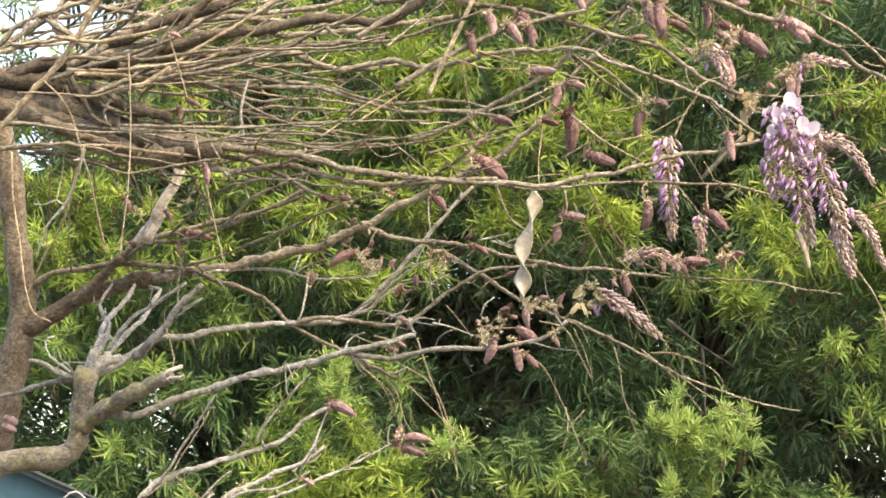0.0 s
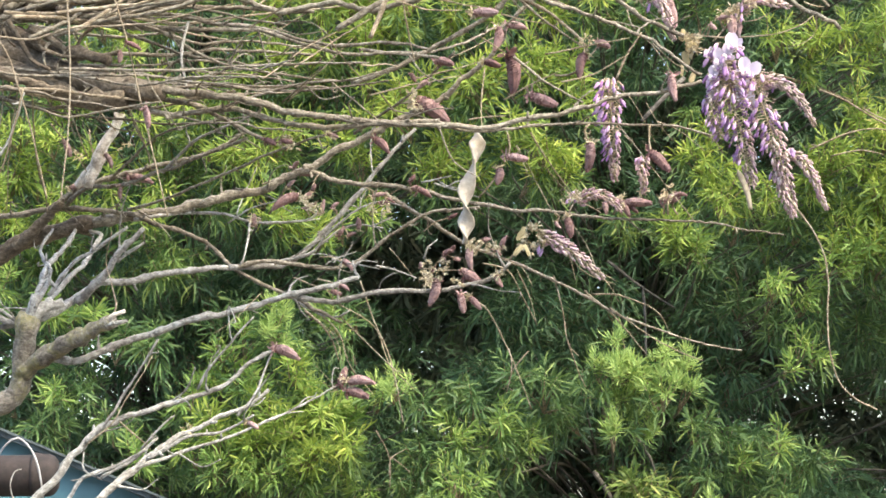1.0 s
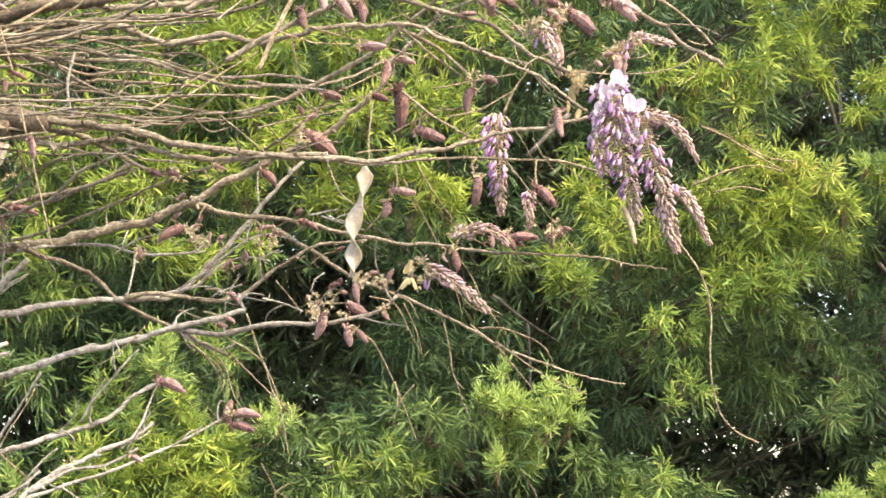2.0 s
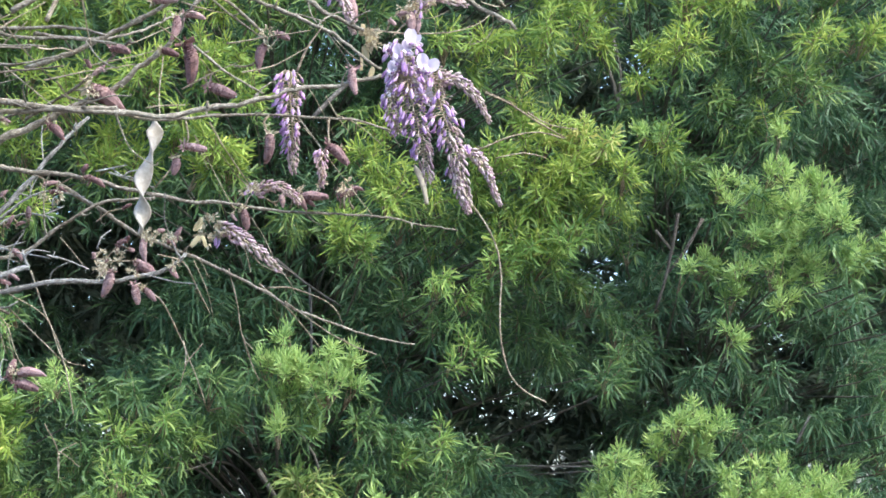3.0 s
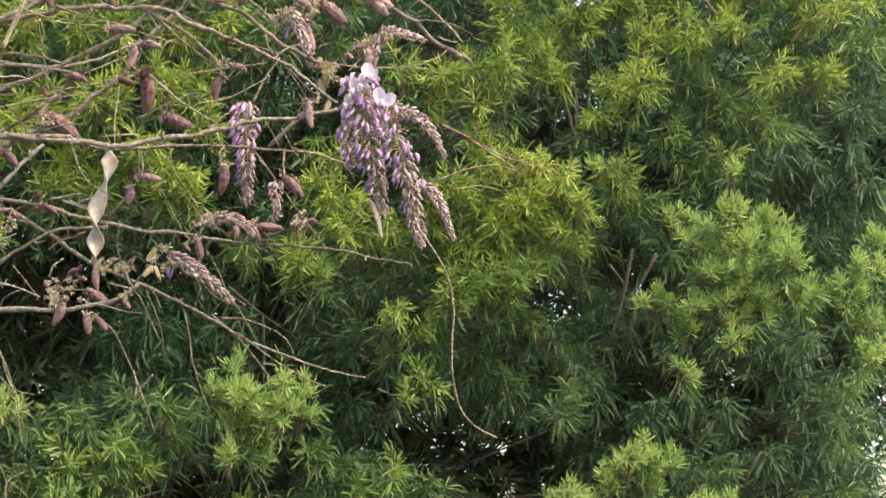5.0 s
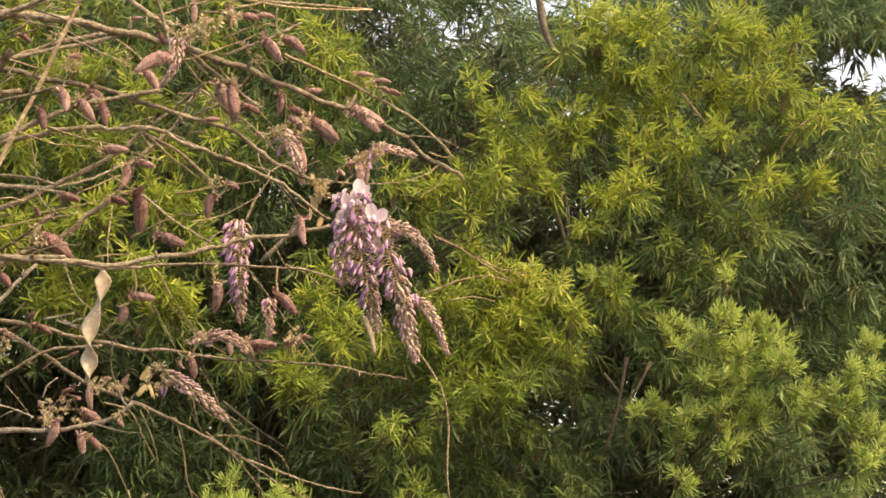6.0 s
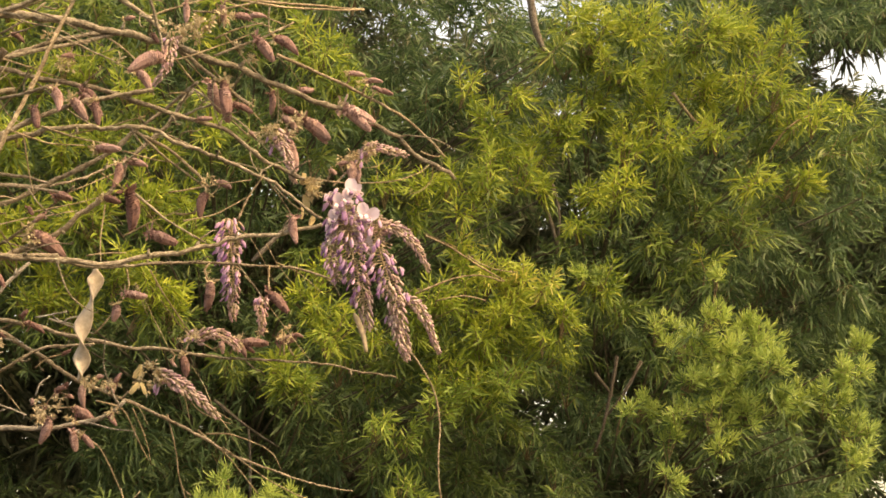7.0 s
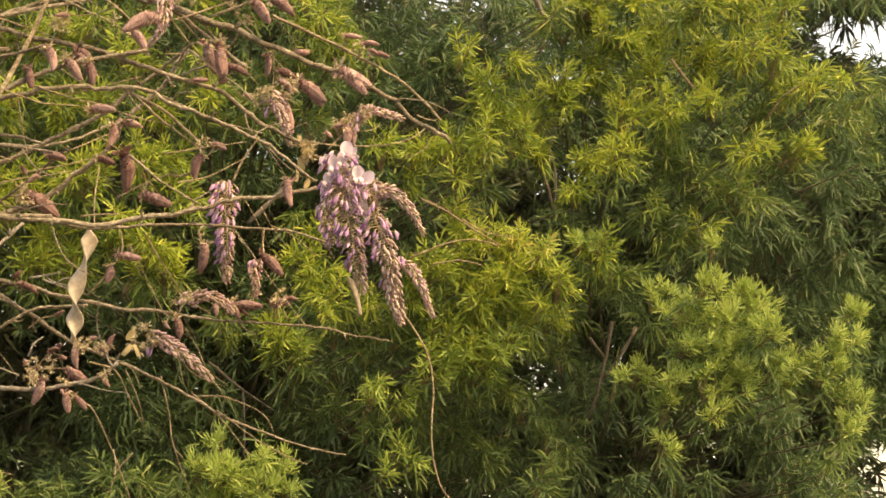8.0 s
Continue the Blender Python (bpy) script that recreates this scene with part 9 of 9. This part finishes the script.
branch("twig", [(-0.180, 2.714, 1.932), (-0.210, 2.690, 1.897), (-0.241, 2.681, 1.873)], 0.0007, 0.0005)
branch("twig", [(-0.386, 2.680, 2.017), (-0.399, 2.718, 1.982), (-0.389, 2.708, 1.948)], 0.0008, 0.0005)
branch("branch", [(-0.632, 2.718, 2.349), (-0.612, 2.697, 2.394), (-0.591, 2.705, 2.439)], 0.0021, 0.0014)
leaf_tuft((0.249, 2.680, 2.511), 0.022)
leaf_tuft((0.269, 2.680, 2.526), 0.020)
leaf_tuft((0.286, 2.680, 2.531), 0.020)
leaf_tuft((0.232, 2.680, 2.489), 0.015)
leaf_tuft((0.332, 2.680, 2.490), 0.018)
leaf_tuft((0.348, 2.680, 2.478), 0.015)
leaf_tuft((0.415, 2.680, 2.386), 0.018)
leaf_tuft((0.402, 2.680, 2.363), 0.014)
leaf_tuft((0.381, 2.680, 2.367), 0.015)
leaf_tuft((0.365, 2.680, 2.360), 0.013)
leaf_tuft((0.486, 2.680, 2.328), 0.014)
leaf_tuft((0.503, 2.680, 2.337), 0.014)
leaf_tuft((0.520, 2.680, 2.351), 0.012)
leaf_tuft((0.483, 2.680, 2.410), 0.012)
leaf_tuft((0.083, 2.680, 2.464), 0.014)
leaf_tuft((0.095, 2.680, 2.452), 0.012)
leaf_tuft((0.159, 2.680, 2.468), 0.012)
leaf_tuft((0.179, 2.680, 2.452), 0.012)
leaf_tuft((0.058, 2.680, 2.497), 0.012)
leaf_tuft((0.352, 2.680, 2.409), 0.010)
leaf_tuft((0.518, 2.680, 2.447), 0.012)
leaf_tuft((0.257, 2.680, 2.057), 0.012)
leaf_tuft((0.269, 2.680, 2.065), 0.010)
leaf_tuft((0.337, 2.680, 2.059), 0.012)
leaf_tuft((0.390, 2.680, 2.122), 0.010)
leaf_tuft((0.398, 2.680, 2.061), 0.011)
leaf_tuft((0.076, 2.680, 1.956), 0.012)
leaf_tuft((0.057, 2.680, 1.967), 0.010)
leaf_tuft((0.064, 2.680, 1.951), 0.012)
leaf_tuft((0.099, 2.680, 1.941), 0.012)
leaf_tuft((0.157, 2.680, 1.954), 0.010)
leaf_tuft((0.137, 2.680, 1.995), 0.012)
leaf_tuft((0.148, 2.680, 1.989), 0.010)
leaf_tuft((0.288, 2.680, 2.151), 0.008)
leaf_tuft((0.040, 2.680, 2.213), 0.010)
leaf_tuft((0.044, 2.680, 2.197), 0.011)
leaf_tuft((-0.140, 2.680, 2.143), 0.014)
leaf_tuft((-0.076, 2.680, 2.155), 0.010)
leaf_tuft((-0.011, 2.680, 2.147), 0.010)
leaf_tuft((-0.115, 2.680, 2.061), 0.010)
leaf_tuft((-0.095, 2.680, 2.049), 0.010)
leaf_tuft((-0.019, 2.680, 2.053), 0.011)
leaf_tuft((-0.058, 2.680, 1.809), 0.010)
leaf_tuft((-0.278, 2.680, 1.739), 0.010)
leaf_tuft((-0.369, 2.680, 2.139), 0.010)
leaf_tuft((-0.437, 2.680, 2.126), 0.010)
hanging_leaves((0.433, 2.690, 2.307), 2)
hanging_leaves((0.443, 2.690, 2.295), 3)
hanging_leaves((0.433, 2.690, 2.270), 2)
hanging_leaves((0.448, 2.690, 2.251), 1)
hanging_leaves((0.197, 2.690, 2.022), 2)
hanging_leaves((0.192, 2.690, 1.998), 2)
seed_pod((0.129, 2.663, 2.158), (0.107, 2.691, 1.999), 0.0125, 1, 3, "dry beige twisted seed pod hanging from a twig")
seed_pod((0.508, 2.713, 2.108), (0.525, 2.723, 2.05), 0.0052, 0.6, 1, "small dry brown seed pod", POD_OLD)
